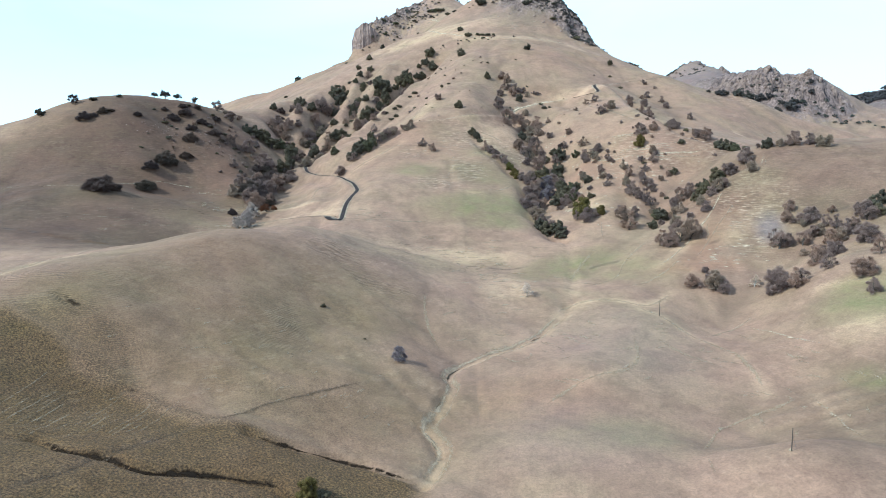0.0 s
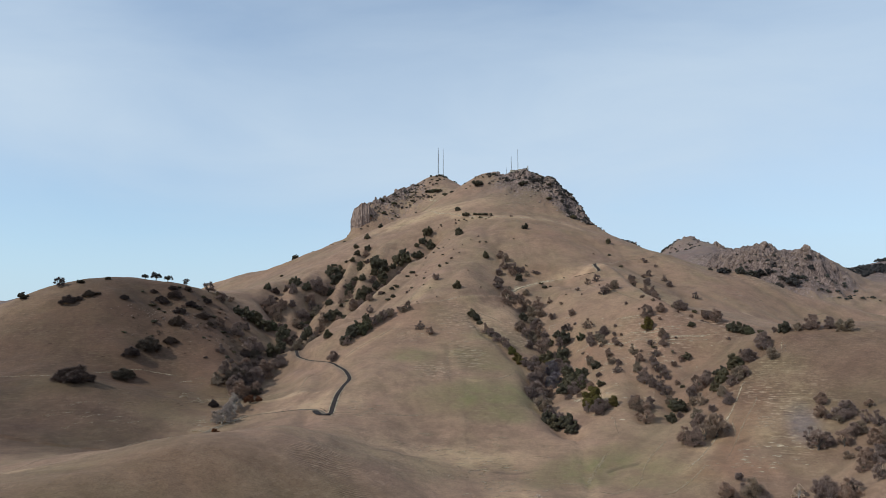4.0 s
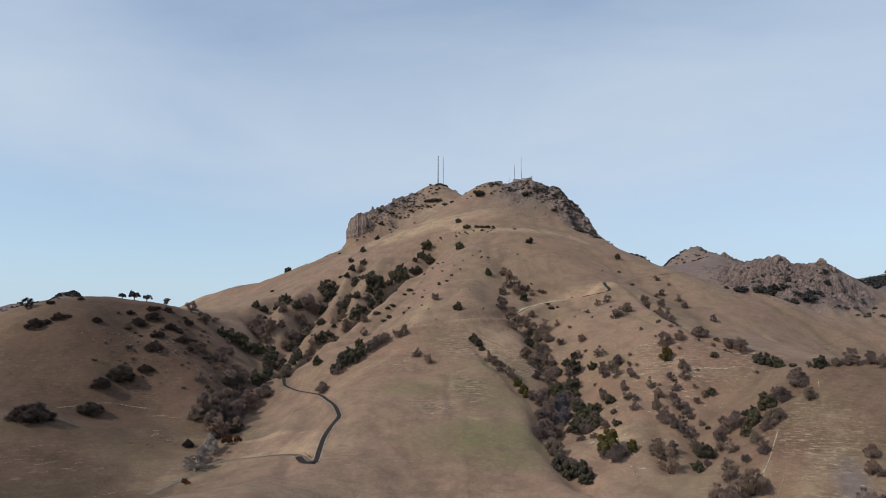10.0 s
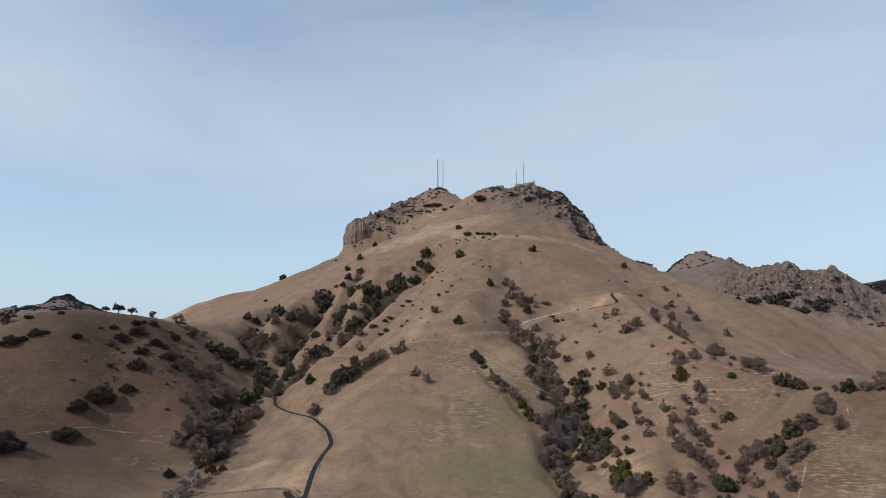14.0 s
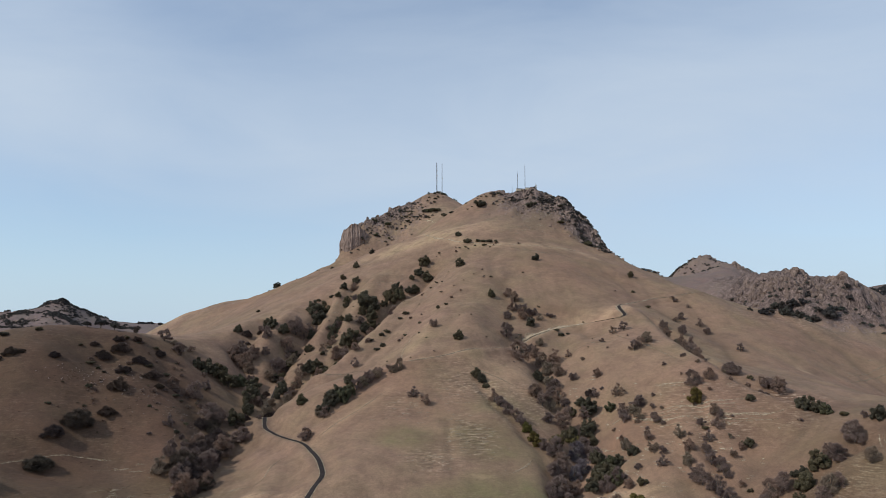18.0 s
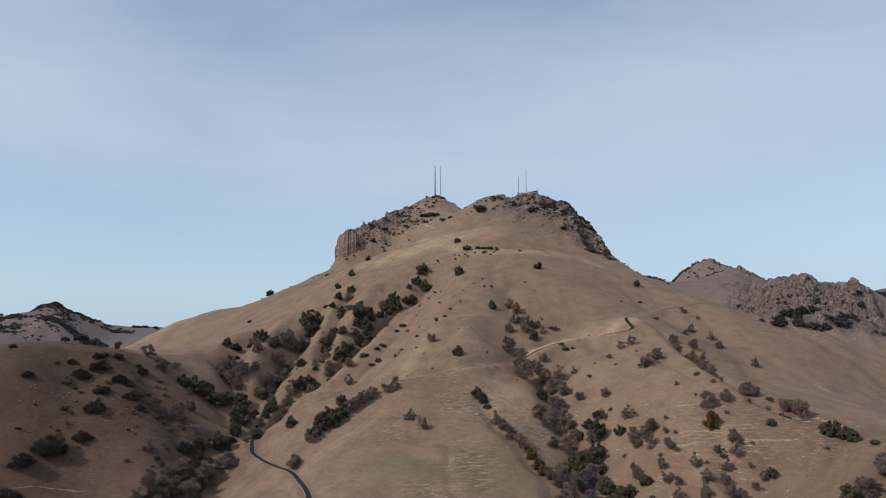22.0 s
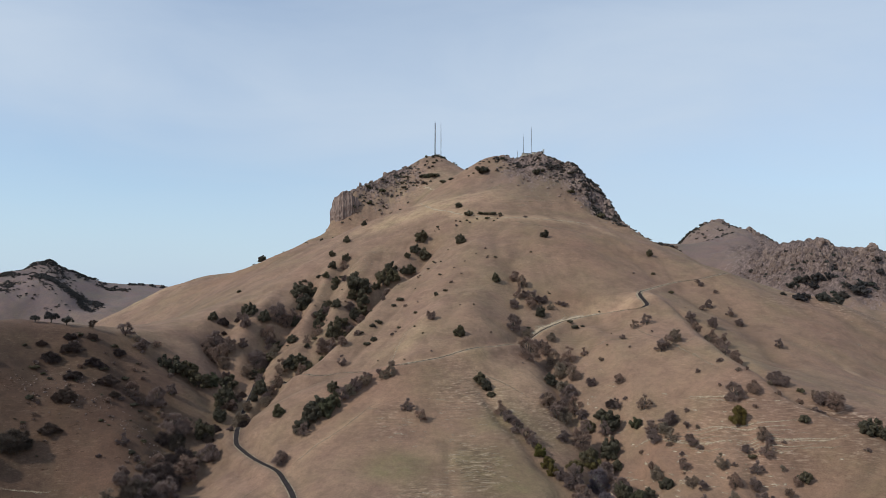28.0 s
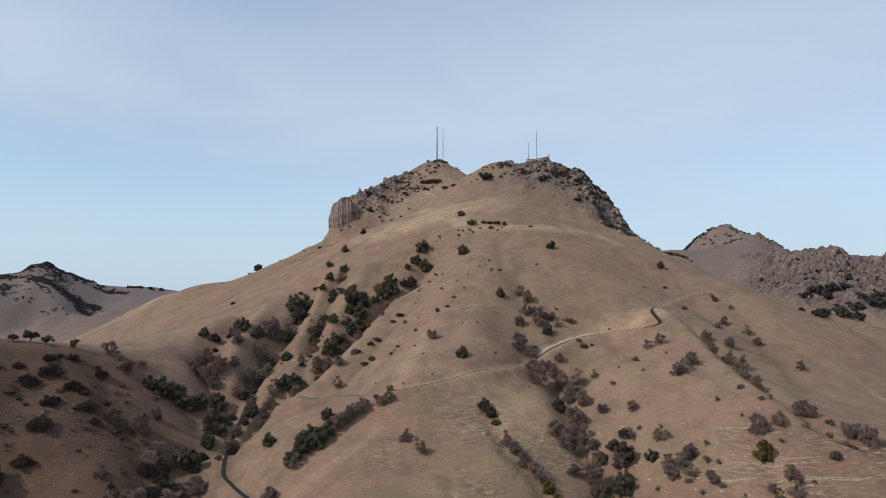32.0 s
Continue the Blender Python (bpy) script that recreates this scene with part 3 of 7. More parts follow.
# ---- roads, tracks, paths and cuts, as (east, north) ----
ROAD_TO_THE_GULLY = [(-72, 467), (-71, 475), (-72, 492), (-72, 507), (-70, 522), (-68, 534), (-71, 548), (-77, 565), (-86, 584), (-91, 592), (-103, 607), (-118, 629), (-126, 641), (-131, 659), (-140, 701), (-141, 718), (-143, 740), (-144, 753)]
TRACK_WEST = [(-74, 470), (-78, 478), (-84, 486), (-90, 489), (-101, 490), (-115, 493), (-129, 497), (-136, 488), (-141, 478), (-147, 466), (-154, 454)]
ROAD_ACROSS = [(-122, 748), (-95, 711), (-75, 706), (-52, 690), (-33, 667), (-14, 670), (4, 680), (22, 690), (42, 706), (60, 729), (74, 741), (90, 755), (112, 764), (131, 762), (144, 751), (151, 748), (155, 751), (154, 763), (155, 772), (167, 795), (185, 816), (206, 830), (227, 834), (247, 842), (255, 850)]
TRAIL_SUMMIT = [(-32, 1067), (-18, 1005), (1, 976), (18, 956), (35, 944), (63, 933), (96, 928), (119, 934), (149, 944), (165, 923)]
TRAIL_JUNCTION = [(-67, 470), (-54, 476), (-35, 483), (-10, 494)]
TRAIL_LEFT_HILL = [(-330, 516), (-290, 515), (-264, 516), (-255, 541), (-246, 558), (-227, 573), (-198, 585)]
CATTLE_1 = [(113, 605), (132, 596), (149, 581), (167, 575), (186, 574), (208, 570)]
CATTLE_2 = [(126, 603), (138, 602), (152, 590), (166, 583), (189, 581)]
CATTLE_3 = [(168, 601), (161, 606), (137, 629)]
CATTLE_4 = [(228, 516), (222, 508), (214, 490)]
CATTLE_5 = [(165, 454), (157, 440), (155, 431), (148, 423)]
CATTLE_6 = [(107, 493), (103, 477), (101, 461), (100, 452)]
CATTLE_7 = [(-42, 660), (-28, 728), (-15, 729)]
CREEK = [(79, 475), (74, 422), (66, 370), (57, 341), (50, 331), (44, 322), (38, 310), (26, 297), (18, 289), (11, 282), (6, 277), (2, 269), (0, 262), (2, 253), (0, 244), (-2, 234), (-5, 228), (-6, 220), (-2, 212), (-1, 206), (-2, 200), (-4, 194), (-7, 184)]
GULLY_CUT = [(-104, 171), (-101, 170), (-96, 166), (-91, 165), (-87, 165), (-83, 165), (-80, 164), (-75, 162), (-70, 163), (-66, 165), (-62, 167), (-55, 169), (-50, 169), (-46, 169), (-43, 169), (-38, 166)]
GULLY_CUT_2 = [(-56, 191), (-51, 191), (-46, 192), (-40, 192), (-32, 193), (-24, 192), (-16, 188), (-11, 187), (-6, 185)]
GULLY_CUT_3 = [(-134, 241), (-130, 238), (-126, 236), (-123, 233)]
PATH_MEADOW = [(115, 363), (98, 342), (84, 350), (76, 352), (68, 353), (59, 352), (52, 338)]
PATH_POLE = [(90, 342), (95, 330), (100, 321), (106, 307), (113, 298), (119, 288), (119, 276), (119, 267), (116, 251)]
PATH_MIDDLE = [(81, 304), (77, 281), (69, 265), (56, 257), (47, 251), (40, 245), (30, 232)]
PATH_EAST = [(111, 305), (126, 319), (137, 327), (148, 334)]
PATH_EAST_2 = [(138, 328), (140, 310), (143, 292), (149, 275)]
PATH_FAR_EAST = [(130, 246), (127, 236), (126, 223), (123, 209), (121, 196)]
PATH_KNOLL = [(-170, 267), (-172, 292), (-173, 315), (-159, 319)]
PATH_RIGHT_SPUR = [(171, 325), (180, 318), (192, 310)]


# ---- slips, faint trails and a berm, as (east, north) ----
FACE_TRAIL = [(-85, 589), (-73, 600), (-59, 611), (-47, 628), (-38, 638)]
FACE_TRAIL_2 = [(-17, 637), (-4, 637), (9, 637)]
FACE_TRAIL_3 = [(-99, 708), (-77, 703), (-53, 699)]
SLIP_TRAIL = [(29, 540), (39, 548), (47, 557), (54, 571)]
SLIP_CRACK = [(0, 599), (0, 580), (0, 562), (2, 543), (3, 534)]
SLIP_SCAR = [(13, 533), (18, 538), (25, 542)]
SPUR_TRAIL = [(-132, 544), (-122, 554), (-107, 552), (-102, 574), (-93, 583)]
CATTLE_8 = [(102, 619), (127, 598), (152, 581), (186, 573), (213, 571)]
CATTLE_9 = [(133, 602), (148, 592), (169, 585), (191, 584)]
CATTLE_10 = [(144, 580), (171, 572), (196, 571)]
CATTLE_11 = [(135, 628), (155, 612), (179, 596)]
SHOULDER_TRAIL = [(318, 704), (332, 719), (365, 743), (397, 758)]
SHOULDER_TRAIL_2 = [(330, 725), (365, 750), (397, 770)]
BERM = [(-85, 493), (-79, 487), (-75, 480), (-73, 475)]
# banks, creek cuts and lines on the near knoll and the low spurs
CREEK_CUT = [(-10, 222), (-7, 218), (-5, 214), (-4, 209), (-2, 205)]
CREEK_CUT_2 = [(-1, 245), (-3, 240), (-4, 235)]
CREEK_CUT_3 = [(-17, 227), (-13, 225), (-10, 222)]
CREEK_CUT_4 = [(44, 320), (38, 309), (30, 301)]
RIM_CUT = [(-101, 209), (-98, 211), (-92, 214)]
RIM = [(-170, 236), (-114, 217), (-101, 211), (-91, 207), (-82, 202), (-71, 195), (-59, 193), (-32, 193), (-7, 186)]
SCALLOP = [(-153, 275), (-136, 249), (-128, 237), (-121, 233), (-116, 230), (-111, 228), (-106, 221), (-102, 212)]
KNOLL_RILL = [(-9, 350), (-11, 333), (-9, 312), (-5, 296), (-2, 286)]
NEAR_TRACK = [(-97, 136), (-94, 142), (-91, 148), (-86, 155), (-84, 165), (-78, 174), (-71, 191)]
POLE_PATH_2 = [(88, 304), (95, 288), (104, 280), (114, 270)]
LOW_PATH = [(126, 267), (131, 261), (135, 252)]
LOW_DRAW = [(75, 199), (78, 207), (90, 228), (103, 237), (117, 242), (130, 246)]
LOW_DRAW_2 = [(75, 199), (73, 188), (72, 178)]
CONE_PATH = [(67, 395), (80, 423), (93, 444)]
FAN_PATH = [(66, 396), (80, 386), (95, 397), (106, 419), (126, 444)]
FAN_PATH_2 = [(92, 372), (106, 378), (121, 390), (134, 404)]
SCAR_EDGE = [(118, 398), (132, 411), (155, 440), (164, 451), (178, 470), (186, 480)]
SCAR_RED = [(138, 398), (150, 415), (167, 439), (188, 464)]
FACE_DIAGONAL = [(20, 679), (20, 670), (31, 666), (44, 660), (57, 652)]
FACE_DIAGONAL_2 = [(52, 690), (57, 682), (65, 672), (71, 665)]
FACE_CROSS = [(101, 719), (110, 708), (124, 704), (141, 697)]
FACE_PLUMB = [(97, 750), (93, 731)]
FACE_LEVEL = [(152, 674), (170, 685), (189, 696)]
SHOULDER_LINE = [(135, 727), (144, 693), (158, 661), (166, 632)]
SUMMIT_ZIGZAG = [(-32, 1067), (-27, 1100), (-16, 1092), (-12, 1100), (-20, 1139), (-34, 1154)]
SUMMIT_LOWER = [(62, 927), (88, 907), (119, 903), (146, 904)]
MAST_STEPS = [(-18, 1215), (-23, 1194), (-29, 1183)]
SPUR_EDGE = [(-138, 525), (-124, 529), (-109, 529), (-96, 527), (-86, 525)]
KNOLL_PATH = [(-171, 268), (-173, 281), (-176, 300), (-184, 330), (-179, 427), (-172, 449), (-158, 463), (-144, 468), (-135, 476)]

MEADOW_TRACK = [(-71, 191), (-64, 198), (-59, 208), (-52, 216), (-43, 225), (-33, 235), (-26, 242)]


# ---- the ground sheet ----
def spaced(parts):
    out = [parts[0][0]]
    for a, b, s0, s1 in parts:
        x = a
        while x < b - 1e-6:
            s = s0 + (s1 - s0) * (x - a) / (b - a)
            x = min(b, x + s)
            out.append(x)
    return np.array(out)


GX = spaced([(-4600, -1650, 190, 40), (-1650, -1000, 14, 14), (-1000, -330, 16, 5), (-330, -140, 3.4, 3.2), (-140, 12, 1.5, 1.6), (12, 330, 2.8, 3.2), (330, 640, 3.3, 3.5), (640, 720, 4, 6), (720, 1700, 14, 40), (1700, 4600, 50, 190)])
GY = spaced([(-3000, -100, 190, 30), (-100, 120, 14, 5), (120, 150, 3, 1.6), (150, 245, 1.4, 1.6), (245, 420, 2.2, 3), (420, 820, 3.0, 3.4), (820, 1260, 3.4, 4.0), (1260, 1800, 6.5, 9), (1800, 2700, 14, 18), (2700, 4700, 40, 190)])
XX, YY = np.meshgrid(GX, GY)
ZZ = height(XX, YY)


def blurred(z, rounds):
    for _ in range(rounds):
        z = z.copy()
        z[1:-1] = 0.25 * z[:-2] + 0.5 * z[1:-1] + 0.25 * z[2:]
        z[:, 1:-1] = 0.25 * z[:, :-2] + 0.5 * z[:, 1:-1] + 0.25 * z[:, 2:]
    return z


def drainage():
    """How much ground drains through each place of the sheet, in square metres."""
    ny, nx = ZZ.shape
    z = blurred(ZZ, 3) + 0.25 * hash2(np.arange(nx)[None, :] * 1.0, np.arange(ny)[:, None] * 1.0, 8)
    best, to = np.zeros(z.shape), np.tile(np.arange(ny * nx).reshape(ny, nx), 1)
    q = np.arange(ny * nx).reshape(ny, nx)
    inner = (slice(1, -1), slice(1, -1))
    for dj in (-1, 0, 1):
        for di in (-1, 0, 1):
            if dj or di:
                o = (slice(1 + dj, ny - 1 + dj), slice(1 + di, nx - 1 + di))
                drop = (z[inner] - z[o]) / np.hypot(XX[inner] - XX[o], YY[inner] - YY[o])
                k = drop > best[inner]
                best[inner] = np.where(k, drop, best[inner])
                to[inner] = np.where(k, q[o], to[inner])
    area = np.outer(np.gradient(GY), np.gradient(GX)).ravel().tolist()
    to = to.ravel().tolist()
    for i in np.argsort(-z, axis=None).tolist():
        if to[i] != i:
            area[to[i]] += area[i]
    return np.array(area).reshape(ny, nx), best


FLOW, FALL = drainage()
near = np.clip((1500 - np.hypot(XX, YY)) / 250, 0, 1) * np.clip(FALL / 0.25, 0, 1) * (1 - np.clip(rockiness(XX, YY), 0, 1)) * (1 - 0.85 * blob(XX, YY, 5, 520, 55, 190))
WASH = blurred(near * np.clip(np.log(FLOW / 150) / 4, 0, 1), 1)
ZZ -= 2.2 * WASH
WASH = np.clip(WASH * 1.5 - 0.15, 0, 1)


def rounded(line, step=3.0):
    """A smooth curve through a line of (x, y), at even steps."""
    p = [np.array(q[:2], float) for q in line]
    p = [2 * p[0] - p[1]] + p + [2 * p[-1] - p[-2]]
    out = []
    for a, b, c, d in zip(p, p[1:], p[2:], p[3:]):
        n = max(2, int(np.linalg.norm(c - b) / step))
        for i in range(n):
            t = i / n
            out.append(0.5 * (2 * b + (c - a) * t + (2 * a - 5 * b + 4 * c - d) * t * t + (3 * b - a - 3 * c + d) * t ** 3))
    out.append(p[-2])
    return np.array(out)


def eased(values, rounds):
    v = np.array(values, float)
    for _ in range(rounds):
        v[1:-1] = 0.25 * v[:-2] + 0.5 * v[1:-1] + 0.25 * v[2:]
    return v


def window(line, margin):
    x, y = np.array([q[0] for q in line]), np.array([q[1] for q in line])
    i0, i1 = np.searchsorted(GX, [x.min() - margin, x.max() + margin])
    j0, j1 = np.searchsorted(GY, [y.min() - margin, y.max() + margin])
    return slice(j0, j1), slice(i0, i1)


def carve(line, depth, wide):
    """Sink a narrow cut into the sheet."""
    w = window(line, wide * 4)
    x, y = XX[w], YY[w]
    wob = 1 + 0.35 * fbm(x, y, 9, 2, 44)
    ZZ[w] -= depth * wob * np.exp(-(near_line(x, y, rounded(line, 4)) / wide) ** 2)


def bench(line, half, fade):
    """Level the sheet across a road, so that it lies in a cut of its own. Gives the road's heights."""
    mid = rounded(line, 3)
    z = eased(height(mid[:, 0], mid[:, 1]), 12)
    w = window(line, half + fade)
    x, y = XX[w], YY[w]
    d = np.hypot(x[..., None] - mid[:, 0], y[..., None] - mid[:, 1])
    k = d.argmin(-1)
    f = np.clip((d.min(-1) - half) / fade, 0, 1)
    f = f * f * (3 - 2 * f)
    ZZ[w] = z[k] * (1 - f) + ZZ[w] * f
    return mid, z


for cut, depth, wide in ((CREEK, 1.5, 2.6), (GULLY_CUT, 2.4, 1.6), (GULLY_CUT_2, 2.0, 1.4), (GULLY_CUT_3, 1.6, 1.7), (CREEK_CUT, 1.6, 1.5), (CREEK_CUT_2, 1.2, 1.4), (RIM_CUT, 1.2, 1.3), (KNOLL_RILL, 0.5, 3.0), (LOW_DRAW, 0.6, 3.0), (NEAR_TRACK, 0.5, 2.0), (RIM[:7], -0.9, 3.0), (SLIP_CRACK, 0.4, 3.0), (SLIP_SCAR, 0.7, 1.8), (BERM, -1.3, 1.6)):
    carve(cut, depth, wide)
ROAD_A = bench(ROAD_TO_THE_GULLY, 4.0, 6.0)
ROAD_B = bench(TRACK_WEST, 3.0, 5.0)
ROAD_C = bench(ROAD_ACROSS, 3.6, 6.0)


def ground_z(x, y):
    """Height of the built sheet at one place."""
    i = min(max(int(np.searchsorted(GX, x)) - 1, 0), len(GX) - 2)
    j = min(max(int(np.searchsorted(GY, y)) - 1, 0), len(GY) - 2)
    u, v = (x - GX[i]) / (GX[i + 1] - GX[i]), (y - GY[j]) / (GY[j + 1] - GY[j])
    a, b, c, d = ZZ[j, i], ZZ[j, i + 1], ZZ[j + 1, i], ZZ[j + 1, i + 1]
    return float(a + (b - a) * u + (c - a) * v + (a - b - c + d) * u * v)


def sheet_mesh(name):
    ny, nx = XX.shape
    co = np.stack([XX, YY, ZZ], -1).reshape(-1, 3)
    q = np.arange(ny * nx).reshape(ny, nx)
    faces = np.stack([q[:-1, :-1], q[:-1, 1:], q[1:, 1:], q[1:, :-1]], -1).reshape(-1, 4)
    me = bpy.data.meshes.new(name)
    me.vertices.add(len(co))
    me.vertices.foreach_set("co", co.ravel())
    me.loops.add(faces.size)
    me.loops.foreach_set("vertex_index", faces.ravel())
    me.polygons.add(len(faces))
    me.polygons.foreach_set("loop_start", np.arange(0, faces.size, 4))
    me.polygons.foreach_set("loop_total", np.full(len(faces), 4))
    me.polygons.foreach_set("use_smooth", np.ones(len(faces), bool))
    me.update(calc_edges=True)
    return me


ground_mesh = sheet_mesh("ground")


def ground_layer(name, *values):
    att = ground_mesh.attributes.new(name, "FLOAT", "POINT")
    att.data.foreach_set("value", np.clip(np.maximum.reduce(values), 0, 1).astype(np.float32).ravel())


def spot(cx, cy, rx, ry, turn=0.0):
    return blob(XX, YY, cx, cy, rx, ry, turn)


def strip_of(line, wide):
    return np.clip(1.4 - near_line(XX, YY, line) / wide, 0, 1)


ground_layer("rock", rockiness(XX, YY))
ground_layer("green", 0.9 * spot(148, 243, 8, 14), 0.6 * spot(105, 400, 22, 30, 30), spot(22, 512, 26, 12), 0.9 * spot(32, 498, 22, 14), 0.8 * spot(-25, 575, 20, 14), 0.8 * spot(-190, 530, 45, 40), 0.5 * spot(-255, 500, 30, 14), 0.9 * spot(28, 520, 45, 22, 20), 0.7 * spot(30, 575, 30, 22), spot(75, 420, 40, 18, 30), 0.6 * spot(-215, 520, 45, 14), 0.5 * spot(60, 215, 26, 16), spot(185, 300, 26, 20), 0.5 * spot(40, 620, 30, 16))
# oval at (-345, 615): sunlight on the left hill's flank, put into the colour
ground_layer("pale", 0.35 * spot(-60, 1165, 80, 45), 0.5 * spot(-345, 615, 50, 34, 30), 0.35 * strip_of([(-33, 667), (-27, 700), (-16, 738)], 7), 0.7 * strip_of(SPUR_EDGE, 3), 0.5 * strip_of([(-85, 589), (-59, 611), (-38, 638)], 3), 0.6 * spot(92, 560, 10, 30), 0.9 * spot(174, 434, 13, 24, -25), 0.7 * spot(166, 279, 12, 12), 0.7 * strip_of(SCAR_EDGE, 4), 0.8 * spot(30, 372, 12, 26), 0.5 * spot(118, 765, 30, 6, 0), spot(281, 700, 5, 9), 0.8 * spot(19, 539, 5, 2), 0.75 * strip_of(PATH_MEADOW, 3.0), 0.6 * strip_of(PATH_POLE, 3.0), 0.3 * strip_of(PATH_MIDDLE, 2.6), 0.5 * strip_of(PATH_FAR_EAST, 2.6), 0.7 * strip_of(PATH_KNOLL, 2.6), 0.6 * strip_of(PATH_RIGHT_SPUR, 2.6), spot(92, 183, 2, 2), 0.9 * spot(-171, 547, 20, 4), 0.9 * spot(-158, 520, 14, 3), 0.8 * spot(-152, 470, 18, 14), 0.7 * spot(-80, 500, 10, 20), 0.7 * strip_of(ROAD_ACROSS[4:16], 4), 0.8 * spot(130, 770, 40, 10, -5), 0.8 * spot(-20, 1000, 90, 25), 0.6 * strip_of(TRAIL_SUMMIT, 10), 0.4 * strip_of(CREEK[:8], 7), 0.6 * strip_of(CREEK[6:], 1.6), 0.7 * spot(195, 450, 22, 40, -20), 0.7 * spot(0, 440, 50, 14), 0.7 * strip_of([(-370, 1110), (-440, 1100), (-540, 1080)], 40), 0.4 * spot(30, 660, 40, 30), spot(100, 520, 12, 30), 0.6 * spot(-95, 500, 40, 12))
ground_layer("red", 0.35 * spot(150, 565, 80, 75), 0.2 * spot(330, 740, 130, 90), 0.4 * spot(-40, 640, 60, 50), 0.4 * spot(130, 880, 60, 50), 0.9 * spot(-270, 590, 110, 110), 0.9 * spot(-210, 620, 60, 90), strip_of(SCAR_RED, 9), 0.9 * spot(140, 392, 26, 10), spot(-215, 610, 60, 60), 0.8 * spot(-190, 650, 40, 40), 0.7 * strip_of([(190, 500), (165, 455), (150, 430)], 14), 0.8 * spot(-165, 520, 35, 20), 0.6 * spot(30, 240, 30, 25), 0.8 * spot(120, 590, 30, 18), 0.7 * spot(95, 780, 26, 12), 0.7 * spot(-250, 1040, 60, 30))
# darker ground; on the left hill the tone also stands in for shade
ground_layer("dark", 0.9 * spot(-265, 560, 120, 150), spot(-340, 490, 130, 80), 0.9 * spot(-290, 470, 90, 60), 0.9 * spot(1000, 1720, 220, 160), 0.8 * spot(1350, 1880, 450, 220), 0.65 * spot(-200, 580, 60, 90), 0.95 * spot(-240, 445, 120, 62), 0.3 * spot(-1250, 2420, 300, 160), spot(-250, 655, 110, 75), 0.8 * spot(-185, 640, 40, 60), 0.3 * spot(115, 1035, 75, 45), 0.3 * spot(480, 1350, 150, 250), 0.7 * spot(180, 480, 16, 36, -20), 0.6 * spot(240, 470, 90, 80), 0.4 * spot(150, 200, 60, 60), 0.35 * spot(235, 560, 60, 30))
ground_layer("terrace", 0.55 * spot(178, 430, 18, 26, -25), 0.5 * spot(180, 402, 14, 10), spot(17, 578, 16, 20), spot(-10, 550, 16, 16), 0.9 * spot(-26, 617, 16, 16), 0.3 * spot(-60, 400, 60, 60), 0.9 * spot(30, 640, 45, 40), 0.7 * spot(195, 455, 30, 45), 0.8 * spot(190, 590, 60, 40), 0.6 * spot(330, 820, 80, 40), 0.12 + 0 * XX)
ground_layer("wash", WASH, 0.2 * strip_of(SLIP_CRACK, 2.0), 0.5 * strip_of(MEADOW_TRACK, 1.2), 0.6 * strip_of(NEAR_TRACK, 2.2), 0.25 * strip_of(KNOLL_RILL, 3), 0.2 * strip_of(LOW_DRAW, 2.5))
NEAR_BANK = np.clip((np.interp(XX, [q[0] for q in RIM], [q[1] for q in RIM]) + 2.5 * fbm(XX, YY, 14, 3, 88) - YY) / 7 + 0.5, 0, 1) * np.clip((-3 - XX) / 8, 0, 1) * np.clip((YY - 60) / 50, 0, 1)
ground_layer("olive", 0.95 * NEAR_BANK, 0.62 * spot(-95, 250, 80, 60), 0.55 * spot(-75, 295, 75, 62), 0.5 * spot(-40, 230, 50, 45))
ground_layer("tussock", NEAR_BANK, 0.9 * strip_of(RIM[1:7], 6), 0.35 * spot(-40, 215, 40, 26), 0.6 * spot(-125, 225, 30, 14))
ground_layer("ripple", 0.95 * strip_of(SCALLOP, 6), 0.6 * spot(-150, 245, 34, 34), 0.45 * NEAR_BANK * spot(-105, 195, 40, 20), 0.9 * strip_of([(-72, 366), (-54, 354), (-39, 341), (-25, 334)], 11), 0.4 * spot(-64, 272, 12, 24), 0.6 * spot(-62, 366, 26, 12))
# near ovals are violet-grey ground, the far ones paint haze on the hills
ground_layer("violet_and_haze", 0.9 * spot(192, 424, 8, 20, -20), 0.25 * spot(75, 300, 30, 40), 0.2 * spot(40, 215, 30, 24), spot(-1250, 2400, 520, 330), spot(-1000, 2500, 400, 200), 0.7 * spot(500, 1400, 200, 380), 0.8 * spot(1050, 1750, 300, 200), 0.2 * spot(-60, 1168, 95, 55), 0.35 * spot(115, 1042, 80, 50))
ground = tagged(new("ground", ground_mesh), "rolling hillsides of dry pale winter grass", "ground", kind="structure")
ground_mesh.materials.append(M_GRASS)


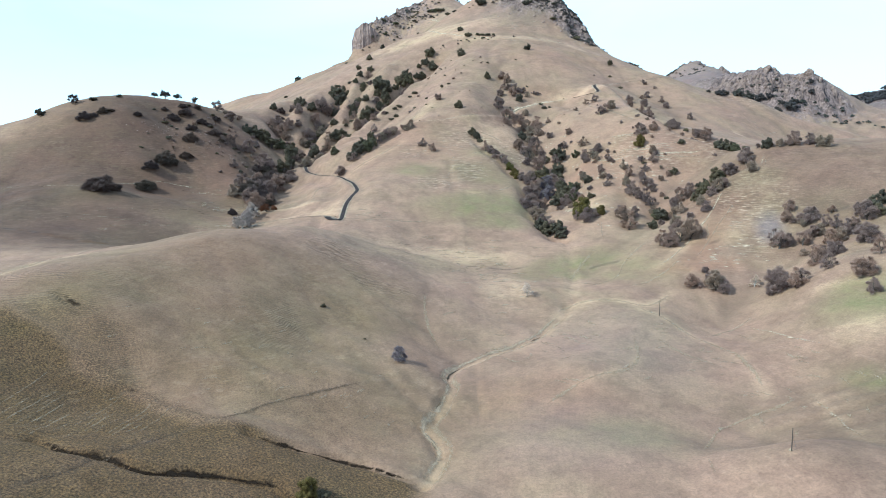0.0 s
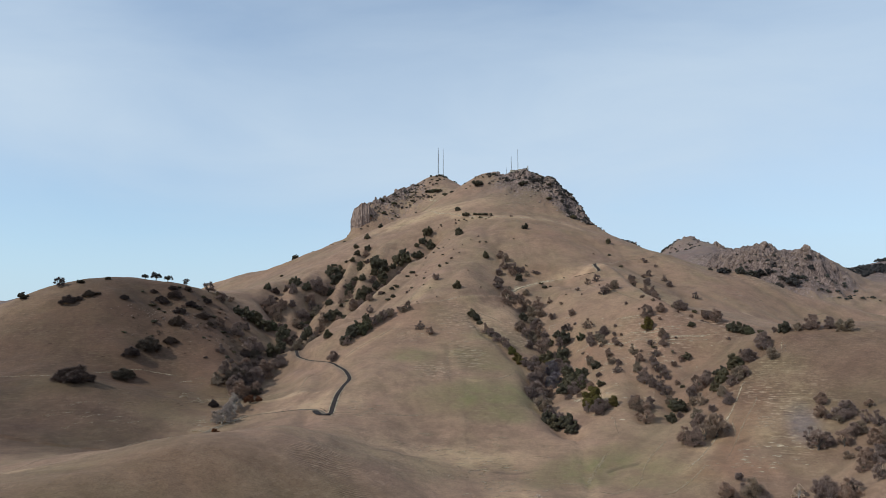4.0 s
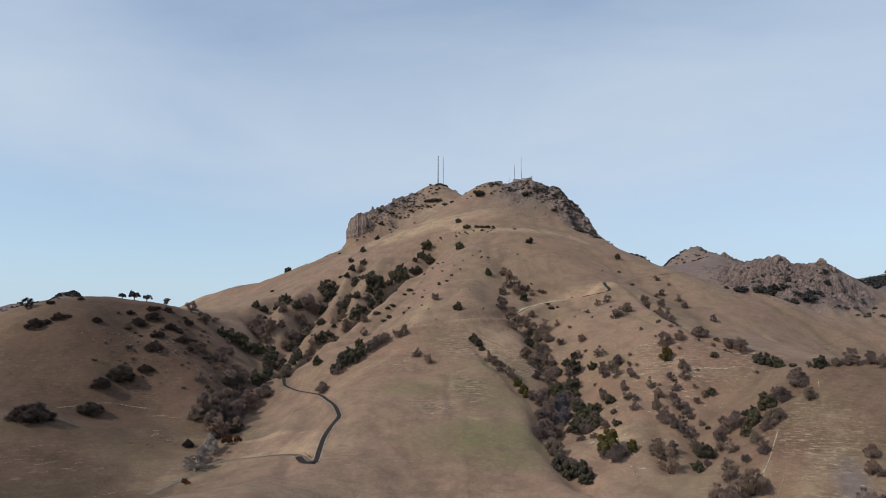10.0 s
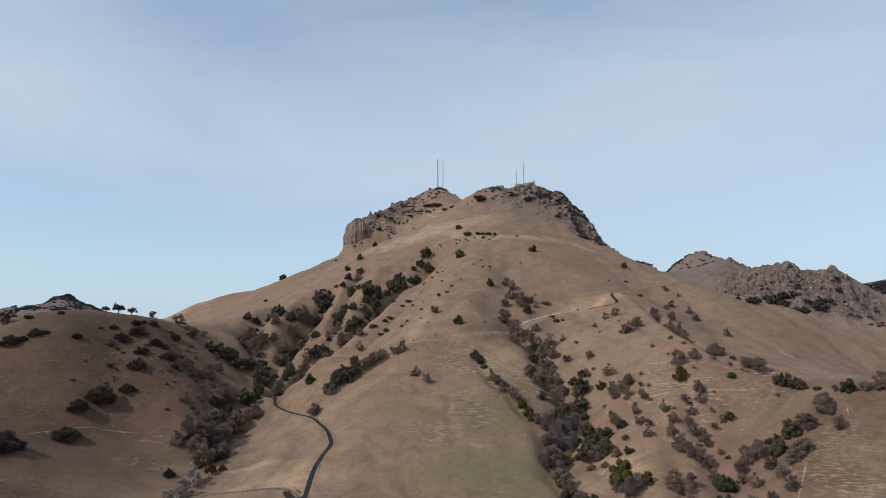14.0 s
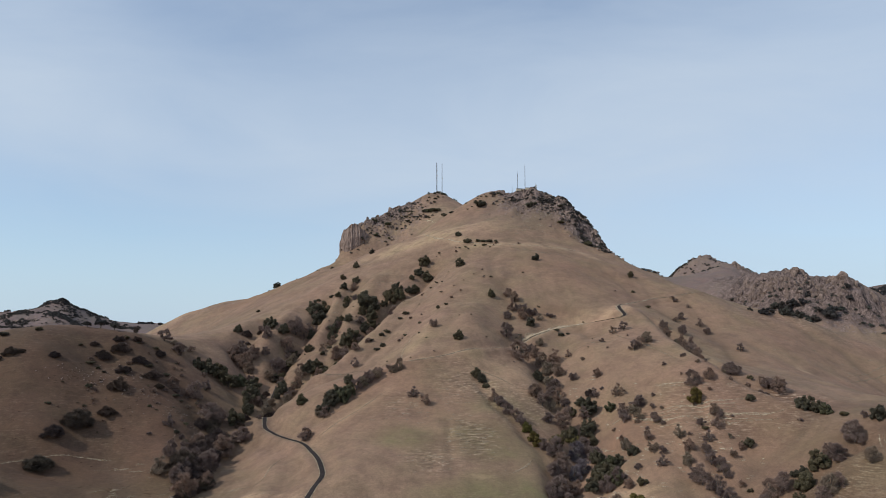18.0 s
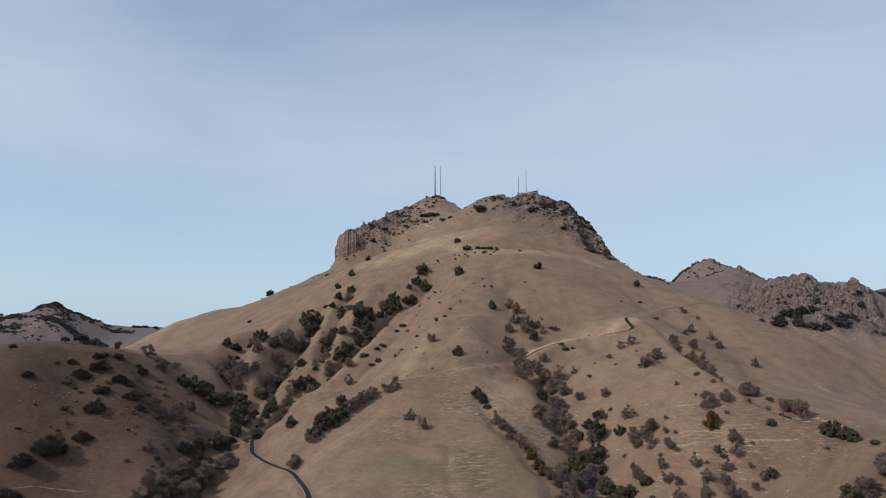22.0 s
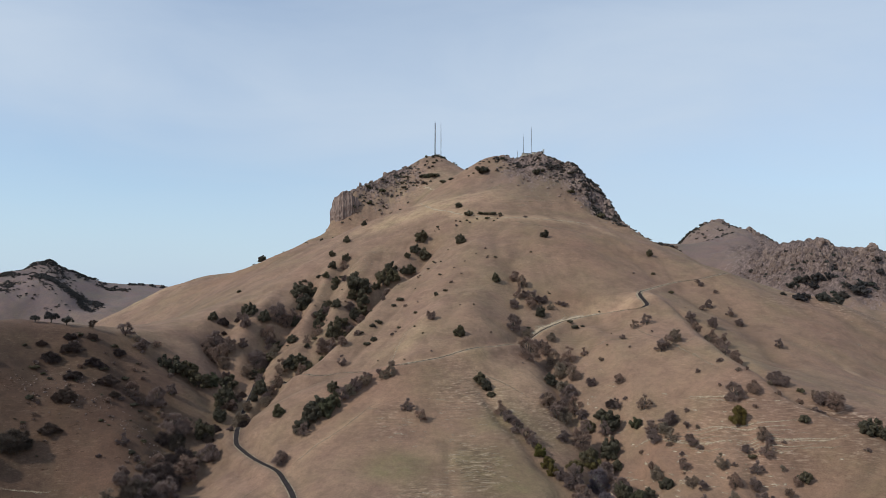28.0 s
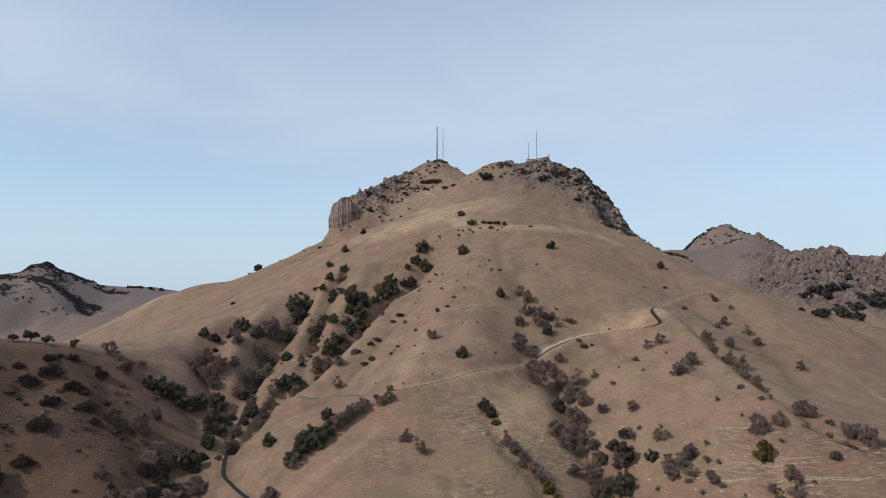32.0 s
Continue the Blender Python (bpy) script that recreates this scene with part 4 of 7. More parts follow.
# ---- roads and trails laid on the sheet ----
def ribbon(name, mat, label, line, wide, lift, heights=None, seed=0, rough=0.2, offset=0.0):
    mid = rounded(line, 3) if heights is None else line
    way = np.gradient(mid, axis=0)
    way /= np.linalg.norm(way, axis=1)[:, None] + 1e-9
    side = np.stack([-way[:, 1], way[:, 0]], 1)
    bm = bmesh.new()
    rows, middle = [], []
    for i, (c, s) in enumerate(zip(mid, side)):
        w = wide * 0.5 * (min(1, (i + 0.5) / 5, (len(mid) - i - 0.5) / 5) if heights is None else 1) * (1 + rough * float(noise2(np.float64(i * 0.31), np.float64(seed * 3.7), 7)))
        row = []
        for k in (-1.0, -0.5, 0.0, 0.5, 1.0):
            q = c + s * (w * k * (1 + (0.5 * rough * float(noise2(np.float64(i * 0.83 + 17 * k), np.float64(seed * 1.9), 3)) if rough > 0.5 else 0.0)) + offset)
            base = ground_z(q[0], q[1]) if heights is None else max(heights[i], ground_z(q[0], q[1]))
            row.append(bm.verts.new((q[0], q[1], base + lift + 0.04 * (1 - abs(k)))))
            middle.append((1 - abs(k)) * min(1, i / 4, (len(mid) - 1 - i) / 4) if heights is None else 0.7 + 0.3 * (1 - abs(k)))
        rows.append(row)
    for r, t in zip(rows, rows[1:]):
        for k in range(4):
            f = bm.faces.new((r[k], r[k + 1], t[k + 1], t[k]))
            f.smooth = True
    me = bpy.data.meshes.new(name)
    bm.to_mesh(me)
    bm.free()
    me.attributes.new("middle", "FLOAT", "POINT").data.foreach_set("value", np.array(middle, np.float32))
    me.materials.append(mat)
    return tagged(new(name, me), label, name.split("_")[-1], kind="structure")


for n_, (mid, z) in enumerate((ROAD_A, ROAD_C)):
    ribbon("road_shoulder", M_SHOULDER, "pale gravel shoulder of a hill road", mid, 3.9 if n_ == 0 else 5.0, 0.1, z, 3 + n_, 0.25)
TURNOUT = [(-71, 473), (-74, 469), (-78, 471), (-82, 481)]
ribbon("road", M_ASPHALT, "narrow dark asphalt road winding up the valley", ROAD_A[0], 2.7, 0.2, ROAD_A[1], 1, 0.04)
ribbon("road", M_ASPHALT, "dark asphalt turnout beside the road", rounded(TURNOUT, 2), 4.0, 0.24, eased([ground_z(*q) + 0.1 for q in rounded(TURNOUT, 2)], 3), 1, 0.1)
ribbon("track", M_TRAIL, "grassy gravel track with two worn ruts", ROAD_B[0], 4.4, 0.14, ROAD_B[1], 2, 0.3)
for side in (-1.05, 1.05):
    ribbon("wheel_rut", M_GRAVEL, "dark worn wheel rut of the gravel track", ROAD_B[0], 1.15, 0.2, ROAD_B[1], 4, 0.3, side)
ribbon("road", M_ASPHALT, "old patched road climbing across the face", ROAD_C[0], 1.5, 0.2, ROAD_C[1], 5, 0.35)
BEND = rounded(ROAD_ACROSS[13:19], 2.5)
ribbon("road", M_ASPHALT, "dark tarred bend of the old hill road", BEND, 3.0, 0.3, eased([ground_z(*q) + 0.2 for q in BEND], 2), 6, 0.1)
for bank, wide, off in ((ROAD_ACROSS[9:16], 6.0, 3.6), (ROAD_ACROSS[10:14], 3.2, 2.4), (ROAD_ACROSS[4:8], 1.6, 2.0), (ROAD_ACROSS[18:23], 1.6, 2.0), (ROAD_ACROSS[17:23], 1.3, -2.0)):
    ribbon("road_bank", M_SCAR, "bare pale earth bank cut above the road", bank, wide, 0.15, None, 71, 0.8, off)
TRAILS = (
    (M_CATTLE, 1.5, "narrow pale trail worn into the dry grass", (CATTLE_1, CATTLE_2, CATTLE_3, CATTLE_5, CATTLE_7, CATTLE_8, CATTLE_9, SCAR_EDGE)),
    (M_CATTLE, 1.0, "thin pale cattle trail along the slope", (CATTLE_4, CATTLE_10, CATTLE_11, FACE_TRAIL_2, FACE_TRAIL_3, FACE_LEVEL, PATH_EAST_2, SPUR_EDGE)),
    (M_TRAIL, 1.5, "worn trail crossing the dry slope", (FACE_TRAIL, SLIP_TRAIL, SPUR_TRAIL, SHOULDER_TRAIL, SHOULDER_TRAIL_2, TRAIL_LEFT_HILL, TRAIL_JUNCTION, PATH_EAST, PATH_FAR_EAST, FACE_CROSS, FACE_DIAGONAL, KNOLL_PATH)),
    (M_SCAR, 2.6, "pale worn path below the summits", (TRAIL_SUMMIT, SUMMIT_ZIGZAG)),
    (M_TRAIL, 3.0, "faint pale path across the upper face", (SUMMIT_LOWER,)),
    (M_FAINT, 2.6, "broad faint path trodden through dry grass", (PATH_MEADOW, PATH_POLE, PATH_MIDDLE, PATH_KNOLL, POLE_PATH_2, CONE_PATH, FAN_PATH, FAN_PATH_2, SHOULDER_LINE, LOW_DRAW_2)),
    (M_FAINT, 1.3, "faint line trodden through dry grass", (FACE_DIAGONAL_2, FACE_PLUMB, LOW_PATH, CATTLE_6, PATH_RIGHT_SPUR, SCAR_RED)),
    (M_TREAD, 1.6, "dark trodden track through the grass", (MEADOW_TRACK, NEAR_TRACK, MAST_STEPS)),
    (M_FAINT, 2.2, "pale grassy rill down the slope", (KNOLL_RILL, LOW_DRAW)),
)
for n_, (mat, wide, label, lines) in enumerate(TRAILS):
    for k_, line in enumerate(lines):
        ribbon("trail", mat, label, line, wide, 0.12, None, 10 + 13 * n_ + k_, 0.6)
for n_, (line, off) in enumerate(((CATTLE_1, 3.2), (CATTLE_1, -4.5), (CATTLE_2, -2.4), (CATTLE_3, 2.0), (CATTLE_5, 3.0), (CATTLE_7, 2.5), (CATTLE_4, 2.0))):
    ribbon("trail", M_TRAIL, "faint pale cattle trail along the slope", line, 0.9, 0.1, None, 150 + n_, 0.8, off)
near_lines = random.Random(77)
for n_ in range(16):
    x0 = -122 + 2.6 * n_
    y0 = 162 + near_lines.uniform(0, 12) + 0.12 * abs(x0 + 95)
    line = [(x0, y0), (x0 + near_lines.uniform(0, 1.5), y0 + 16), (x0 + near_lines.uniform(1, 4), y0 + near_lines.uniform(28, 46))]
    ribbon("trail", M_FAINT, "thin straight cattle line up the near bank", line, 0.7, 0.1, None, 170 + n_, 0.6)
ribbon("creek_bank", M_TRAIL, "pale bare bank of the dry creek", CREEK[3:], 2.6, 0.14, None, 95, 0.8, -1.6)
ribbon("creek_bank", M_FAINT, "pale trodden bank beside the dry creek", CREEK[3:], 3.0, 0.12, None, 96, 0.9, 2.2)
ribbon("berm", M_SOIL_SHADE, "dark low earth berm beside the turnout", BERM, 2.2, 0.12, None, 97, 0.6)
# ribbons along the cuts, coloured as the shadow lines of their banks
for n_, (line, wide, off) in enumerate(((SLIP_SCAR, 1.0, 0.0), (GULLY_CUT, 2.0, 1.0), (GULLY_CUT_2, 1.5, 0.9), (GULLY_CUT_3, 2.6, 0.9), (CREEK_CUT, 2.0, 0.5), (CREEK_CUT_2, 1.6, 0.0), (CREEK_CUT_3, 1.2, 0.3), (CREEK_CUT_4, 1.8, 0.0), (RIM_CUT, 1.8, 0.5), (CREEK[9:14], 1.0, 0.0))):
    ribbon("eroded_cut", M_SOIL_SHADE, "eroded gully cut with its shade painted as a dark ribbon", line, wide, 0.14, None, 40 + n_, 1.0, off)


# ---- makers ----
def part(name, bm, mat, parent, label=""):
    """Link a bmesh as one mesh under a thing or a part."""
    me = bpy.data.meshes.new(name)
    bm.to_mesh(me)
    bm.free()
    me.materials.append(mat)
    ob = new(name, me)
    ob.parent = parent
    if label:
        ob["label"] = label
    return ob


def rod(bm, a, b, r0, r1, sides=6):
    """A tapered round bar from a to b."""
    a, b = Vector(a), Vector(b)
    turn = (b - a).to_track_quat("Z", "Y").to_matrix()
    rings = []
    for p, r in ((a, r0), (b, r1)):
        rings.append([bm.verts.new(p + turn @ Vector((r * math.cos(2 * math.pi * i / sides), r * math.sin(2 * math.pi * i / sides), 0))) for i in range(sides)])
    for i in range(sides):
        j = (i + 1) % sides
        bm.faces.new((rings[0][i], rings[0][j], rings[1][j], rings[1][i]))
    bm.faces.new(rings[0][::-1])
    bm.faces.new(rings[1])


def box(bm, c, s):
    """An upright block with its centre at c."""
    v = [bm.verts.new((c[0] + s[0] * x / 2, c[1] + s[1] * y / 2, c[2] + s[2] * z / 2)) for z in (-1, 1) for y in (-1, 1) for x in (-1, 1)]
    for f in ((0, 2, 3, 1), (4, 5, 7, 6), (0, 1, 5, 4), (2, 6, 7, 3), (0, 4, 6, 2), (1, 3, 7, 5)):
        bm.faces.new([v[i] for i in f])


def quads(verts, faces):
    bm = bmesh.new()
    me = bpy.data.meshes.new("t")
    me.from_pydata(verts, [], faces)
    bm.from_mesh(me)
    bpy.data.meshes.remove(me)
    return bm


def clump_centres(rng, wide, tall, low, count, under=0.0):
    """Centres and sizes of a crown's clumps, packed apart inside a dome; under: how far it hangs below its middle."""
    out, tries = [], 0
    while len(out) < count:
        x, y, z = rng.uniform(-1, 1), rng.uniform(-1, 1), rng.uniform(-under, 1)
        d, tries = math.sqrt(x * x + y * y + z * z), tries + 1
        if not 0.25 < d < 0.86:
            continue
        p = Vector((x * wide, y * wide, low + z * tall))
        r = wide * rng.uniform(0.17, 0.36) * (1.15 - 0.35 * d)
        if tries < 400 and any((p - Vector(q[:3])).length < 0.55 * (r + q[3]) for q in out):
            continue
        out.append((*p, r))
    return out


def leaf_cloud(rng, clumps, per, size):
    """Many small leaf sprays on the skins of the clumps."""
    verts, faces = [], []
    for cx, cy, cz, r in clumps:
        for _ in range(per):
            d = Vector((rng.gauss(0, 1), rng.gauss(0, 1), rng.gauss(0.25, 1))).normalized()
            p = Vector((cx, cy, cz)) + d * r * (rng.uniform(0.5, 1.0) + max(0.0, rng.gauss(0, 0.2)))
            n = (d + Vector((rng.uniform(-1, 1), rng.uniform(-1, 1), rng.uniform(-1, 1))) * 0.7).normalized()
            u = n.orthogonal().normalized()
            u.rotate(Matrix.Rotation(rng.uniform(0, 6.28), 3, n))
            w = n.cross(u)
            s = size * rng.uniform(0.6, 1.3)
            k = len(verts)
            verts += [p - u * s - w * s * 0.5, p + u * s - w * s * 0.4, p + w * s]
            faces.append((k, k + 1, k + 2))
    return quads(verts, faces)


def twig_cloud(rng, clumps, per, length, thick, rise=0.3):
    """Fine bare twigs that fan out from the limbs' ends."""
    verts, faces = [], []
    for cx, cy, cz, r in clumps:
        for _ in range(per):
            d = Vector((rng.gauss(0, 1), rng.gauss(0, 1), rng.gauss(0.3, 0.9))).normalized()
            p = Vector((cx, cy, cz)) + d * r * rng.uniform(0.15, 0.95)
            g = (d + Vector((rng.uniform(-1, 1), rng.uniform(-1, 1), rng.uniform(-0.6, 1) + rise)) * 0.8).normalized()
            side = g.orthogonal().normalized() * thick
            side.rotate(Matrix.Rotation(rng.uniform(0, 6.28), 3, g))
            e = p + g * length * rng.uniform(0.5, 1.2)
            k = len(verts)
            verts += [p - side, p + side, e]
            faces.append((k, k + 1, k + 2))
    return quads(verts, faces)


def trunk_and_limbs(rng, clumps, girth, fork):
    bm = bmesh.new()
    lean = Vector((rng.uniform(-0.3, 0.3), rng.uniform(-0.3, 0.3), fork))
    rod(bm, (0, 0, -0.6), (0, 0, 0.15), girth * 1.5, girth * 1.1, 8)
    rod(bm, (0, 0, 0.12), lean, girth * 1.12, girth * 0.8, 8)
    for cx, cy, cz, r in clumps:
        mid = lean.lerp(Vector((cx, cy, cz)), 0.5) + Vector((rng.uniform(-0.4, 0.4), rng.uniform(-0.4, 0.4), rng.uniform(0.1, 0.5)))
        rod(bm, lean * 0.97, mid, girth * 0.5, girth * 0.28, 5)
        rod(bm, mid, (cx, cy, cz), girth * 0.3, girth * 0.1, 5)
        for _ in range(2):
            rod(bm, mid, Vector((cx, cy, cz)) + Vector((rng.uniform(-r, r), rng.uniform(-r, r), rng.uniform(-0.3 * r, r))), girth * 0.2, girth * 0.05, 4)
    return bm


def build_tree(seed, kind):
    """A tree ten metres across at the origin: kind leafy, bare or shrub."""
    rng = random.Random(seed)
    name, bark, mat, style = kind
    root = new(name)
    if style == "leafy":
        c = clump_centres(rng, 4.5, 5.6, 2.3, 28, 0.35)
        part("trunk", trunk_and_limbs(rng, c, 0.42, 1.2), bark, root)
        part("crown", leaf_cloud(rng, c, 400, 0.25), mat, root)
    elif style == "umbrella":
        c = clump_centres(rng, 4.8, 3.4, 2.9, 15)
        part("trunk", trunk_and_limbs(rng, c, 0.4, 1.8), bark, root)
        part("crown", leaf_cloud(rng, c, 200, 0.27), mat, root)
    elif style == "bare":
        c = clump_centres(rng, 4.4, 6.4, 2.3, 26, 0.3)
        part("trunk", trunk_and_limbs(rng, c, 0.36, 1.2), bark, root)
        part("crown", twig_cloud(rng, c, 320, 1.0, 0.05, 0.5), mat, root)
    elif style == "open":
        c = clump_centres(rng, 4.2, 6.6, 2.4, 15, 0.2)
        part("trunk", trunk_and_limbs(rng, c, 0.36, 1.4), bark, root)
        part("crown", twig_cloud(rng, c, 240, 1.1, 0.055, 0.6), mat, root)
    elif style == "sparse":
        c = clump_centres(rng, 4.2, 6.0, 1.6, 14)
        part("trunk", trunk_and_limbs(rng, c, 0.3, 1.6), bark, root)
        part("crown", twig_cloud(rng, c, 60, 1.1, 0.07), mat, root)
    elif style == "dome":
        c = clump_centres(rng, 4.5, 4.6, 0.9, 26, 0.15)
        part("trunk", trunk_and_limbs(rng, c, 0.34, 0.7), bark, root)
        part("crown", twig_cloud(rng, c, 560, 0.72, 0.055), mat, root)
    else:
        c = clump_centres(rng, 4.3, 4.2, 1.3, 11, 0.2)
        part("stem", trunk_and_limbs(rng, c, 0.3, 0.7), bark, root)
        part("foliage", leaf_cloud(rng, c, 260, 0.38) if style == "shrub" else twig_cloud(rng, c, 260, 1.2, 0.085, 0.4), mat, root)
    return root


KINDS = {
    "E": ("live_oak", M_BARK, M_LIVE_OAK, "leafy"), "B": ("bare_oak", M_BARK, M_TWIG, "bare"), "P": ("bare_buckeye", M_BARK_PALE, M_TWIG_GREY, "bare"),
    "W": ("pale_bare_tree", M_BARK_PALE, M_TWIG_PALE, "open"), "G": ("laurel_tree", M_BARK, M_YELLOW, "leafy"), "O": ("olive_green_tree", M_BARK, M_OLIVE, "leafy"),
    "D": ("low_bare_oak", M_BARK, M_TWIG_DARK, "dome"), "T": ("small_bare_tree", M_BARK_PALE, M_TWIG_PALE, "sparse"), "R": ("rusty_brush", M_BARK, M_RUST, "twiggy"), "S": ("dark_shrub", M_BARK, M_LIVE_OAK, "shrub"), "K": ("crag_shrub", M_BARK, M_BRUSH, "shrub"), "U": ("spreading_oak", M_BARK, M_BRUSH, "umbrella"), "V": ("bare_spreading_oak", M_BARK, M_TWIG_DARK, "open"), "A": ("thin_bare_oak", M_BARK, M_TWIG, "open"), "s": ("brown_shrub", M_BARK, M_TWIG, "twiggy"),
}
LABELS = {
    "E": "dark green evergreen live oak on the dry slope", "B": "leafless grey-brown oak on the dry slope", "P": "leafless violet-grey buckeye in the gully",
    "W": "pale grey leafless tree in the dry grass", "G": "yellow-green leafy tree among bare oaks", "O": "olive-green leafy tree in the wooded gully",
    "D": "low dense leafless oak spreading to the ground", "T": "small spindly leafless tree in the dry meadow", "R": "low rust-red brush beside the gully", "S": "small dark green shrub on the hillside", "K": "dull dark grey shrub among the crags", "U": "spreading dark oak standing on the hill's crest", "V": "leafless spreading oak standing on the hill's crest", "A": "thin open leafless oak with grey limbs", "s": "small brown leafless shrub on the hillside",
}
VARIANTS = {"E": 4, "B": 5, "P": 1, "W": 2, "G": 2, "O": 1, "D": 2, "T": 1, "R": 1, "S": 3, "s": 2, "K": 2, "U": 3, "V": 1, "A": 3}
PROTOS = {k: [build_tree(100 + 10 * i + 7 * j, KINDS[k]) for j in range(VARIANTS[k])] for i, k in enumerate(KINDS)}
FIRST = {}
plants = random.Random(5)


def plant(x, y, wide, kind, group):
    """Stand one tree or shrub on the ground."""
    if wide < 6.2 and kind in "EB":
        kind = "S" if kind == "E" else "s"
    if kind == "B" and plants.random() < 0.3:
        kind = "A"
    j = plants.randrange(VARIANTS[kind])
    s = wide / 10.0 * (1.16 if "centre gully" in group else 1.2)
    m = Matrix.Translation((x, y, ground_z(x, y) - (0.9 if kind == "D" else 0.25) * s)) @ Matrix.Rotation(plants.uniform(0, 6.28), 4, "Z") @ Matrix.Diagonal((s * plants.uniform(0.92, 1.1), s * plants.uniform(0.92, 1.1), s * plants.uniform(0.9, 1.15) * (0.76 if "left hill" in group and kind not in "UV" else 1.0), 1))
    proto = PROTOS[kind][j]
    if (kind, j) not in FIRST:
        FIRST[kind, j] = (proto, m)
        tree = proto
        tagged(proto, LABELS[kind], {"S": "shrub", "s": "shrub", "K": "shrub", "R": "bush"}.get(kind, "tree"))
    else:
        tree = copy_thing(proto, m)
    tagged(tree, group=group)
    return tree


# ---- crag rocks ----
def rock_mesh(seed, tall, mat=M_STONE):
    """An angular block with broken faces, about two metres across."""
    rng = random.Random(seed)
    bm = bmesh.new()
    bmesh.ops.create_icosphere(bm, subdivisions=3, radius=1.0)
    cuts = [(Vector((rng.gauss(0, 1), rng.gauss(0, 1), rng.gauss(0, 0.7))).normalized(), rng.uniform(0.5, 0.85)) for _ in range(11)]
    for v in bm.verts:
        p = v.co.copy()
        for n, d in cuts:
            over = p.dot(n) - d
            if over > 0:
                p -= n * over * 0.92
        p *= 1 + 0.13 * noise.noise(v.co * 2.3 + Vector((seed * 3.1, 0, 0))) + 0.06 * noise.noise(v.co * 6.0 + Vector((0, seed, 0)))
        v.co = Vector((p.x, p.y, p.z * tall))
    me = bpy.data.meshes.new("rock")
    bm.to_mesh(me)
    bm.free()
    me.materials.append(mat)
    return me


ROCKS = [rock_mesh(i + 1, t) for i, t in enumerate((0.8, 1.1, 1.5, 0.95, 1.25, 0.7))]
rocks = random.Random(31)


def strew_rocks(line, spread, count, lo, hi, group, label, sink=0.3):
    pts = along([(*q[:2], 0) for q in line], 3)
    for _ in range(count):
        p = rocks.choice(pts)
        x, y = p[0] + rocks.gauss(0, spread), p[1] + rocks.gauss(0, spread)
        s = rocks.uniform(lo, hi) * (0.6 + 0.4 * rocks.random())
        s = float(s)
        ob = new("crag_rock", rocks.choice(ROCKS))
        ob.matrix_basis = Matrix.Translation((x, y, ground_z(x, y) + s * (0.5 - sink))) @ Matrix.Rotation(rocks.uniform(0, 6.28), 4, "Z") @ Matrix.Rotation(rocks.gauss(0, 0.22), 4, "X") @ Matrix.Diagonal((s * rocks.uniform(0.7, 1.2), s * rocks.uniform(0.7, 1.2), s, 1))
        tagged(ob, label, "rock", group)


def crag_mass(name, label, line, spread, count, lo, hi, upright, seed):
    """Broken upright blocks that crowd a rock face, half sunk in it, too many to count."""
    rng, pts = random.Random(seed), along([(*q[:2], 0) for q in line], 3)
    lump = bmesh.new()
    bmesh.ops.create_icosphere(lump, subdivisions=2, radius=1.0)
    lump.verts.index_update()
    ball, tris = [v.co.copy() for v in lump.verts], [[v.index for v in f.verts] for f in lump.faces]
    lump.free()
    verts, faces = [], []
    for _ in range(count):
        p = rng.choice(pts)
        x, y, s = p[0] + rng.gauss(0, spread), p[1] + rng.gauss(0, spread), rng.uniform(lo, hi) * rng.uniform(0.55, 1)
        cuts = [(Vector((rng.gauss(0, 1), rng.gauss(0, 1), rng.gauss(0, 0.5))).normalized(), rng.uniform(0.45, 0.8)) for _ in range(7)] + [(Vector((rng.gauss(0, 0.3), rng.gauss(0, 0.3), 1)).normalized(), rng.uniform(0.45, 0.8))]
        turn = Matrix.Rotation(rng.uniform(0, 6.28), 3, "Z") @ Matrix.Rotation(rng.gauss(0, 0.16), 3, "X")
        size, c, k = Vector((rng.uniform(0.6, 1.2), rng.uniform(0.6, 1.2), upright * rng.uniform(0.7, 1.2))) * s, Vector((x, y, ground_z(x, y) - 0.25 * s * upright)), len(verts)
        for v in ball:
            q = v.copy()
            for n, d in cuts:
                over = q.dot(n) - d
                if over > 0:
                    q -= n * over * 0.95
            q *= rng.uniform(0.95, 1.05)
            verts.append(c + turn @ Vector((q.x * size.x, q.y * size.y, q.z * size.z)))
        faces += [[i + k for i in t] for t in tris]
    me = bpy.data.meshes.new(name)
    me.from_pydata(verts, [], faces)
    me.materials.append(M_STONE)
    return tagged(new(name, me), label, "rocks", kind="stuff")


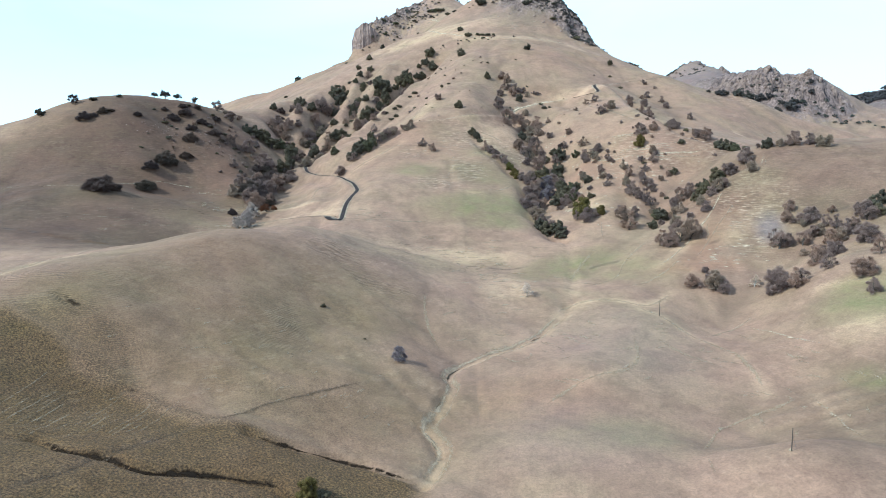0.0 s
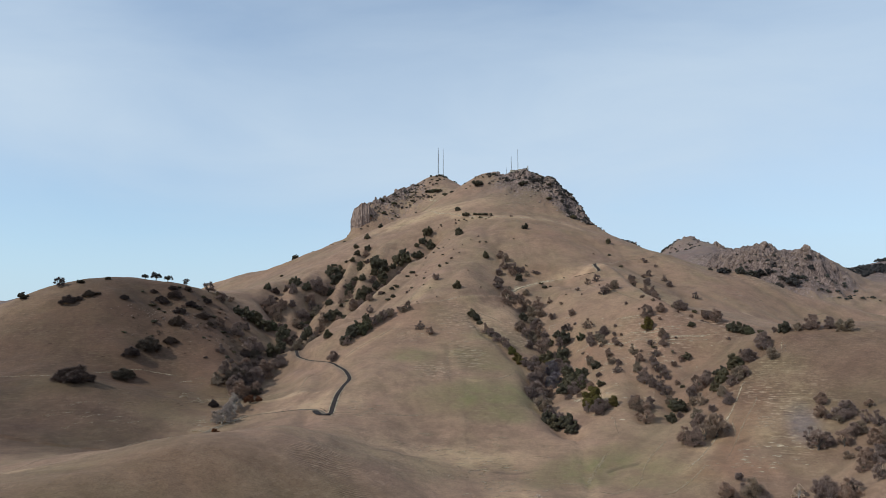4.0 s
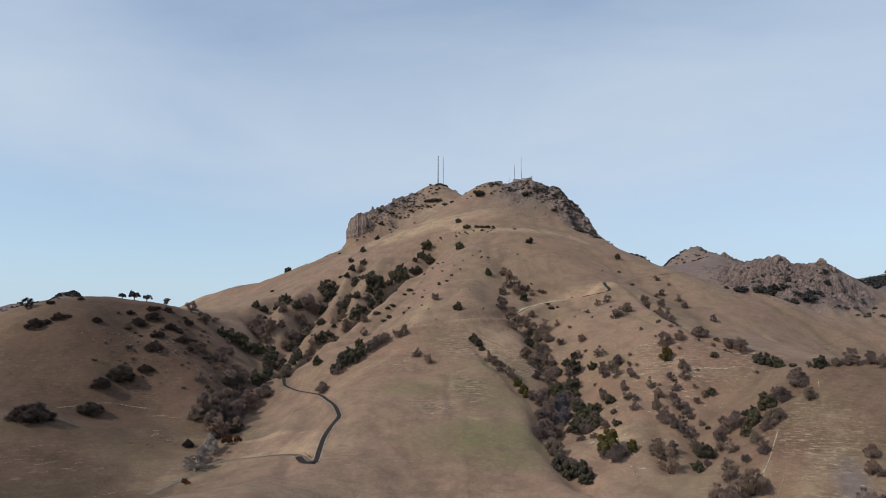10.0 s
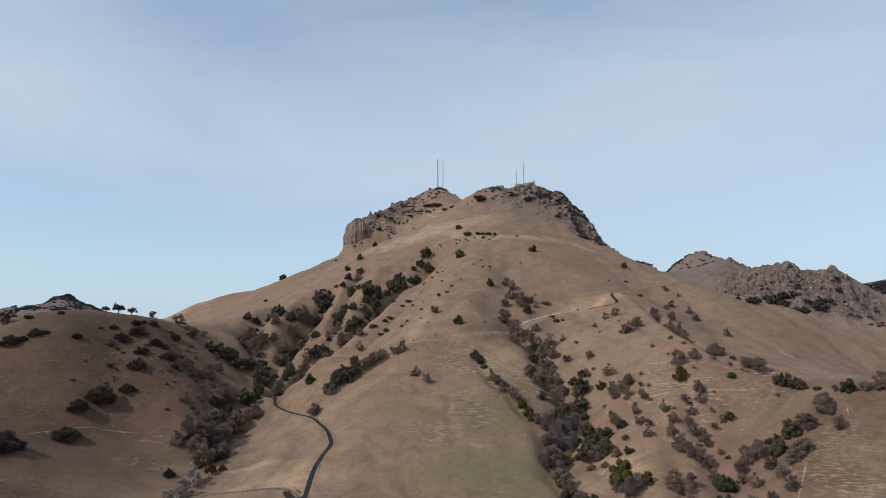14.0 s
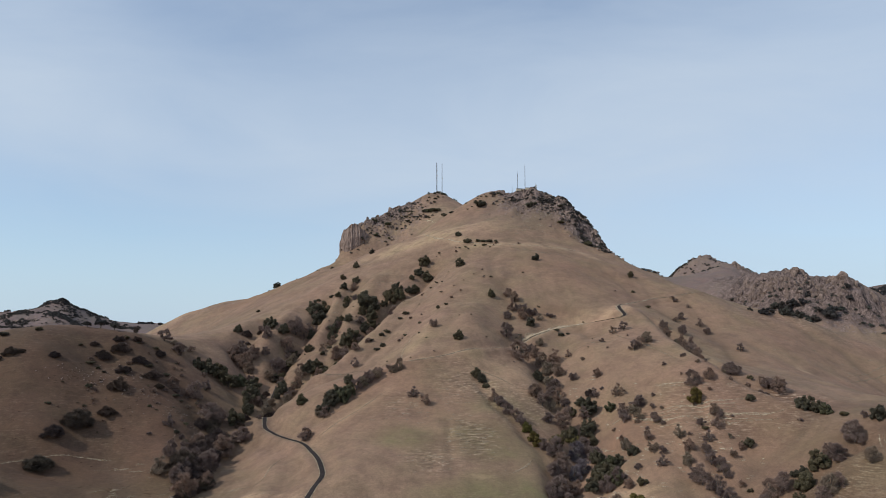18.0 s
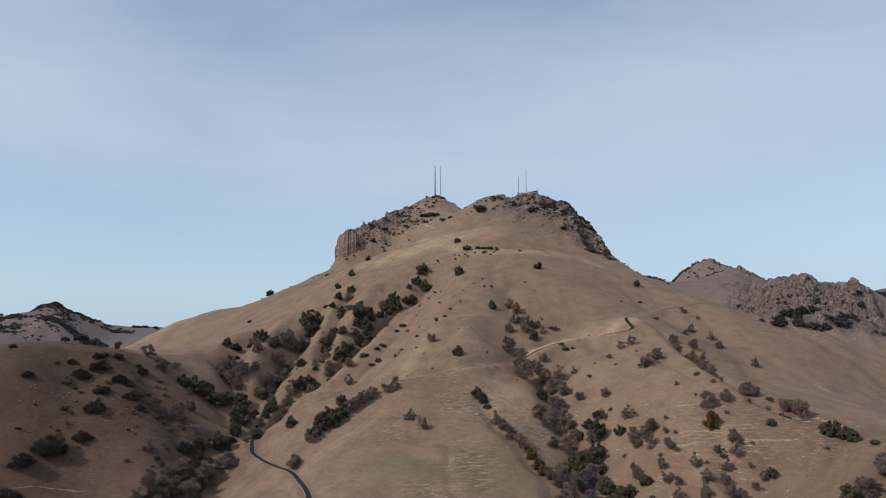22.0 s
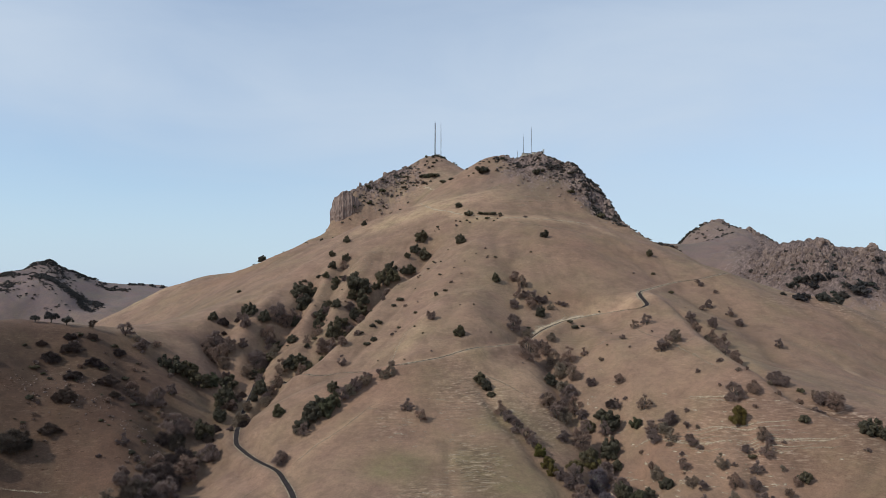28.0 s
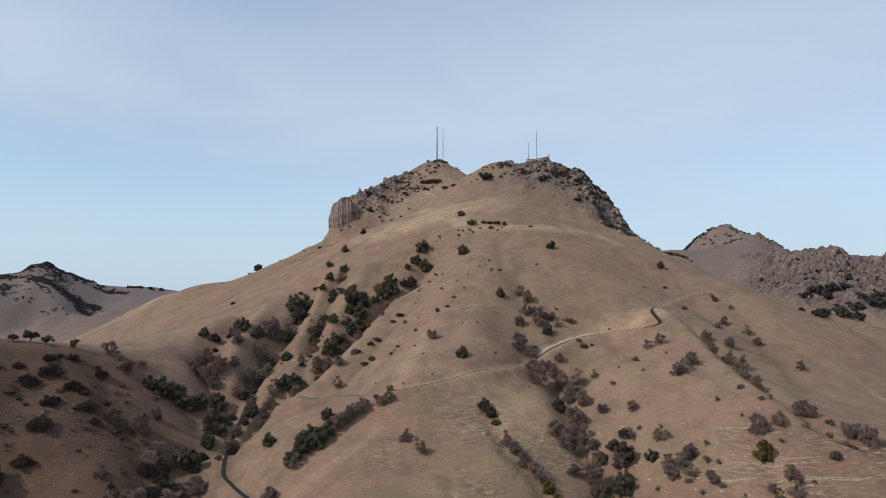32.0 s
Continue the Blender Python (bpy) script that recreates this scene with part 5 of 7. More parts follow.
def cliff(name, label, line, tops, mat, seed):
    """A bluff of upright ribs round a nose of ground: a line of (east, north) with a height above each point."""
    mid = rounded(line, 0.9)
    n = len(mid)
    top = eased(np.interp(np.linspace(0, 1, n), np.linspace(0, 1, len(tops)), tops), 3)
    way = np.gradient(mid, axis=0)
    way /= np.linalg.norm(way, axis=1)[:, None]
    out = np.stack([way[:, 1], -way[:, 0]], 1)
    rows, verts, faces = 26, [], []
    for i in range(n):
        base = min(ground_z(*(mid[i] + out[i] * 2)), ground_z(*mid[i])) - 4
        rib = 1.5 * float(ridged(np.float64(i * 0.9), np.float64(seed * 7.0), 5.5, 3, seed)) + 1.0 * float(noise2(np.float64(i * 0.11), np.float64(3.3), seed))
        crown = top[i] + 1.6 * float(noise2(np.float64(i * 0.37), np.float64(9.1), seed))
        for k in range(rows):
            f = k / (rows - 4)
            if k < rows - 3:
                z = base + (max(crown, base + 0.5) - base) * f
                ledge = 0.7 * float(noise2(np.float64(z * 0.22 + i * 0.05), np.float64(i * 0.13), seed + 4)) + 0.35 * float(noise2(np.float64(z * 0.7), np.float64(i * 0.6), seed + 6))
                push = rib * (0.75 + 0.25 * math.sin(2.2 * f)) + ledge + 1.6 * math.sin(math.pi * min(1, f * 1.05)) - 1.8 * f * f
            else:
                push = rib * 0.5 - (1.8, 5.0, 11.0)[k - rows + 3]
                z = max(crown, base + 0.5) + (0.7, 0.6, -3.5)[k - rows + 3]
            verts.append((mid[i][0] + out[i][0] * push, mid[i][1] + out[i][1] * push, z))
    for i in range(n - 1):
        for k in range(rows - 1):
            q = i * rows + k
            faces.append((q, q + rows, q + rows + 1, q + 1))
    me = bpy.data.meshes.new(name)
    me.from_pydata(verts, [], faces)
    me.materials.append(mat)
    return tagged(new(name, me), label, "cliff")


cliff("cliff", "pale ribbed grey cliff at the end of the west crag", [(-143, 1168), (-148, 1150), (-147, 1137), (-141, 1128), (-131, 1125), (-118, 1129), (-105, 1139)], [296, 299, 300, 305, 313, 306, 294], M_CLIFF, 5)


def scree(name, label, line, spread, count, lo, hi, seed):
    """Small broken stones strewn along a line, too many to count."""
    rng, pts = random.Random(seed), along([(*q[:2], 0) for q in line], 3)
    lump = bmesh.new()
    bmesh.ops.create_icosphere(lump, subdivisions=1, radius=1.0)
    lump.verts.index_update()
    ball, tris = [v.co.copy() for v in lump.verts], [[v.index for v in f.verts] for f in lump.faces]
    lump.free()
    verts, faces = [], []
    for _ in range(count):
        p = rng.choice(pts)
        x, y, s = p[0] + rng.gauss(0, spread), p[1] + rng.gauss(0, spread), rng.uniform(lo, hi) * rng.uniform(0.5, 1)
        k, turn = len(verts), Matrix.Rotation(rng.uniform(0, 6.28), 3, Vector((rng.gauss(0, 1), rng.gauss(0, 1), rng.gauss(0, 1))).normalized())
        size = Vector((rng.uniform(0.6, 1.2), rng.uniform(0.6, 1.2), rng.uniform(0.5, 1.0))) * s
        c = Vector((x, y, ground_z(x, y) + 0.1 * s))
        verts += [c + turn @ (v * rng.uniform(0.75, 1.15) * size) for v in ball]
        faces += [[i + k for i in t] for t in tris]
    me = bpy.data.meshes.new(name)
    me.from_pydata(verts, [], faces)
    me.materials.append(M_STONE)
    return tagged(new(name, me), label, "rocks", kind="stuff")


crag_mass("east_crag_rocks", "crowded dark grey rocks down the east crag's flank", [(128, 1062), (152, 1048), (172, 1026), (190, 1000), (203, 978)], 5, 120, 2.0, 4.6, 1.4, 81)
crag_mass("east_flank_rocks", "broken grey rocks among brush on the east summit's flank", [(120, 1048), (145, 1026), (170, 998), (188, 972)], 8, 110, 1.6, 3.8, 1.3, 82)
crag_mass("west_crag_rocks", "crowded grey rocks along the west crag's rim", [(-128, 1146), (-112, 1160), (-92, 1180), (-72, 1194)], 6, 90, 1.6, 3.6, 1.3, 83)
crag_mass("wall_crest_rocks", "ribbed brown-grey rocks along the crag wall's crest", [(462, 1245), (478, 1195), (504, 1168), (535, 1148), (566, 1128), (600, 1095)], 8, 120, 2.5, 5.5, 1.7, 84)
crag_mass("wall_face_rocks", "ribbed brown-grey rocks on the crag wall's face", [(450, 1225), (470, 1170), (498, 1142), (545, 1112)], 13, 190, 2.5, 5.5, 1.8, 85)
crag_mass("peak_crest_rocks", "broken grey rocks along the far crag peak's crest", [(528, 1632), (550, 1640), (568, 1605), (582, 1556), (588, 1548), (566, 1440), (520, 1340)], 7, 90, 3.0, 6.5, 1.4, 86)
crag_mass("far_bluff_rocks", "pale weathered rocks of the far hill's bluff", [(-1300, 2284), (-1262, 2284), (-1225, 2290)], 6, 50, 4.0, 9.0, 1.5, 87)
def bare_soil(name, label, mat, zones, seed):
    """Small worn patches of bare soil along the slope; zones of (east, north, half sizes, turn, count, length, width)."""
    rng = random.Random(seed)
    verts, faces, middle = [], [], []
    for cx, cy, rx, ry, turn, count, long, wide in zones:
        c, s = math.cos(radians(turn)), math.sin(radians(turn))
        for _ in range(count):
            u, v = rng.gauss(0, 0.45), rng.gauss(0, 0.45)
            x, y = cx + c * u * rx - s * v * ry, cy + s * u * rx + c * v * ry
            gx, gy = ground_z(x + 2, y) - ground_z(x - 2, y), ground_z(x, y + 2) - ground_z(x, y - 2)
            steep = math.hypot(gx, gy) + 1e-6
            ax, ay = -gy / steep, gx / steep
            bend, half, w = rng.gauss(0, 0.25), long * rng.uniform(0.4, 1.2) / 2, wide * rng.uniform(0.5, 1.2) / 2
            k = len(verts)
            for i in range(7):
                f = i / 3 - 1
                for j in (-1, 0, 1):
                    px, py = x + ax * half * f - ay * (w * j + bend * half * f * f), y + ay * half * f + ax * (w * j + bend * half * f * f)
                    verts.append((px, py, ground_z(px, py) + 0.13))
                    middle.append((1 - abs(j)) * (1 - abs(f)) ** 0.5 * 1.1)
            faces += [(k + 3 * i + j, k + 3 * i + j + 1, k + 3 * i + j + 4, k + 3 * i + j + 3) for i in range(6) for j in (0, 1)]
    me = bpy.data.meshes.new(name)
    me.from_pydata([tuple(map(float, v)) for v in verts], [], faces)
    me.attributes.new("middle", "FLOAT", "POINT").data.foreach_set("value", np.array(middle, np.float32))
    me.polygons.foreach_set("use_smooth", np.ones(len(faces), bool))
    me.materials.append(mat)
    return tagged(new(name, me), label, "bare soil", kind="stuff")


bare_soil("east_bare_soil", "pale eroded soil patches on the gullied east slope", M_SCAR, [(112, 560, 30, 60, 0, 60, 5, 1.6), (145, 560, 45, 60, 0, 60, 4, 1.3), (100, 505, 14, 30, 0, 26, 5, 2.2), (92, 545, 8, 40, 0, 26, 4, 2.0), (100, 640, 26, 40, 0, 36, 4, 1.2), (180, 408, 26, 14, 0, 26, 6, 1.2), (150, 400, 24, 12, 0, 24, 4, 1.2), (92, 183.6, 0.2, 0.2, 0, 3, 3.0, 1.8)], 91)
bare_soil("face_bare_soil", "pale cattle-worn soil lines on the great face", M_CATTLE, [(16, 580, 22, 26, 0, 90, 7, 0.7), (-22, 612, 20, 18, 0, 50, 6, 0.7), (-10, 550, 20, 16, 0, 36, 6, 0.7), (25, 630, 40, 24, 0, 60, 6, 0.6), (2, 585, 4, 40, 0, 26, 3, 1.0), (178, 430, 18, 28, 0, 46, 5, 0.55), (-40, 870, 60, 60, 0, 50, 6, 0.9), (-90, 880, 50, 50, 0, 40, 6, 1.0), (60, 960, 90, 50, 0, 50, 8, 0.9), (330, 740, 90, 60, 0, 40, 9, 0.9), (30, 372, 20, 30, 0, 20, 6, 1.6), (-300, 1090, 80, 30, 0, 30, 9, 1.2)], 92)
bare_soil("hill_bare_soil", "ruddy bare soil below the brow of the left hill", M_RUDDY, [(-252, 632, 30, 18, 0, 50, 4, 1.3), (-215, 625, 40, 50, 0, 50, 4, 1.2), (-180, 540, 40, 30, 0, 40, 6, 1.2), (-270, 560, 70, 60, 0, 40, 5, 1.0)], 93)
bare_soil("valley_bare_soil", "pale trodden grass beside the west gully", M_FAINT, [(-176, 546, 30, 9, 0, 26, 11, 3.0), (-152, 488, 18, 18, 0, 24, 11, 3.4), (-190, 575, 30, 10, 0, 16, 9, 1.6), (-215, 470, 40, 30, 0, 24, 10, 2.0), (-60, 480, 40, 20, 0, 20, 9, 2.0), (10, 440, 50, 30, 0, 40, 12, 2.6), (20, 400, 40, 30, 0, 36, 10, 2.6), (60, 300, 50, 50, 0, 40, 10, 2.2), (120, 250, 40, 50, 0, 30, 9, 2.0), (-60, 240, 50, 40, 0, 36, 6, 1.2)], 95)
bare_soil("summit_bare_soil", "pale scuffed soil on the summit slopes", M_TRAIL, [(-60, 1150, 70, 40, 15, 60, 6, 1.6), (110, 1020, 70, 40, 0, 70, 7, 1.6), (60, 1060, 40, 20, 0, 24, 6, 1.4), (120, 985, 60, 14, 0, 30, 12, 1.6)], 94)
scree("west_scree", "broken grey stones over the west summit slope", [(-115, 1150), (-90, 1165), (-60, 1172), (-40, 1185)], 13, 170, 0.8, 2.4, 71)
scree("east_scree", "broken grey stones over the east summit dome", [(80, 1066), (110, 1050), (135, 1040), (165, 1010)], 19, 320, 0.7, 2.3, 72)
scree("crag_scree", "broken brown-grey stones on the crag wall", [(450, 1240), (480, 1160), (510, 1125), (550, 1095)], 22, 260, 1.0, 3.0, 73)
scree("bank_rubble", "brown stones below the brow of the hill", [(-262, 630), (-248, 638), (-236, 652), (-225, 640), (-205, 640), (-175, 640), (-165, 610)], 8, 240, 0.3, 1.0, 74)

strew_rocks([(-142, 1136), (-130, 1152), (-108, 1180), (-84, 1196)], 7, 44, 2.2, 5.0, "rocks of the west crag", "grey weathered crag rock on the west summit", 0.55)
strew_rocks([(-115, 1150), (-90, 1165), (-60, 1172), (-40, 1185)], 12, 26, 1.6, 3.0, "rocks of the west crag", "broken grey rock on the summit's slope", 0.5)
strew_rocks([(112, 1066), (140, 1062), (158, 1050), (174, 1034), (188, 1013), (198, 996), (206, 976)], 6, 70, 1.8, 4.0, "rocks of the east crag", "dark grey crag rock on the east summit", 0.7)
strew_rocks([(90, 1062), (130, 1040), (160, 1012)], 18, 36, 1.6, 3.2, "rocks of the east crag", "broken grey rock among shrubs", 0.5)
strew_rocks([(52, 1085), (70, 1082)], 4, 6, 1.2, 2.2, "rocks of the east crag", "grey rock knob on the summit rim", 0.5)
strew_rocks([(464, 1250), (480, 1195), (506, 1170), (537, 1150), (566, 1130)], 9, 24, 3, 6, "rocks of the crag wall", "brown-grey rock on the crag wall's crest", 0.75)
strew_rocks([(502, 1172), (508, 1166)], 3, 9, 4, 7.5, "rocks of the crag wall", "brown-grey knob on the crag wall's crest", 0.4)
strew_rocks([(556, 1163), (565, 1158)], 3, 9, 5.5, 8.0, "rocks of the crag wall", "brown-grey knob on the crag wall's crest", 0.3)
strew_rocks([(545, 1147), (578, 1121)], 2.5, 18, 4.5, 7, "rocks of the crag wall", "brown-grey knob on the crag wall's crest", 0.35)
strew_rocks([(480, 1170), (510, 1140), (550, 1110)], 20, 24, 2.5, 4.5, "rocks of the crag wall", "brown-grey rock on the wall's face", 0.6)
strew_rocks([(580, 1556), (590, 1550)], 3, 7, 5.0, 8.5, "rocks of the crag peak", "grey rock tower on the far crag's crest", 0.3)
strew_rocks([(500, 1590), (548, 1645), (566, 1610)], 10, 14, 3, 6, "rocks of the crag peak", "grey rock on the far crag's crest", 0.6)


# ---- masts, huts and poles ----
def lattice_mast(tall, half, leg, label, drums=()):
    mast = new("radio_mast")
    feet = [(half * math.cos(a), half * math.sin(a)) for a in (0.5, 2.6, 4.7)]
    for x, y in feet:
        bm = bmesh.new()
        rod(bm, (x, y, -1.5), (x * 0.5, y * 0.5, tall), leg, leg * 0.7, 6)
        part("leg", bm, M_STEEL, mast)
    for i in range(3):
        (x0, y0), (x1, y1) = feet[i], feet[(i + 1) % 3]
        bm = bmesh.new()
        n = int(tall / 2.2)
        for k in range(n):
            f0, f1 = 1 - 0.5 * k / n, 1 - 0.5 * (k + 1) / n
            a, b = ((x0, y0), (x1, y1)) if k % 2 else ((x1, y1), (x0, y0))
            rod(bm, (a[0] * f0, a[1] * f0, tall * k / n), (b[0] * f1, b[1] * f1, tall * (k + 1) / n), leg * 0.5, leg * 0.5, 4)
        part("bracing", bm, M_STEEL, mast)
    bm = bmesh.new()
    rod(bm, (0, 0, tall - 1), (0, 0, tall + 3.5), 0.12, 0.05, 6)
    part("whip_antenna", bm, M_STEEL, mast)
    for z, r in drums:
        bm = bmesh.new()
        rod(bm, (half * 0.6, -0.3, z), (half * 0.6, -1.3, z), r, r * 0.9, 12)
        part("drum_antenna", bm, M_WHITE, mast, "white drum antenna")
    return tagged(mast, label, "mast", "masts on the summits")


def stand(ob, x, y, turn=0.0, sink=0.0):
    ob.matrix_basis = pose(x, y, ground_z(x, y) - sink, 0, 0, turn)
    return ob


def hut(w, d, h, label):
    ob = new("equipment_hut")
    bm = bmesh.new()
    box(bm, (0, 0, h / 2 - 0.6), (w, d, h + 1.2))
    part("wall", bm, M_TAN, ob)
    bm = bmesh.new()
    box(bm, (0, 0, h + 0.1), (w + 0.4, d + 0.4, 0.2))
    part("roof", bm, M_STEEL, ob, "flat grey metal roof")
    bm = bmesh.new()
    box(bm, (w * 0.2, -d / 2 - 0.03, 1.0), (0.9, 0.06, 2.0))
    part("door", bm, M_STEEL, ob, "grey steel door")
    return tagged(ob, label, "hut", "huts on the summits")


stand(lattice_mast(51, 1.1, 0.2, "tall dark lattice radio mast on the west summit", ((30, 0.9), (22, 0.7), (38, 0.6))), -12.5, 1233, 10)
stand(lattice_mast(49, 0.6, 0.14, "slim lattice radio mast on the west summit", ((26, 0.5),)), -4, 1231, 40)
stand(lattice_mast(33, 0.5, 0.12, "slim grey lattice mast on the east summit"), 108, 1074, 15)
stand(lattice_mast(25, 0.4, 0.1, "short thin lattice mast on the east summit"), 98.5, 1078, 60)
stand(lattice_mast(8, 0.3, 0.08, "small whip mast on the east summit"), 91, 1078, 0)
stand(lattice_mast(7, 0.5, 0.12, "low mast with drum antennas on the east summit", ((6.4, 1.2), (4.2, 0.9))), 121.5, 1070, 15)
stand(hut(9, 4, 2.2, "low tan equipment hut on the east summit"), 101, 1077, 8)
stand(hut(5, 4, 2.0, "low tan equipment hut beside the masts"), 111, 1075, -10)
stand(hut(7, 4, 2.6, "low tan hut at the foot of the masts"), -9, 1226, 6)


def utility_pole(tall):
    ob = new("utility_pole")
    bm = bmesh.new()
    rod(bm, (0, 0, -1.2), (0, 0, tall), 0.17, 0.11, 10)
    part("post", bm, M_WOOD, ob)
    bm = bmesh.new()
    rod(bm, (0, 0, tall), (0, 0, tall + 0.22), 0.07, 0.05, 8)
    part("insulator", bm, M_STEEL, ob, "grey insulator on the pole's top")
    bm = bmesh.new()
    rod(bm, (0, 0.12, tall - 1.4), (2.6, 1.5, -0.4), 0.035, 0.035, 5)
    part("guy_wire", bm, M_STEEL, ob)
    return tagged(ob, "weathered wooden utility pole standing in dry grass", "pole", "utility poles")


stand(utility_pole(8.6), 98, 324, 25)
stand(utility_pole(6.4), 92, 183, 10)


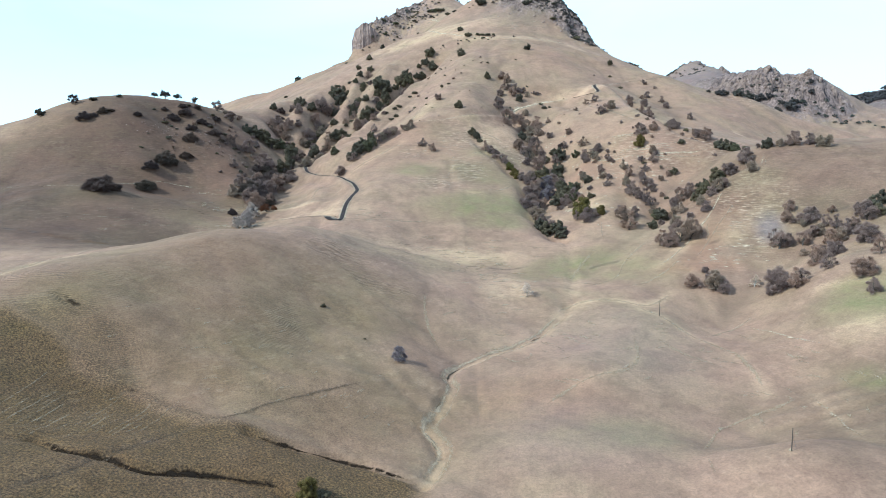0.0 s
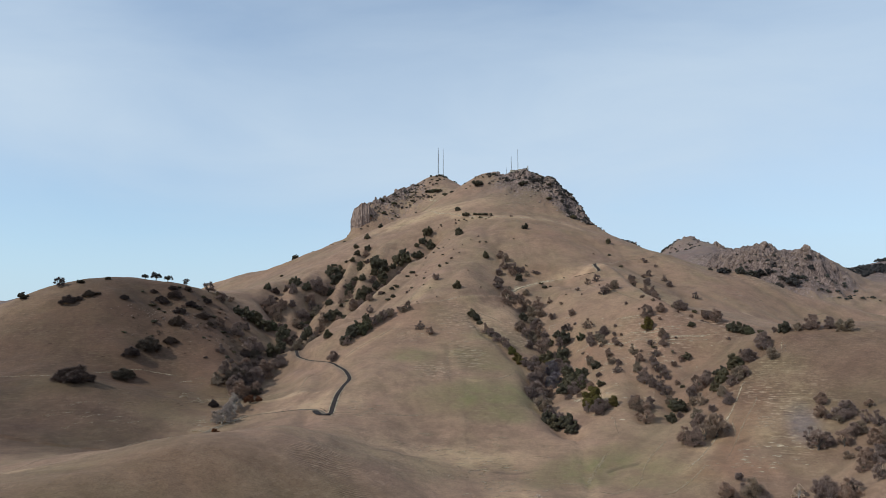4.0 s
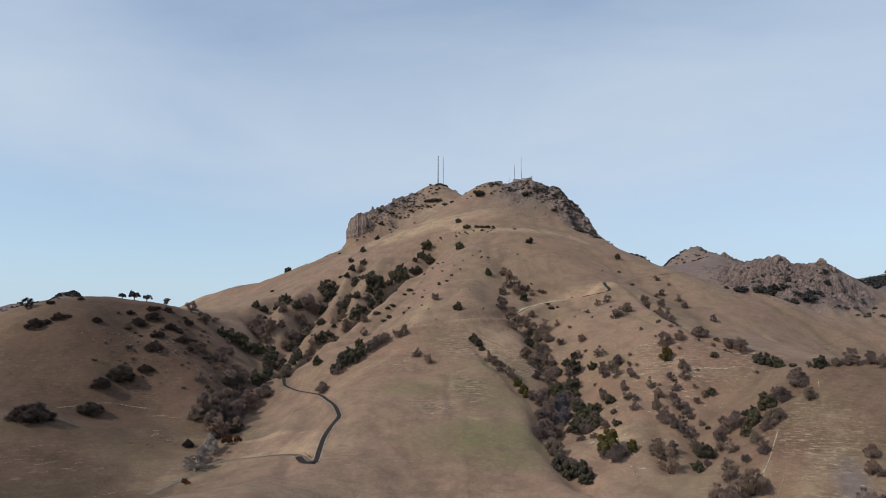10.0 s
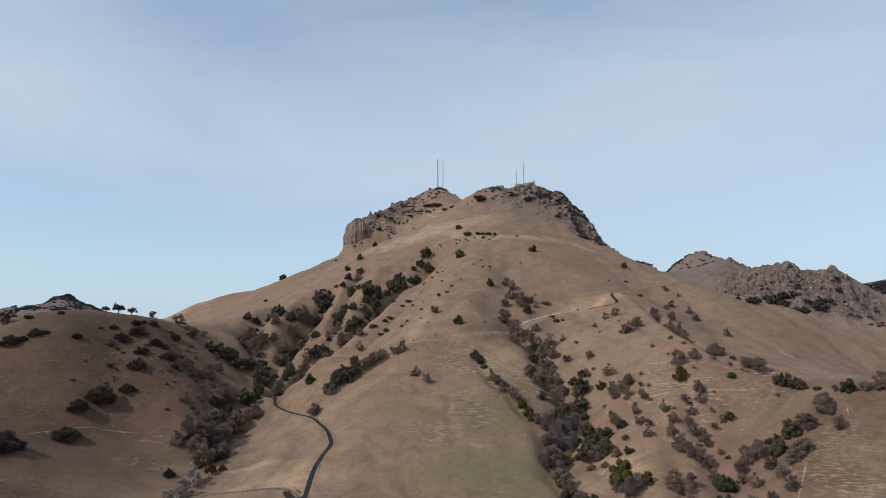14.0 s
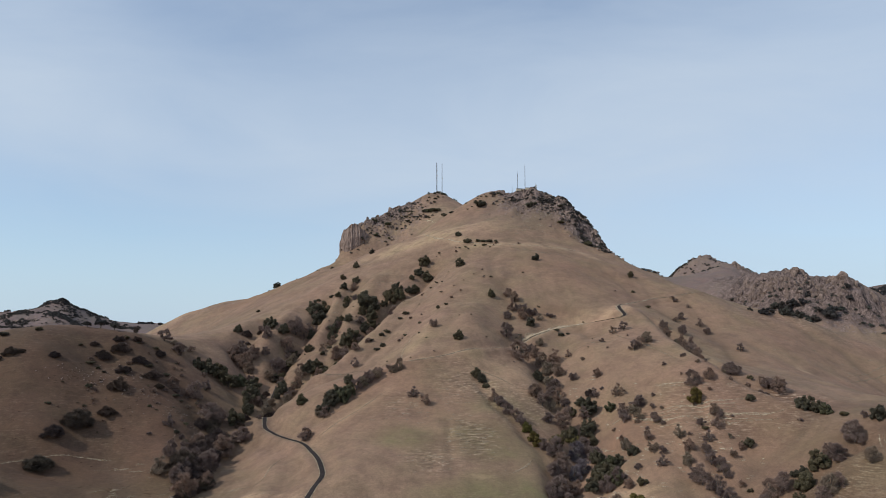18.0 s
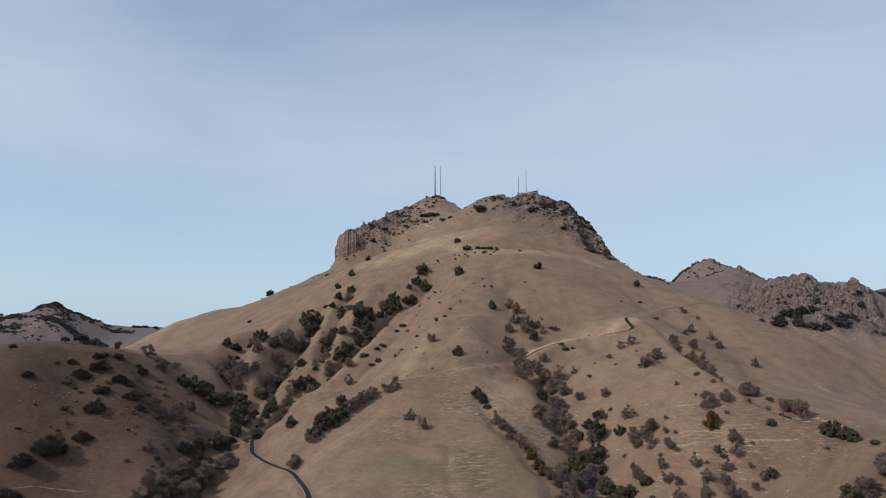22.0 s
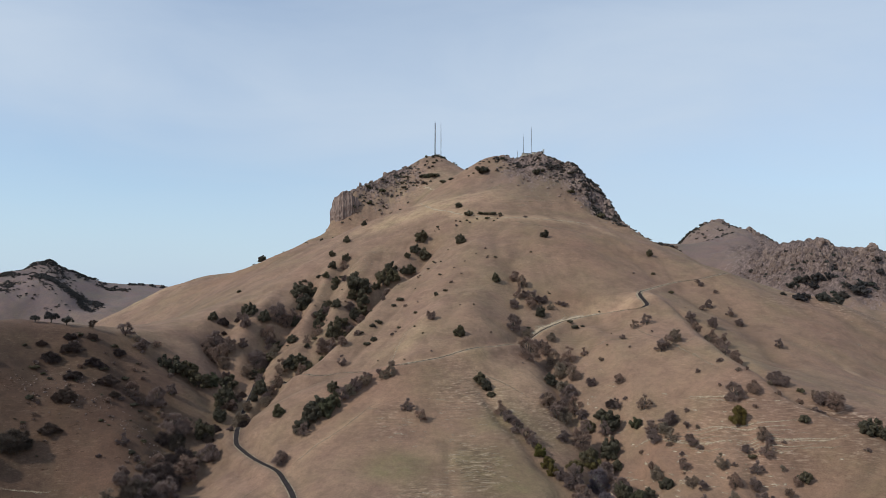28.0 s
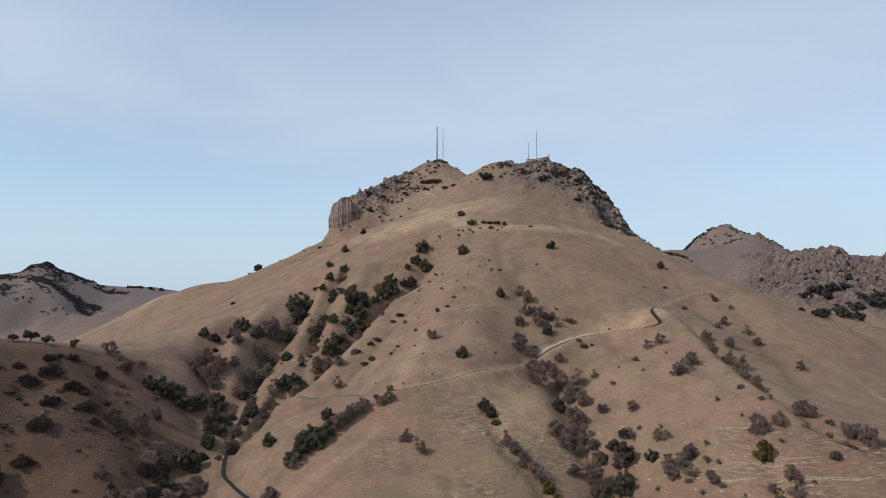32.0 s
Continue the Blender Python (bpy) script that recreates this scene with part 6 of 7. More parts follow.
# ---- trees and shrubs: (east, north, crown width, kind), stand by stand ----
STANDS = {
    "left hill": [(-246, 507, 22.4, "D"), (-237, 559, 18.2, "D"), (-241, 579, 13.7, "D"), (-236, 598, 20.2, "D"), (-225, 615, 12.2, "D"), (-312, 618, 13.0, "D"), (-306, 623, 7.0, "D"), (-302, 631, 10.1, "D"), (-296, 634, 6.1, "D"), (-276, 640, 7.7, "D"), (-266, 677, 7.1, "D"), (-255, 668, 11.4, "D"), (-273, 670, 4.2, "E"), (-253, 689, 9.6, "D"), (-247, 680, 14.2, "D"), (-242, 696, 7.5, "D"), (-230, 674, 11.4, "D"), (-223, 674, 7.0, "D"), (-225, 698, 9.6, "D"), (-234, 656, 11.0, "D"), (-228, 636, 14.5, "D"), (-215, 663, 13.0, "D"), (-207, 655, 6.9, "D"), (-211, 678, 5.1, "E")],
    "left hill far side": [(-202, 668, 11.0, "B"), (-232, 725, 13.3, "B"), (-223, 723, 6.6, "B"), (-216, 716, 11.9, "B"), (-211, 731, 7.7, "B"), (-285, 702, 6.4, "U"), (-277, 708, 9.6, "U"), (-264, 704, 8.2, "U"), (-249, 711, 7.0, "V"), (-336, 646, 10.0, "V"), (-322, 655, 7.0, "S"), (-304, 668, 6.0, "S"), (-357, 630, 8.6, "E")],
    "west gully lower": [(-201, 720, 9.7, "E"), (-193, 722, 14.1, "E"), (-186, 725, 14.1, "E"), (-178, 725, 16.2, "E"), (-171, 732, 10.9, "E"), (-187, 671, 13.0, "B"), (-185, 691, 8.2, "B"), (-185, 619, 8.3, "B"), (-186, 655, 4.9, "B"), (-180, 665, 5.9, "B"), (-168, 651, 17.3, "B"), (-165, 659, 11.7, "B"), (-187, 788, 15.3, "B"), (-177, 771, 14.9, "B"), (-190, 779, 11.7, "B"), (-171, 775, 11.5, "B"), (-165, 749, 14.4, "E"), (-155, 713, 15.8, "E"), (-152, 660, 12.6, "E"), (-153, 694, 10.2, "E"), (-156, 602, 22.1, "D"), (-155, 627, 20.3, "D"), (-162, 583, 18.9, "D"), (-153, 574, 21.9, "D")],
    "west gully lower far side": [(-150, 620, 16.4, "B"), (-141, 635, 12.1, "B"), (-149, 553, 14.6, "B"), (-157, 568, 12.6, "B"), (-148, 584, 17.1, "B"), (-134, 526, 9.2, "R"), (-130, 530, 6.1, "R"), (-141, 486, 12.7, "W"), (-142, 501, 12.4, "W"), (-142, 515, 12.8, "W"), (-145, 488, 8.6, "W"), (-138, 464, 5.4, "R")],
    "west gully upper": [(-196, 810, 8.5, "E"), (-190, 810, 4.9, "B"), (-207, 924, 5.6, "E"), (-222, 1074, 9.6, "E"), (-234, 1080, 5.0, "S"), (-167, 816, 12.2, "E"), (-166, 799, 10.7, "B"), (-162, 780, 8.1, "B"), (-154, 814, 10.9, "E"), (-144, 823, 15.9, "B"), (-137, 825, 13.4, "B"), (-133, 835, 9.9, "B"), (-148, 804, 14.3, "B"), (-145, 800, 11.8, "B"), (-137, 781, 10.4, "B"), (-126, 796, 8.2, "E"), (-150, 777, 15.0, "B"), (-153, 764, 11.3, "B"), (-147, 787, 14.0, "B"), (-119, 758, 12.2, "E"), (-111, 759, 12.2, "E"), (-126, 754, 12.2, "B"), (-127, 741, 7.6, "B"), (-137, 737, 10.8, "E"), (-138, 725, 6.4, "E")],
    "west gully upper far side": [(-129, 737, 5.4, "E"), (-135, 871, 15.5, "E"), (-127, 879, 14.4, "E"), (-126, 850, 13.8, "E"), (-135, 891, 5.3, "E"), (-121, 892, 5.3, "E"), (-113, 884, 6.6, "E"), (-109, 900, 8.0, "E"), (-115, 937, 7.0, "E"), (-98, 915, 8.2, "E"), (-106, 975, 7.3, "E"), (-103, 873, 6.5, "E")],
    "west face": [(-77, 848, 21.2, "E"), (-82, 840, 8.6, "E"), (-73, 839, 12.3, "E"), (-73, 827, 13.3, "E"), (-77, 822, 12.0, "E"), (-94, 824, 8.5, "E"), (-103, 844, 6.2, "E"), (-87, 803, 11.7, "E"), (-108, 828, 12.2, "E"), (-109, 819, 9.6, "E"), (-90, 790, 12.7, "E"), (-94, 775, 13.6, "B"), (-104, 792, 9.3, "B"), (-111, 783, 6.9, "B"), (-77, 743, 7.6, "B"), (-97, 772, 9.0, "B"), (-56, 858, 15.1, "E"), (-47, 860, 13.9, "E"), (-50, 871, 11.5, "E"), (-62, 853, 7.5, "E"), (-31, 876, 9.0, "E"), (-23, 925, 12.3, "E"), (-29, 911, 10.8, "E"), (-19, 907, 12.1, "E")],
    "west face far side": [(-36, 899, 6.6, "E"), (-34, 871, 7.7, "E"), (-53, 815, 6.0, "B"), (-37, 803, 5.9, "E"), (-42, 795, 4.6, "E"), (-52, 769, 5.6, "E"), (-56, 764, 5.5, "E"), (-58, 741, 5.4, "E"), (-53, 743, 5.4, "E"), (-67, 754, 5.5, "B"), (-64, 756, 4.4, "E"), (-4, 822, 3.0, "E"), (-7, 779, 5.1, "E"), (-10, 731, 6.8, "B"), (-22, 729, 2.1, "E"), (10, 703, 8.6, "E"), (16, 891, 9.9, "E"), (-92, 1024, 6.2, "E")],
    "road spur": [(-70, 652, 7.5, "E"), (-74, 720, 7.3, "B"), (-102, 647, 7.9, "E"), (-83, 624, 8.9, "E"), (-79, 630, 10.8, "E"), (-76, 636, 10.9, "E"), (-71, 632, 10.8, "E"), (-67, 638, 9.1, "E"), (-63, 642, 9.2, "B"), (-59, 646, 8.3, "B"), (-55, 649, 8.3, "B"), (-50, 654, 7.5, "B"), (-49, 658, 6.6, "B"), (-81, 619, 7.1, "B"), (-86, 621, 6.2, "B"), (-34, 656, 6.5, "B"), (-38, 656, 6.5, "B"), (-34, 664, 5.7, "B"), (-42, 662, 4.7, "B"), (-22, 626, 8.0, "B"), (-14, 617, 7.8, "B"), (-90, 599, 9.4, "B")],
    "upper face": [(43, 797, 7.6, "E"), (59, 807, 9.4, "B"), (64, 796, 9.3, "B"), (60, 780, 9.1, "B"), (66, 782, 6.8, "B"), (71, 777, 10.2, "B"), (78, 776, 9.1, "B"), (68, 769, 9.0, "B"), (55, 768, 7.8, "B"), (75, 761, 7.8, "E"), (84, 769, 6.7, "B"), (91, 776, 5.7, "B"), (96, 775, 5.7, "B"), (51, 736, 11.7, "B"), (63, 742, 3.2, "E"), (58, 700, 15.1, "B"), (61, 734, 7.4, "B"), (68, 723, 8.4, "B"), (78, 729, 7.4, "B"), (96, 752, 4.4, "E"), (99, 748, 5.5, "E"), (105, 749, 3.3, "E"), (137, 720, 6.9, "B"), (146, 722, 8.5, "B")],
    "upper face far side": [(124, 705, 5.1, "B"), (141, 672, 8.9, "B"), (146, 674, 7.9, "B"), (153, 681, 9.0, "B"), (187, 842, 3.8, "E"), (191, 806, 4.9, "E"), (194, 877, 6.6, "E"), (94, 873, 7.8, "E"), (16, 975, 6.6, "E"), (45, 835, 3.1, "E")],
    "centre gully upper": [(72, 716, 9.3, "B"), (76, 705, 11.2, "B"), (86, 705, 12.2, "B"), (79, 693, 12.0, "B"), (85, 681, 10.8, "B"), (77, 676, 9.7, "B"), (80, 666, 11.5, "B"), (81, 654, 11.3, "B"), (77, 660, 10.4, "B"), (94, 668, 6.7, "B"), (98, 708, 6.2, "B"), (106, 690, 4.5, "B"), (110, 659, 6.7, "B"), (110, 644, 3.7, "B"), (64, 651, 10.2, "B"), (68, 645, 10.2, "B"), (73, 646, 9.2, "B"), (84, 647, 7.4, "B"), (94, 640, 7.4, "E"), (98, 632, 11.8, "E"), (87, 638, 7.3, "E"), (104, 642, 6.5, "B"), (95, 630, 9.0, "B"), (118, 630, 10.0, "B")],
    "centre gully upper far side": [(22, 663, 7.6, "E"), (26, 658, 7.5, "E"), (29, 652, 5.6, "E"), (33, 632, 9.0, "B"), (37, 623, 8.8, "B"), (41, 614, 8.7, "B"), (45, 608, 8.6, "B"), (48, 604, 7.7, "B"), (52, 599, 7.6, "G"), (55, 593, 7.5, "G"), (57, 587, 6.6, "G")],
    "centre gully lower": [(68, 617, 7.9, "B"), (78, 619, 12.4, "B"), (70, 594, 9.3, "O"), (82, 608, 10.4, "O"), (95, 618, 11.5, "E"), (95, 606, 7.0, "E"), (60, 583, 7.4, "B"), (64, 578, 7.4, "B"), (63, 562, 11.9, "B"), (69, 573, 10.6, "B"), (63, 547, 13.1, "B"), (58, 537, 9.1, "B"), (72, 555, 11.0, "B"), (81, 589, 11.8, "P"), (82, 572, 10.6, "P"), (76, 567, 8.9, "P"), (62, 516, 10.9, "B"), (67, 514, 9.4, "B"), (65, 525, 9.6, "B"), (65, 499, 9.1, "E"), (68, 492, 10.4, "E"), (75, 490, 9.7, "E"), (77, 484, 9.5, "E"), (78, 481, 6.1, "E")],
    "centre gully lower far side": [(91, 576, 9.9, "E"), (96, 570, 12.2, "E"), (102, 571, 9.8, "E"), (92, 560, 13.6, "E"), (98, 554, 10.3, "E"), (83, 552, 8.6, "E"), (84, 531, 6.0, "B"), (92, 532, 5.3, "B"), (101, 542, 7.0, "B"), (108, 538, 6.2, "E"), (110, 554, 5.6, "B")],
    "east face": [(111, 624, 8.1, "E"), (116, 611, 7.9, "B"), (123, 611, 7.1, "B"), (127, 612, 8.9, "B"), (122, 607, 7.0, "B"), (134, 606, 4.4, "B"), (161, 605, 9.8, "B"), (172, 606, 8.1, "B"), (157, 591, 9.5, "G"), (164, 577, 6.8, "B"), (166, 574, 5.9, "B"), (110, 582, 7.5, "B"), (112, 572, 7.4, "E"), (110, 589, 5.9, "B"), (109, 606, 3.5, "B"), (115, 604, 7.8, "B"), (124, 601, 7.0, "B"), (132, 593, 6.9, "B"), (135, 588, 4.3, "B"), (123, 577, 6.7, "B"), (122, 563, 6.5, "B"), (126, 558, 5.6, "B"), (122, 546, 7.1, "B"), (95, 502, 13.5, "G")],
    "east face far side": [(91, 498, 7.0, "B"), (96, 491, 10.4, "B"), (102, 494, 6.3, "B"), (107, 497, 6.4, "G")],
    "east slope": [(139, 569, 7.4, "B"), (140, 555, 7.2, "B"), (135, 544, 7.1, "B"), (137, 527, 10.7, "B"), (135, 532, 7.7, "B"), (139, 522, 5.3, "B"), (155, 575, 5.9, "B"), (156, 572, 4.2, "E"), (162, 569, 7.5, "B"), (155, 564, 7.4, "B"), (150, 555, 6.5, "B"), (148, 543, 7.9, "B"), (152, 541, 8.7, "B"), (152, 533, 7.0, "B"), (144, 521, 9.9, "B"), (147, 516, 8.3, "B"), (146, 507, 6.7, "B"), (120, 498, 7.2, "B"), (120, 493, 8.5, "B"), (125, 493, 9.2, "B"), (131, 499, 7.2, "B"), (122, 478, 12.4, "B"), (126, 510, 5.9, "B"), (137, 486, 2.8, "E")],
    "east slope far side": [(175, 557, 6.6, "E"), (171, 556, 5.8, "B"), (163, 549, 6.1, "B"), (158, 517, 3.8, "E"), (157, 524, 4.6, "B"), (189, 583, 6.1, "E")],
    "shoulder": [(220, 825, 5.6, "B"), (222, 821, 5.0, "B"), (230, 809, 4.3, "B"), (208, 781, 5.9, "B"), (215, 786, 6.6, "B"), (198, 733, 8.8, "B"), (178, 710, 6.9, "B"), (192, 717, 7.5, "B"), (195, 704, 9.5, "B"), (227, 773, 7.1, "B"), (227, 756, 7.5, "B"), (193, 623, 9.3, "B"), (196, 620, 7.4, "B"), (201, 612, 4.6, "E"), (207, 606, 6.4, "B"), (209, 602, 9.1, "B"), (213, 598, 10.0, "B"), (217, 600, 6.4, "B"), (240, 719, 7.2, "B"), (215, 572, 8.7, "E"), (220, 573, 7.9, "E"), (222, 567, 7.8, "E"), (224, 562, 6.9, "E"), (224, 543, 5.0, "E")],
    "shoulder far side": [(227, 529, 4.9, "B"), (231, 522, 8.9, "E"), (238, 518, 6.5, "B"), (248, 517, 10.6, "B"), (244, 517, 6.5, "B"), (258, 514, 8.2, "B"), (263, 505, 10.5, "B"), (263, 513, 5.7, "B")],
    "right gully": [(214, 516, 11.0, "B"), (207, 491, 8.2, "B"), (201, 509, 10.0, "B"), (199, 513, 7.8, "B"), (191, 510, 9.2, "E"), (188, 509, 4.6, "E"), (194, 510, 6.2, "E"), (182, 509, 6.8, "E"), (179, 512, 5.3, "E"), (180, 503, 10.5, "E"), (169, 487, 6.5, "E"), (171, 508, 9.0, "B"), (165, 508, 9.0, "B"), (187, 484, 7.3, "B"), (182, 483, 8.7, "B"), (177, 480, 7.2, "B"), (168, 475, 6.3, "B"), (159, 504, 8.2, "B"), (158, 499, 6.6, "B"), (157, 480, 8.5, "B"), (167, 461, 6.8, "B"), (157, 462, 6.1, "B"), (149, 498, 9.5, "E"), (147, 501, 7.3, "E")],
    "right gully far side": [(139, 482, 7.0, "E"), (146, 486, 5.7, "B"), (147, 459, 8.1, "B"), (144, 447, 7.2, "B"), (141, 446, 5.8, "B"), (147, 430, 12.6, "B"), (141, 430, 11.3, "B"), (133, 424, 11.1, "B"), (152, 434, 9.6, "B"), (130, 429, 9.3, "B")],
    "right spur": [(186, 398, 10.5, "B"), (186, 405, 8.5, "B"), (191, 399, 7.8, "B"), (208, 435, 7.7, "B"), (202, 424, 7.5, "B"), (204, 420, 5.2, "B"), (209, 417, 8.9, "B"), (214, 419, 9.0, "B"), (206, 415, 5.9, "B"), (205, 399, 7.9, "B"), (209, 400, 7.2, "B"), (216, 408, 7.4, "B"), (197, 394, 9.1, "B"), (194, 385, 5.5, "B"), (200, 387, 4.2, "B"), (209, 387, 8.4, "B"), (213, 387, 8.5, "B"), (219, 401, 7.3, "B"), (220, 391, 9.3, "B"), (225, 395, 6.5, "B"), (225, 419, 6.0, "B"), (237, 408, 9.8, "B"), (235, 400, 11.1, "B"), (243, 408, 9.1, "E")],
    "right spur far side": [(243, 401, 7.5, "E"), (252, 415, 7.7, "E"), (215, 366, 11.5, "B"), (219, 366, 8.2, "B"), (204, 334, 8.8, "B"), (194, 369, 8.0, "B"), (197, 365, 8.0, "B"), (200, 363, 6.6, "B"), (183, 340, 8.0, "B"), (189, 365, 6.6, "B"), (186, 318, 11.8, "B"), (191, 317, 5.9, "B"), (183, 303, 6.8, "B")],
    "right foot": [(161, 345, 12.3, "B"), (165, 346, 11.1, "B"), (168, 340, 9.1, "B"), (158, 345, 6.1, "B"), (172, 342, 7.4, "B"), (159, 365, 6.4, "W"), (139, 365, 10.7, "B"), (142, 362, 6.9, "B"), (138, 371, 6.4, "B"), (139, 382, 5.9, "B"), (129, 370, 8.8, "B")],
    # dark shrub at (-31, 169) stands in for the laurel's shadow
    "meadow": [(-18, 262, 5.6, "P"), (-53, 297, 2.9, "S"), (41, 362, 7.7, "T"), (-35, 168, 5.4, "G"), (-31, 169, 3.9, "S"), (-33, 277, 1.1, "S")],
    "east summit": [(47, 1063, 16.0, "S"), (16, 977, 7.8, "S"), (26, 950, 10.1, "S"), (38, 949, 6.3, "S"), (44, 947, 6.3, "S"), (51, 946, 6.9, "S"), (58, 942, 6.3, "S"), (44, 935, 4.9, "S"), (-30, 1168, 8.1, "S"), (-24, 1165, 11.3, "S"), (-16, 1164, 11.3, "S"), (-10, 1164, 8.1, "S"), (-1, 1109, 9.1, "S"), (9, 1099, 6.0, "S"), (110, 1029, 12.7, "S"), (143, 1002, 8.2, "S"), (146, 1024, 7.0, "S"), (172, 982, 9.4, "S"), (-117, 1131, 10.9, "S"), (-98, 1140, 7.9, "S"), (-131, 1129, 7.8, "S"), (-83, 1156, 9.6, "S"), (-104, 1163, 11.3, "S"), (-54, 1163, 7.2, "S")],
    "east summit far side": [(-57, 1169, 6.5, "S"), (-105, 971, 7.8, "S")],
    "crags": [(456, 1140, 15.4, "K"), (467, 1138, 17.2, "K"), (475, 1131, 18.8, "K"), (483, 1124, 18.8, "K"), (492, 1119, 15.4, "K"), (508, 1132, 13.9, "K"), (477, 1121, 15.3, "K"), (314, 826, 9.3, "K"), (514, 1078, 25.0, "K"), (550, 1100, 10.4, "K"), (549, 1107, 10.4, "K"), (566, 1166, 9.2, "K"), (482, 1154, 8.8, "K"), (485, 1212, 5.5, "K"), (297, 829, 5.8, "K"), (308, 819, 12.7, "K"), (328, 820, 14.0, "K"), (341, 823, 13.0, "K"), (489, 1078, 14.9, "K"), (498, 1089, 11.7, "K"), (443, 1232, 9.2, "K")],
    "centre gully edge": [(67, 582, 10.7, "B"), (67, 564, 10.4, "B"), (62, 548, 10.1, "D"), (66, 527, 9.7, "E"), (67, 508, 9.3, "B"), (72, 497, 9.1, "B"), (78, 485, 8.9, "D"), (80, 609, 11.3, "E"), (87, 600, 11.2, "B"), (91, 579, 10.7, "B"), (98, 572, 10.6, "D"), (89, 561, 10.4, "E"), (98, 552, 10.2, "B"), (91, 552, 10.2, "B"), (102, 645, 8.4, "D"), (97, 634, 8.2, "E"), (85, 639, 8.2, "B"), (83, 697, 9.1, "B"), (75, 664, 8.6, "D"), (70, 681, 8.8, "E"), (63, 653, 8.4, "B")],
}


for stand, trees in STANDS.items():
    for x, y, wide, kind in trees:
        plant(x, y, wide, kind, "trees of the " + stand.replace(" far side", "").replace(" edge", ""))


def scatter(count, cx, cy, rx, ry, turn, wide, kinds, group, seed, rocky=0.0):
    """Shrubs strewn over an oval of ground."""
    rng, made = random.Random(seed), 0
    c, s = math.cos(radians(turn)), math.sin(radians(turn))
    while made < count:
        u, v = rng.uniform(-1, 1), rng.uniform(-1, 1)
        if u * u + v * v > 1:
            continue
        x, y = cx + c * u * rx - s * v * ry, cy + s * u * rx + c * v * ry
        if float(rockiness(np.float64(x), np.float64(y))) < rocky:
            continue
        made += 1
        plant(x, y, wide * rng.uniform(0.6, 1.5), rng.choice(kinds), group)


scatter(70, -75, 1168, 80, 45, 25, 3.6, "SSs", "shrubs of the west summit", 11)
scatter(10, 60, 1070, 40, 14, 0, 3.6, "S", "shrubs of the saddle", 13)
scatter(12, -8, 1222, 26, 12, 0, 3.6, "S", "shrubs of the west summit", 23)
scatter(16, 40, 935, 60, 8, -5, 2.8, "Ss", "shrubs along the summit trail", 14)
scatter(40, -60, 800, 90, 70, 30, 2.4, "Ss", "shrubs of the west face", 15)
scatter(30, -235, 650, 70, 45, 60, 2.6, "Ss", "shrubs of the left hill", 16)
scatter(26, 170, 590, 50, 60, 0, 3.0, "s", "shrubs of the east slope", 17)
scatter(12, -190, 1080, 60, 14, -10, 3.0, "S", "shrubs of the north west spur", 18)
scatter(44, -205, 655, 55, 60, 30, 4.2, "sSs", "shrubs of the left hill", 32)
scatter(30, -158, 590, 16, 70, 5, 8.5, "DB", "trees of the west gully lower", 33)
scatter(16, -150, 700, 14, 50, 10, 7.5, "DBE", "trees of the west gully lower", 34)
def line_ravine(name, count, spread, wide, kinds, group, seed):
    """Trees that follow the floor of a ravine."""
    rng, floor_line = random.Random(seed), rounded(RAVINES[name][0], 3)
    for _ in range(count):
        q = floor_line[rng.randrange(len(floor_line))]
        plant(q[0] + rng.gauss(0, spread), q[1] + rng.gauss(0, spread), wide * rng.uniform(0.7, 1.3), rng.choice(kinds), group)


line_ravine("west ravine", 22, 3.5, 7.0, "BBE", "trees of the west face", 51)
line_ravine("west side ravine", 16, 3.5, 7.4, "BBBE", "trees of the west gully upper", 52)
line_ravine("far ravine", 12, 4.0, 7.4, "BBD", "trees of the west gully upper", 53)
line_ravine("shoulder ravine", 12, 3.0, 6.6, "B", "trees of the shoulder", 55)
line_ravine("upper rib hollow", 12, 3.0, 6.8, "BE", "trees of the west face", 54)
scatter(40, 20, 780, 190, 110, 0, 1.7, "Sss", "small shrubs of the great face", 35)
scatter(44, 240, 1004, 30, 11, -18, 4.4, "sKK", "brush behind the shoulder", 22)


def far_brush(name, label, ovals, seed):
    """Distant brush as one mass of leaf clumps."""
    rng = random.Random(seed)
    verts, faces = [], []
    for cx, cy, rx, ry, turn, count, size in ovals:
        c, s = math.cos(radians(turn)), math.sin(radians(turn))
        for _ in range(count):
            u, v = rng.gauss(0, 0.45), rng.gauss(0, 0.45)
            x, y = cx + c * u * rx - s * v * ry, cy + s * u * rx + c * v * ry
            r = size * rng.uniform(0.5, 1.3)
            z = ground_z(x, y) + 0.2 * r
            for _ in range(44):
                d = Vector((rng.gauss(0, 1), rng.gauss(0, 1), abs(rng.gauss(0, 1)))).normalized()
                p = Vector((x, y, z)) + Vector((d.x * r, d.y * r, d.z * r * 0.8)) * rng.uniform(0.6, 1.1)
                n = (d + Vector((rng.uniform(-1, 1), rng.uniform(-1, 1), rng.uniform(-1, 1))) * 0.8).normalized()
                a = n.orthogonal().normalized() * r * 0.3
                b = n.cross(a)
                k = len(verts)
                verts += [p - a, p - b, p + a, p + b]
                faces.append((k, k + 1, k + 2, k + 3))
    me = bpy.data.meshes.new(name)
    me.from_pydata(verts, [], faces)
    me.materials.append(M_BRUSH)
    return tagged(new(name, me), label, "brush", kind="stuff")


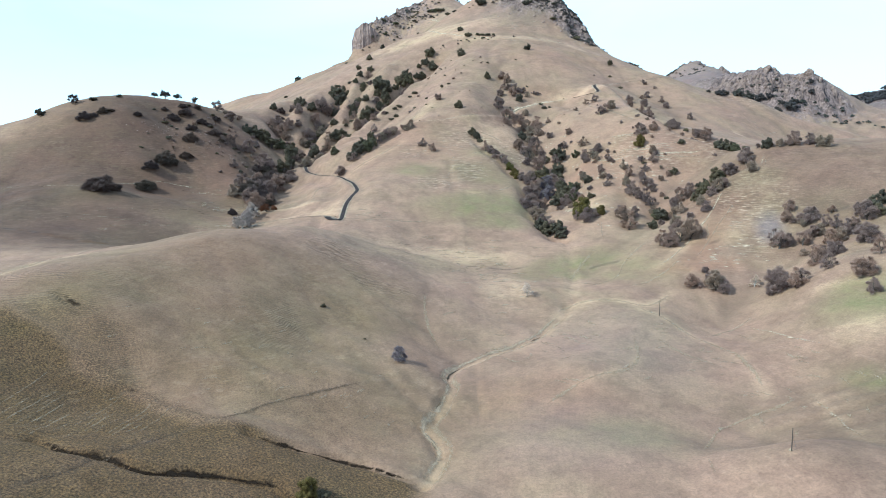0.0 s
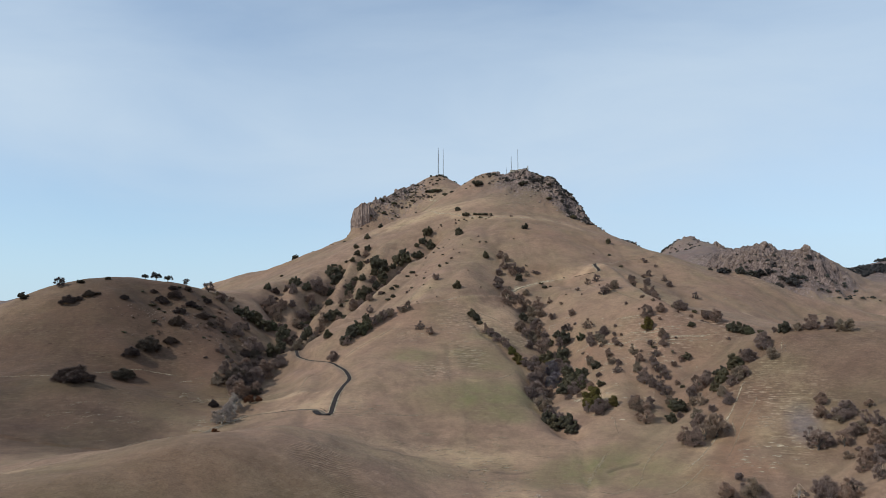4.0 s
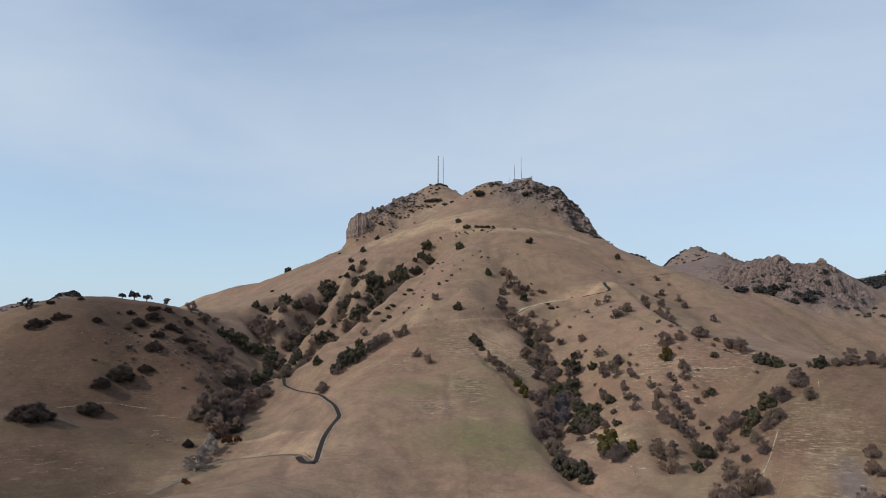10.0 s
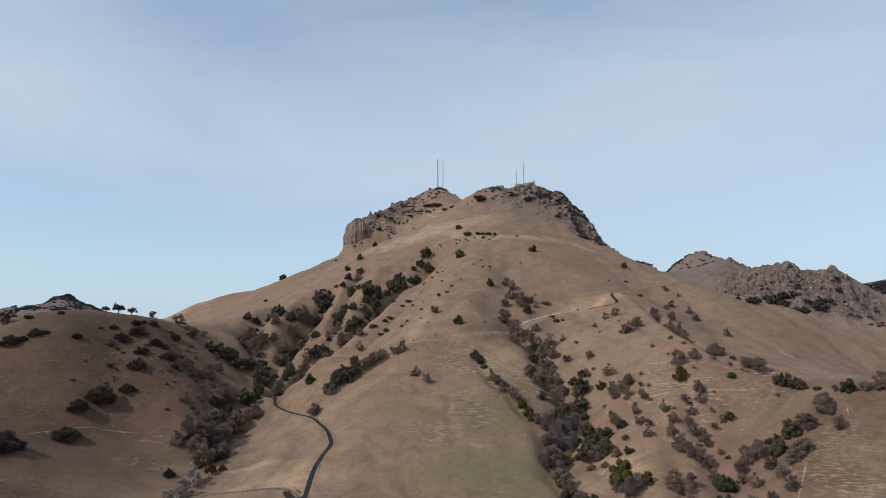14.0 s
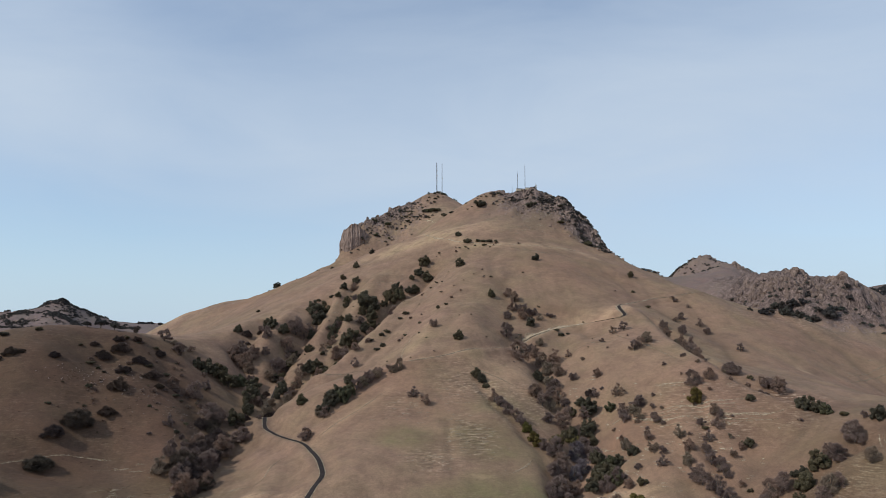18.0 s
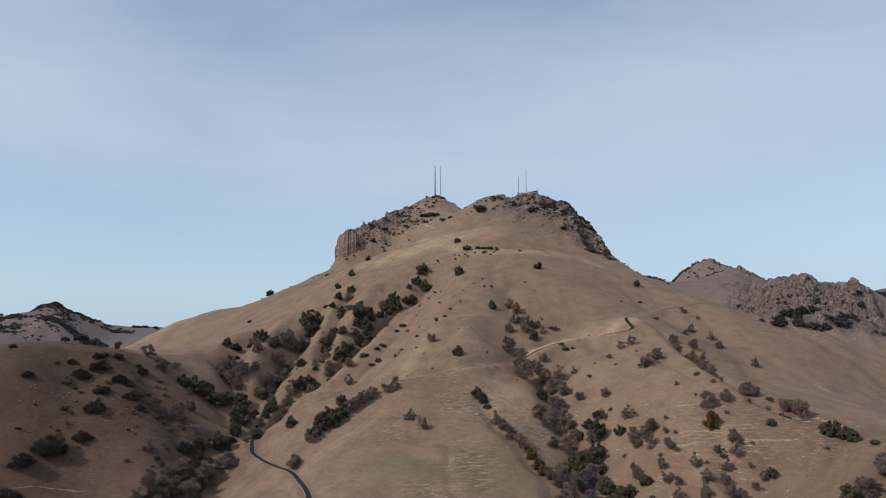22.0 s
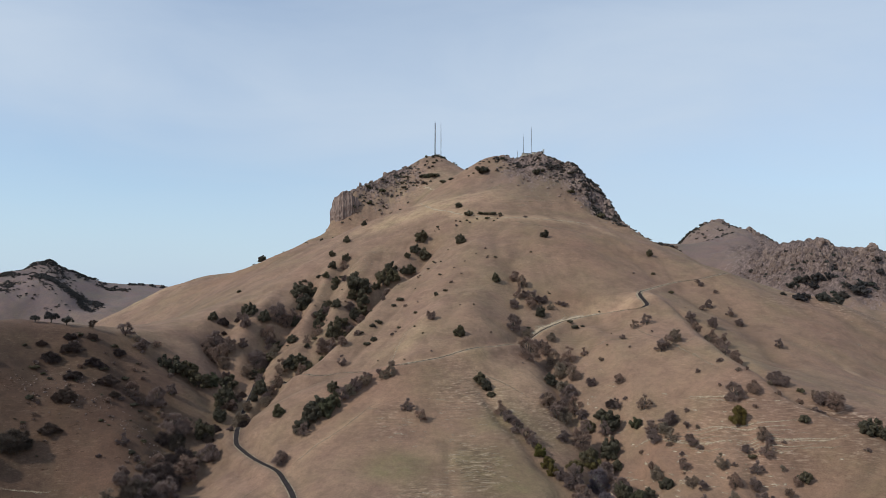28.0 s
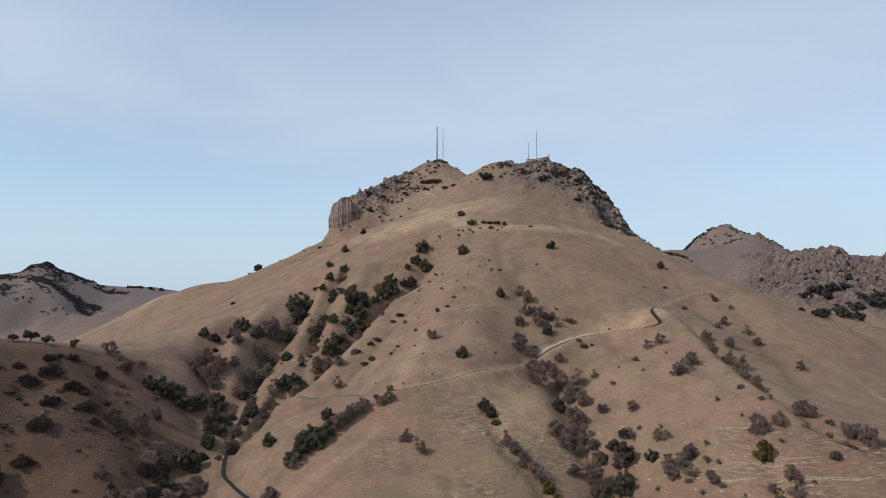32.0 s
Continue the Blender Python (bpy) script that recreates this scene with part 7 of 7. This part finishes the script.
far_brush("east_summit_brush", "dark low brush among rocks of the east summit", [(132, 1038, 85, 26, -42, 130, 2.1), (175, 1020, 60, 16, -50, 90, 2.4), (110, 1062, 45, 12, 0, 50, 1.9), (64, 1078, 20, 6, 0, 16, 1.8), (150, 1060, 24, 4, -32, 40, 2.2), (170, 1042, 26, 4, -48, 50, 2.4), (184, 1020, 22, 4, -58, 30, 2.2), (128, 1036, 16, 7, 0, 22, 2.4), (165, 1000, 20, 6, -50, 26, 2.4), (180, 978, 24, 5, -55, 30, 2.4)], 46)
far_brush("west_summit_brush", "dark low brush over the west summit slope", [(-75, 1160, 80, 34, 15, 60, 1.7), (-4, 1222, 24, 8, -20, 26, 1.9), (-60, 1185, 40, 14, 25, 26, 1.7), (-110, 1140, 40, 10, 20, 20, 1.8)], 47)
far_brush("crag_brush", "dark brush on scree below the crag wall", [(500, 1140, 75, 50, -30, 46, 2.6), (468, 1088, 30, 10, -25, 18, 3.6), (520, 1090, 20, 8, 0, 8, 4), (560, 1080, 40, 20, -20, 16, 2.5), (570, 1050, 50, 24, -20, 20, 2.6)], 41)
far_brush("peak_brush", "dark brush on the far crag peak", [(548, 1645, 40, 16, 0, 46, 3.6), (520, 1625, 30, 10, 35, 50, 3.2), (495, 1650, 34, 6, 30, 50, 3.2), (470, 1640, 24, 6, 30, 30, 3.0), (530, 1560, 60, 50, 0, 30, 2.2), (500, 1480, 50, 8, 20, 22, 2.4), (575, 1600, 20, 14, 0, 22, 3.4), (600, 1530, 20, 8, 0, 14, 3.0)], 42)
far_brush("hill_brush", "dark brush over the far rocky hill", [(-1215, 2440, 90, 22, 20, 276, 4.0), (-1165, 2475, 60, 14, 35, 138, 3.8), (-1192, 2415, 60, 16, -10, 69, 3.2), (-1285, 2410, 40, 14, 20, 34, 3.2), (-1190, 2312, 40, 10, -8, 126, 3.5), (-1150, 2312, 60, 14, -14, 252, 3.5), (-1100, 2306, 60, 14, -18, 229, 3.5), (-1062, 2300, 40, 12, -22, 138, 3.5), (-1120, 2345, 26, 12, -20, 57, 3.5), (-1072, 2345, 40, 16, -30, 103, 3.5), (-1040, 2325, 40, 14, -20, 126, 3.8)], 43)
far_brush("hill_spur_brush", "dark brush down the far hill's spur", [(-1160, 2285, 60, 8, -24, 34, 2.8), (-1285, 2282, 60, 10, 4, 172, 3.5), (-1270, 2266, 50, 8, -4, 57, 3.0), (-1330, 2330, 70, 20, 10, 103, 4.0), (-1290, 2240, 60, 10, 0, 103, 3.5), (-1172, 2240, 120, 30, 0, 25, 3.2), (-1350, 2420, 90, 20, 0, 69, 4.2), (-1085, 2330, 60, 24, -25, 138, 3.5), (-1200, 2395, 70, 12, -15, 57, 3.0), (-1240, 2345, 60, 10, 0, 46, 3.0), (-1060, 2468, 40, 10, 10, 41, 3.8), (-1020, 2480, 26, 8, 0, 25, 3.8)], 48)
far_brush("saddle_brush", "scattered dark trees on the far saddle", [(-1010, 2570, 50, 16, 0, 16, 6), (-960, 2570, 26, 12, 0, 10, 7), (-860, 2560, 20, 10, 0, 8, 7), (-1080, 2480, 60, 30, 0, 12, 5), (-800, 1500, 40, 20, 20, 20, 4)], 44)
far_brush("far_wood", "dark brush over the far rocky rise", [(1000, 1720, 120, 50, 0, 160, 7), (1060, 1760, 120, 50, 0, 120, 7), (1180, 1890, 60, 20, 0, 60, 7), (1260, 1880, 90, 30, 0, 80, 8), (1350, 1880, 90, 30, 0, 60, 8)], 45)

for proto, m in FIRST.values():
    proto.matrix_basis = m
for protos in PROTOS.values():
    for proto in protos:
        if not any(proto is p for p, _ in FIRST.values()):
            for o in (*proto.children_recursive, proto):
                bpy.data.objects.remove(o)
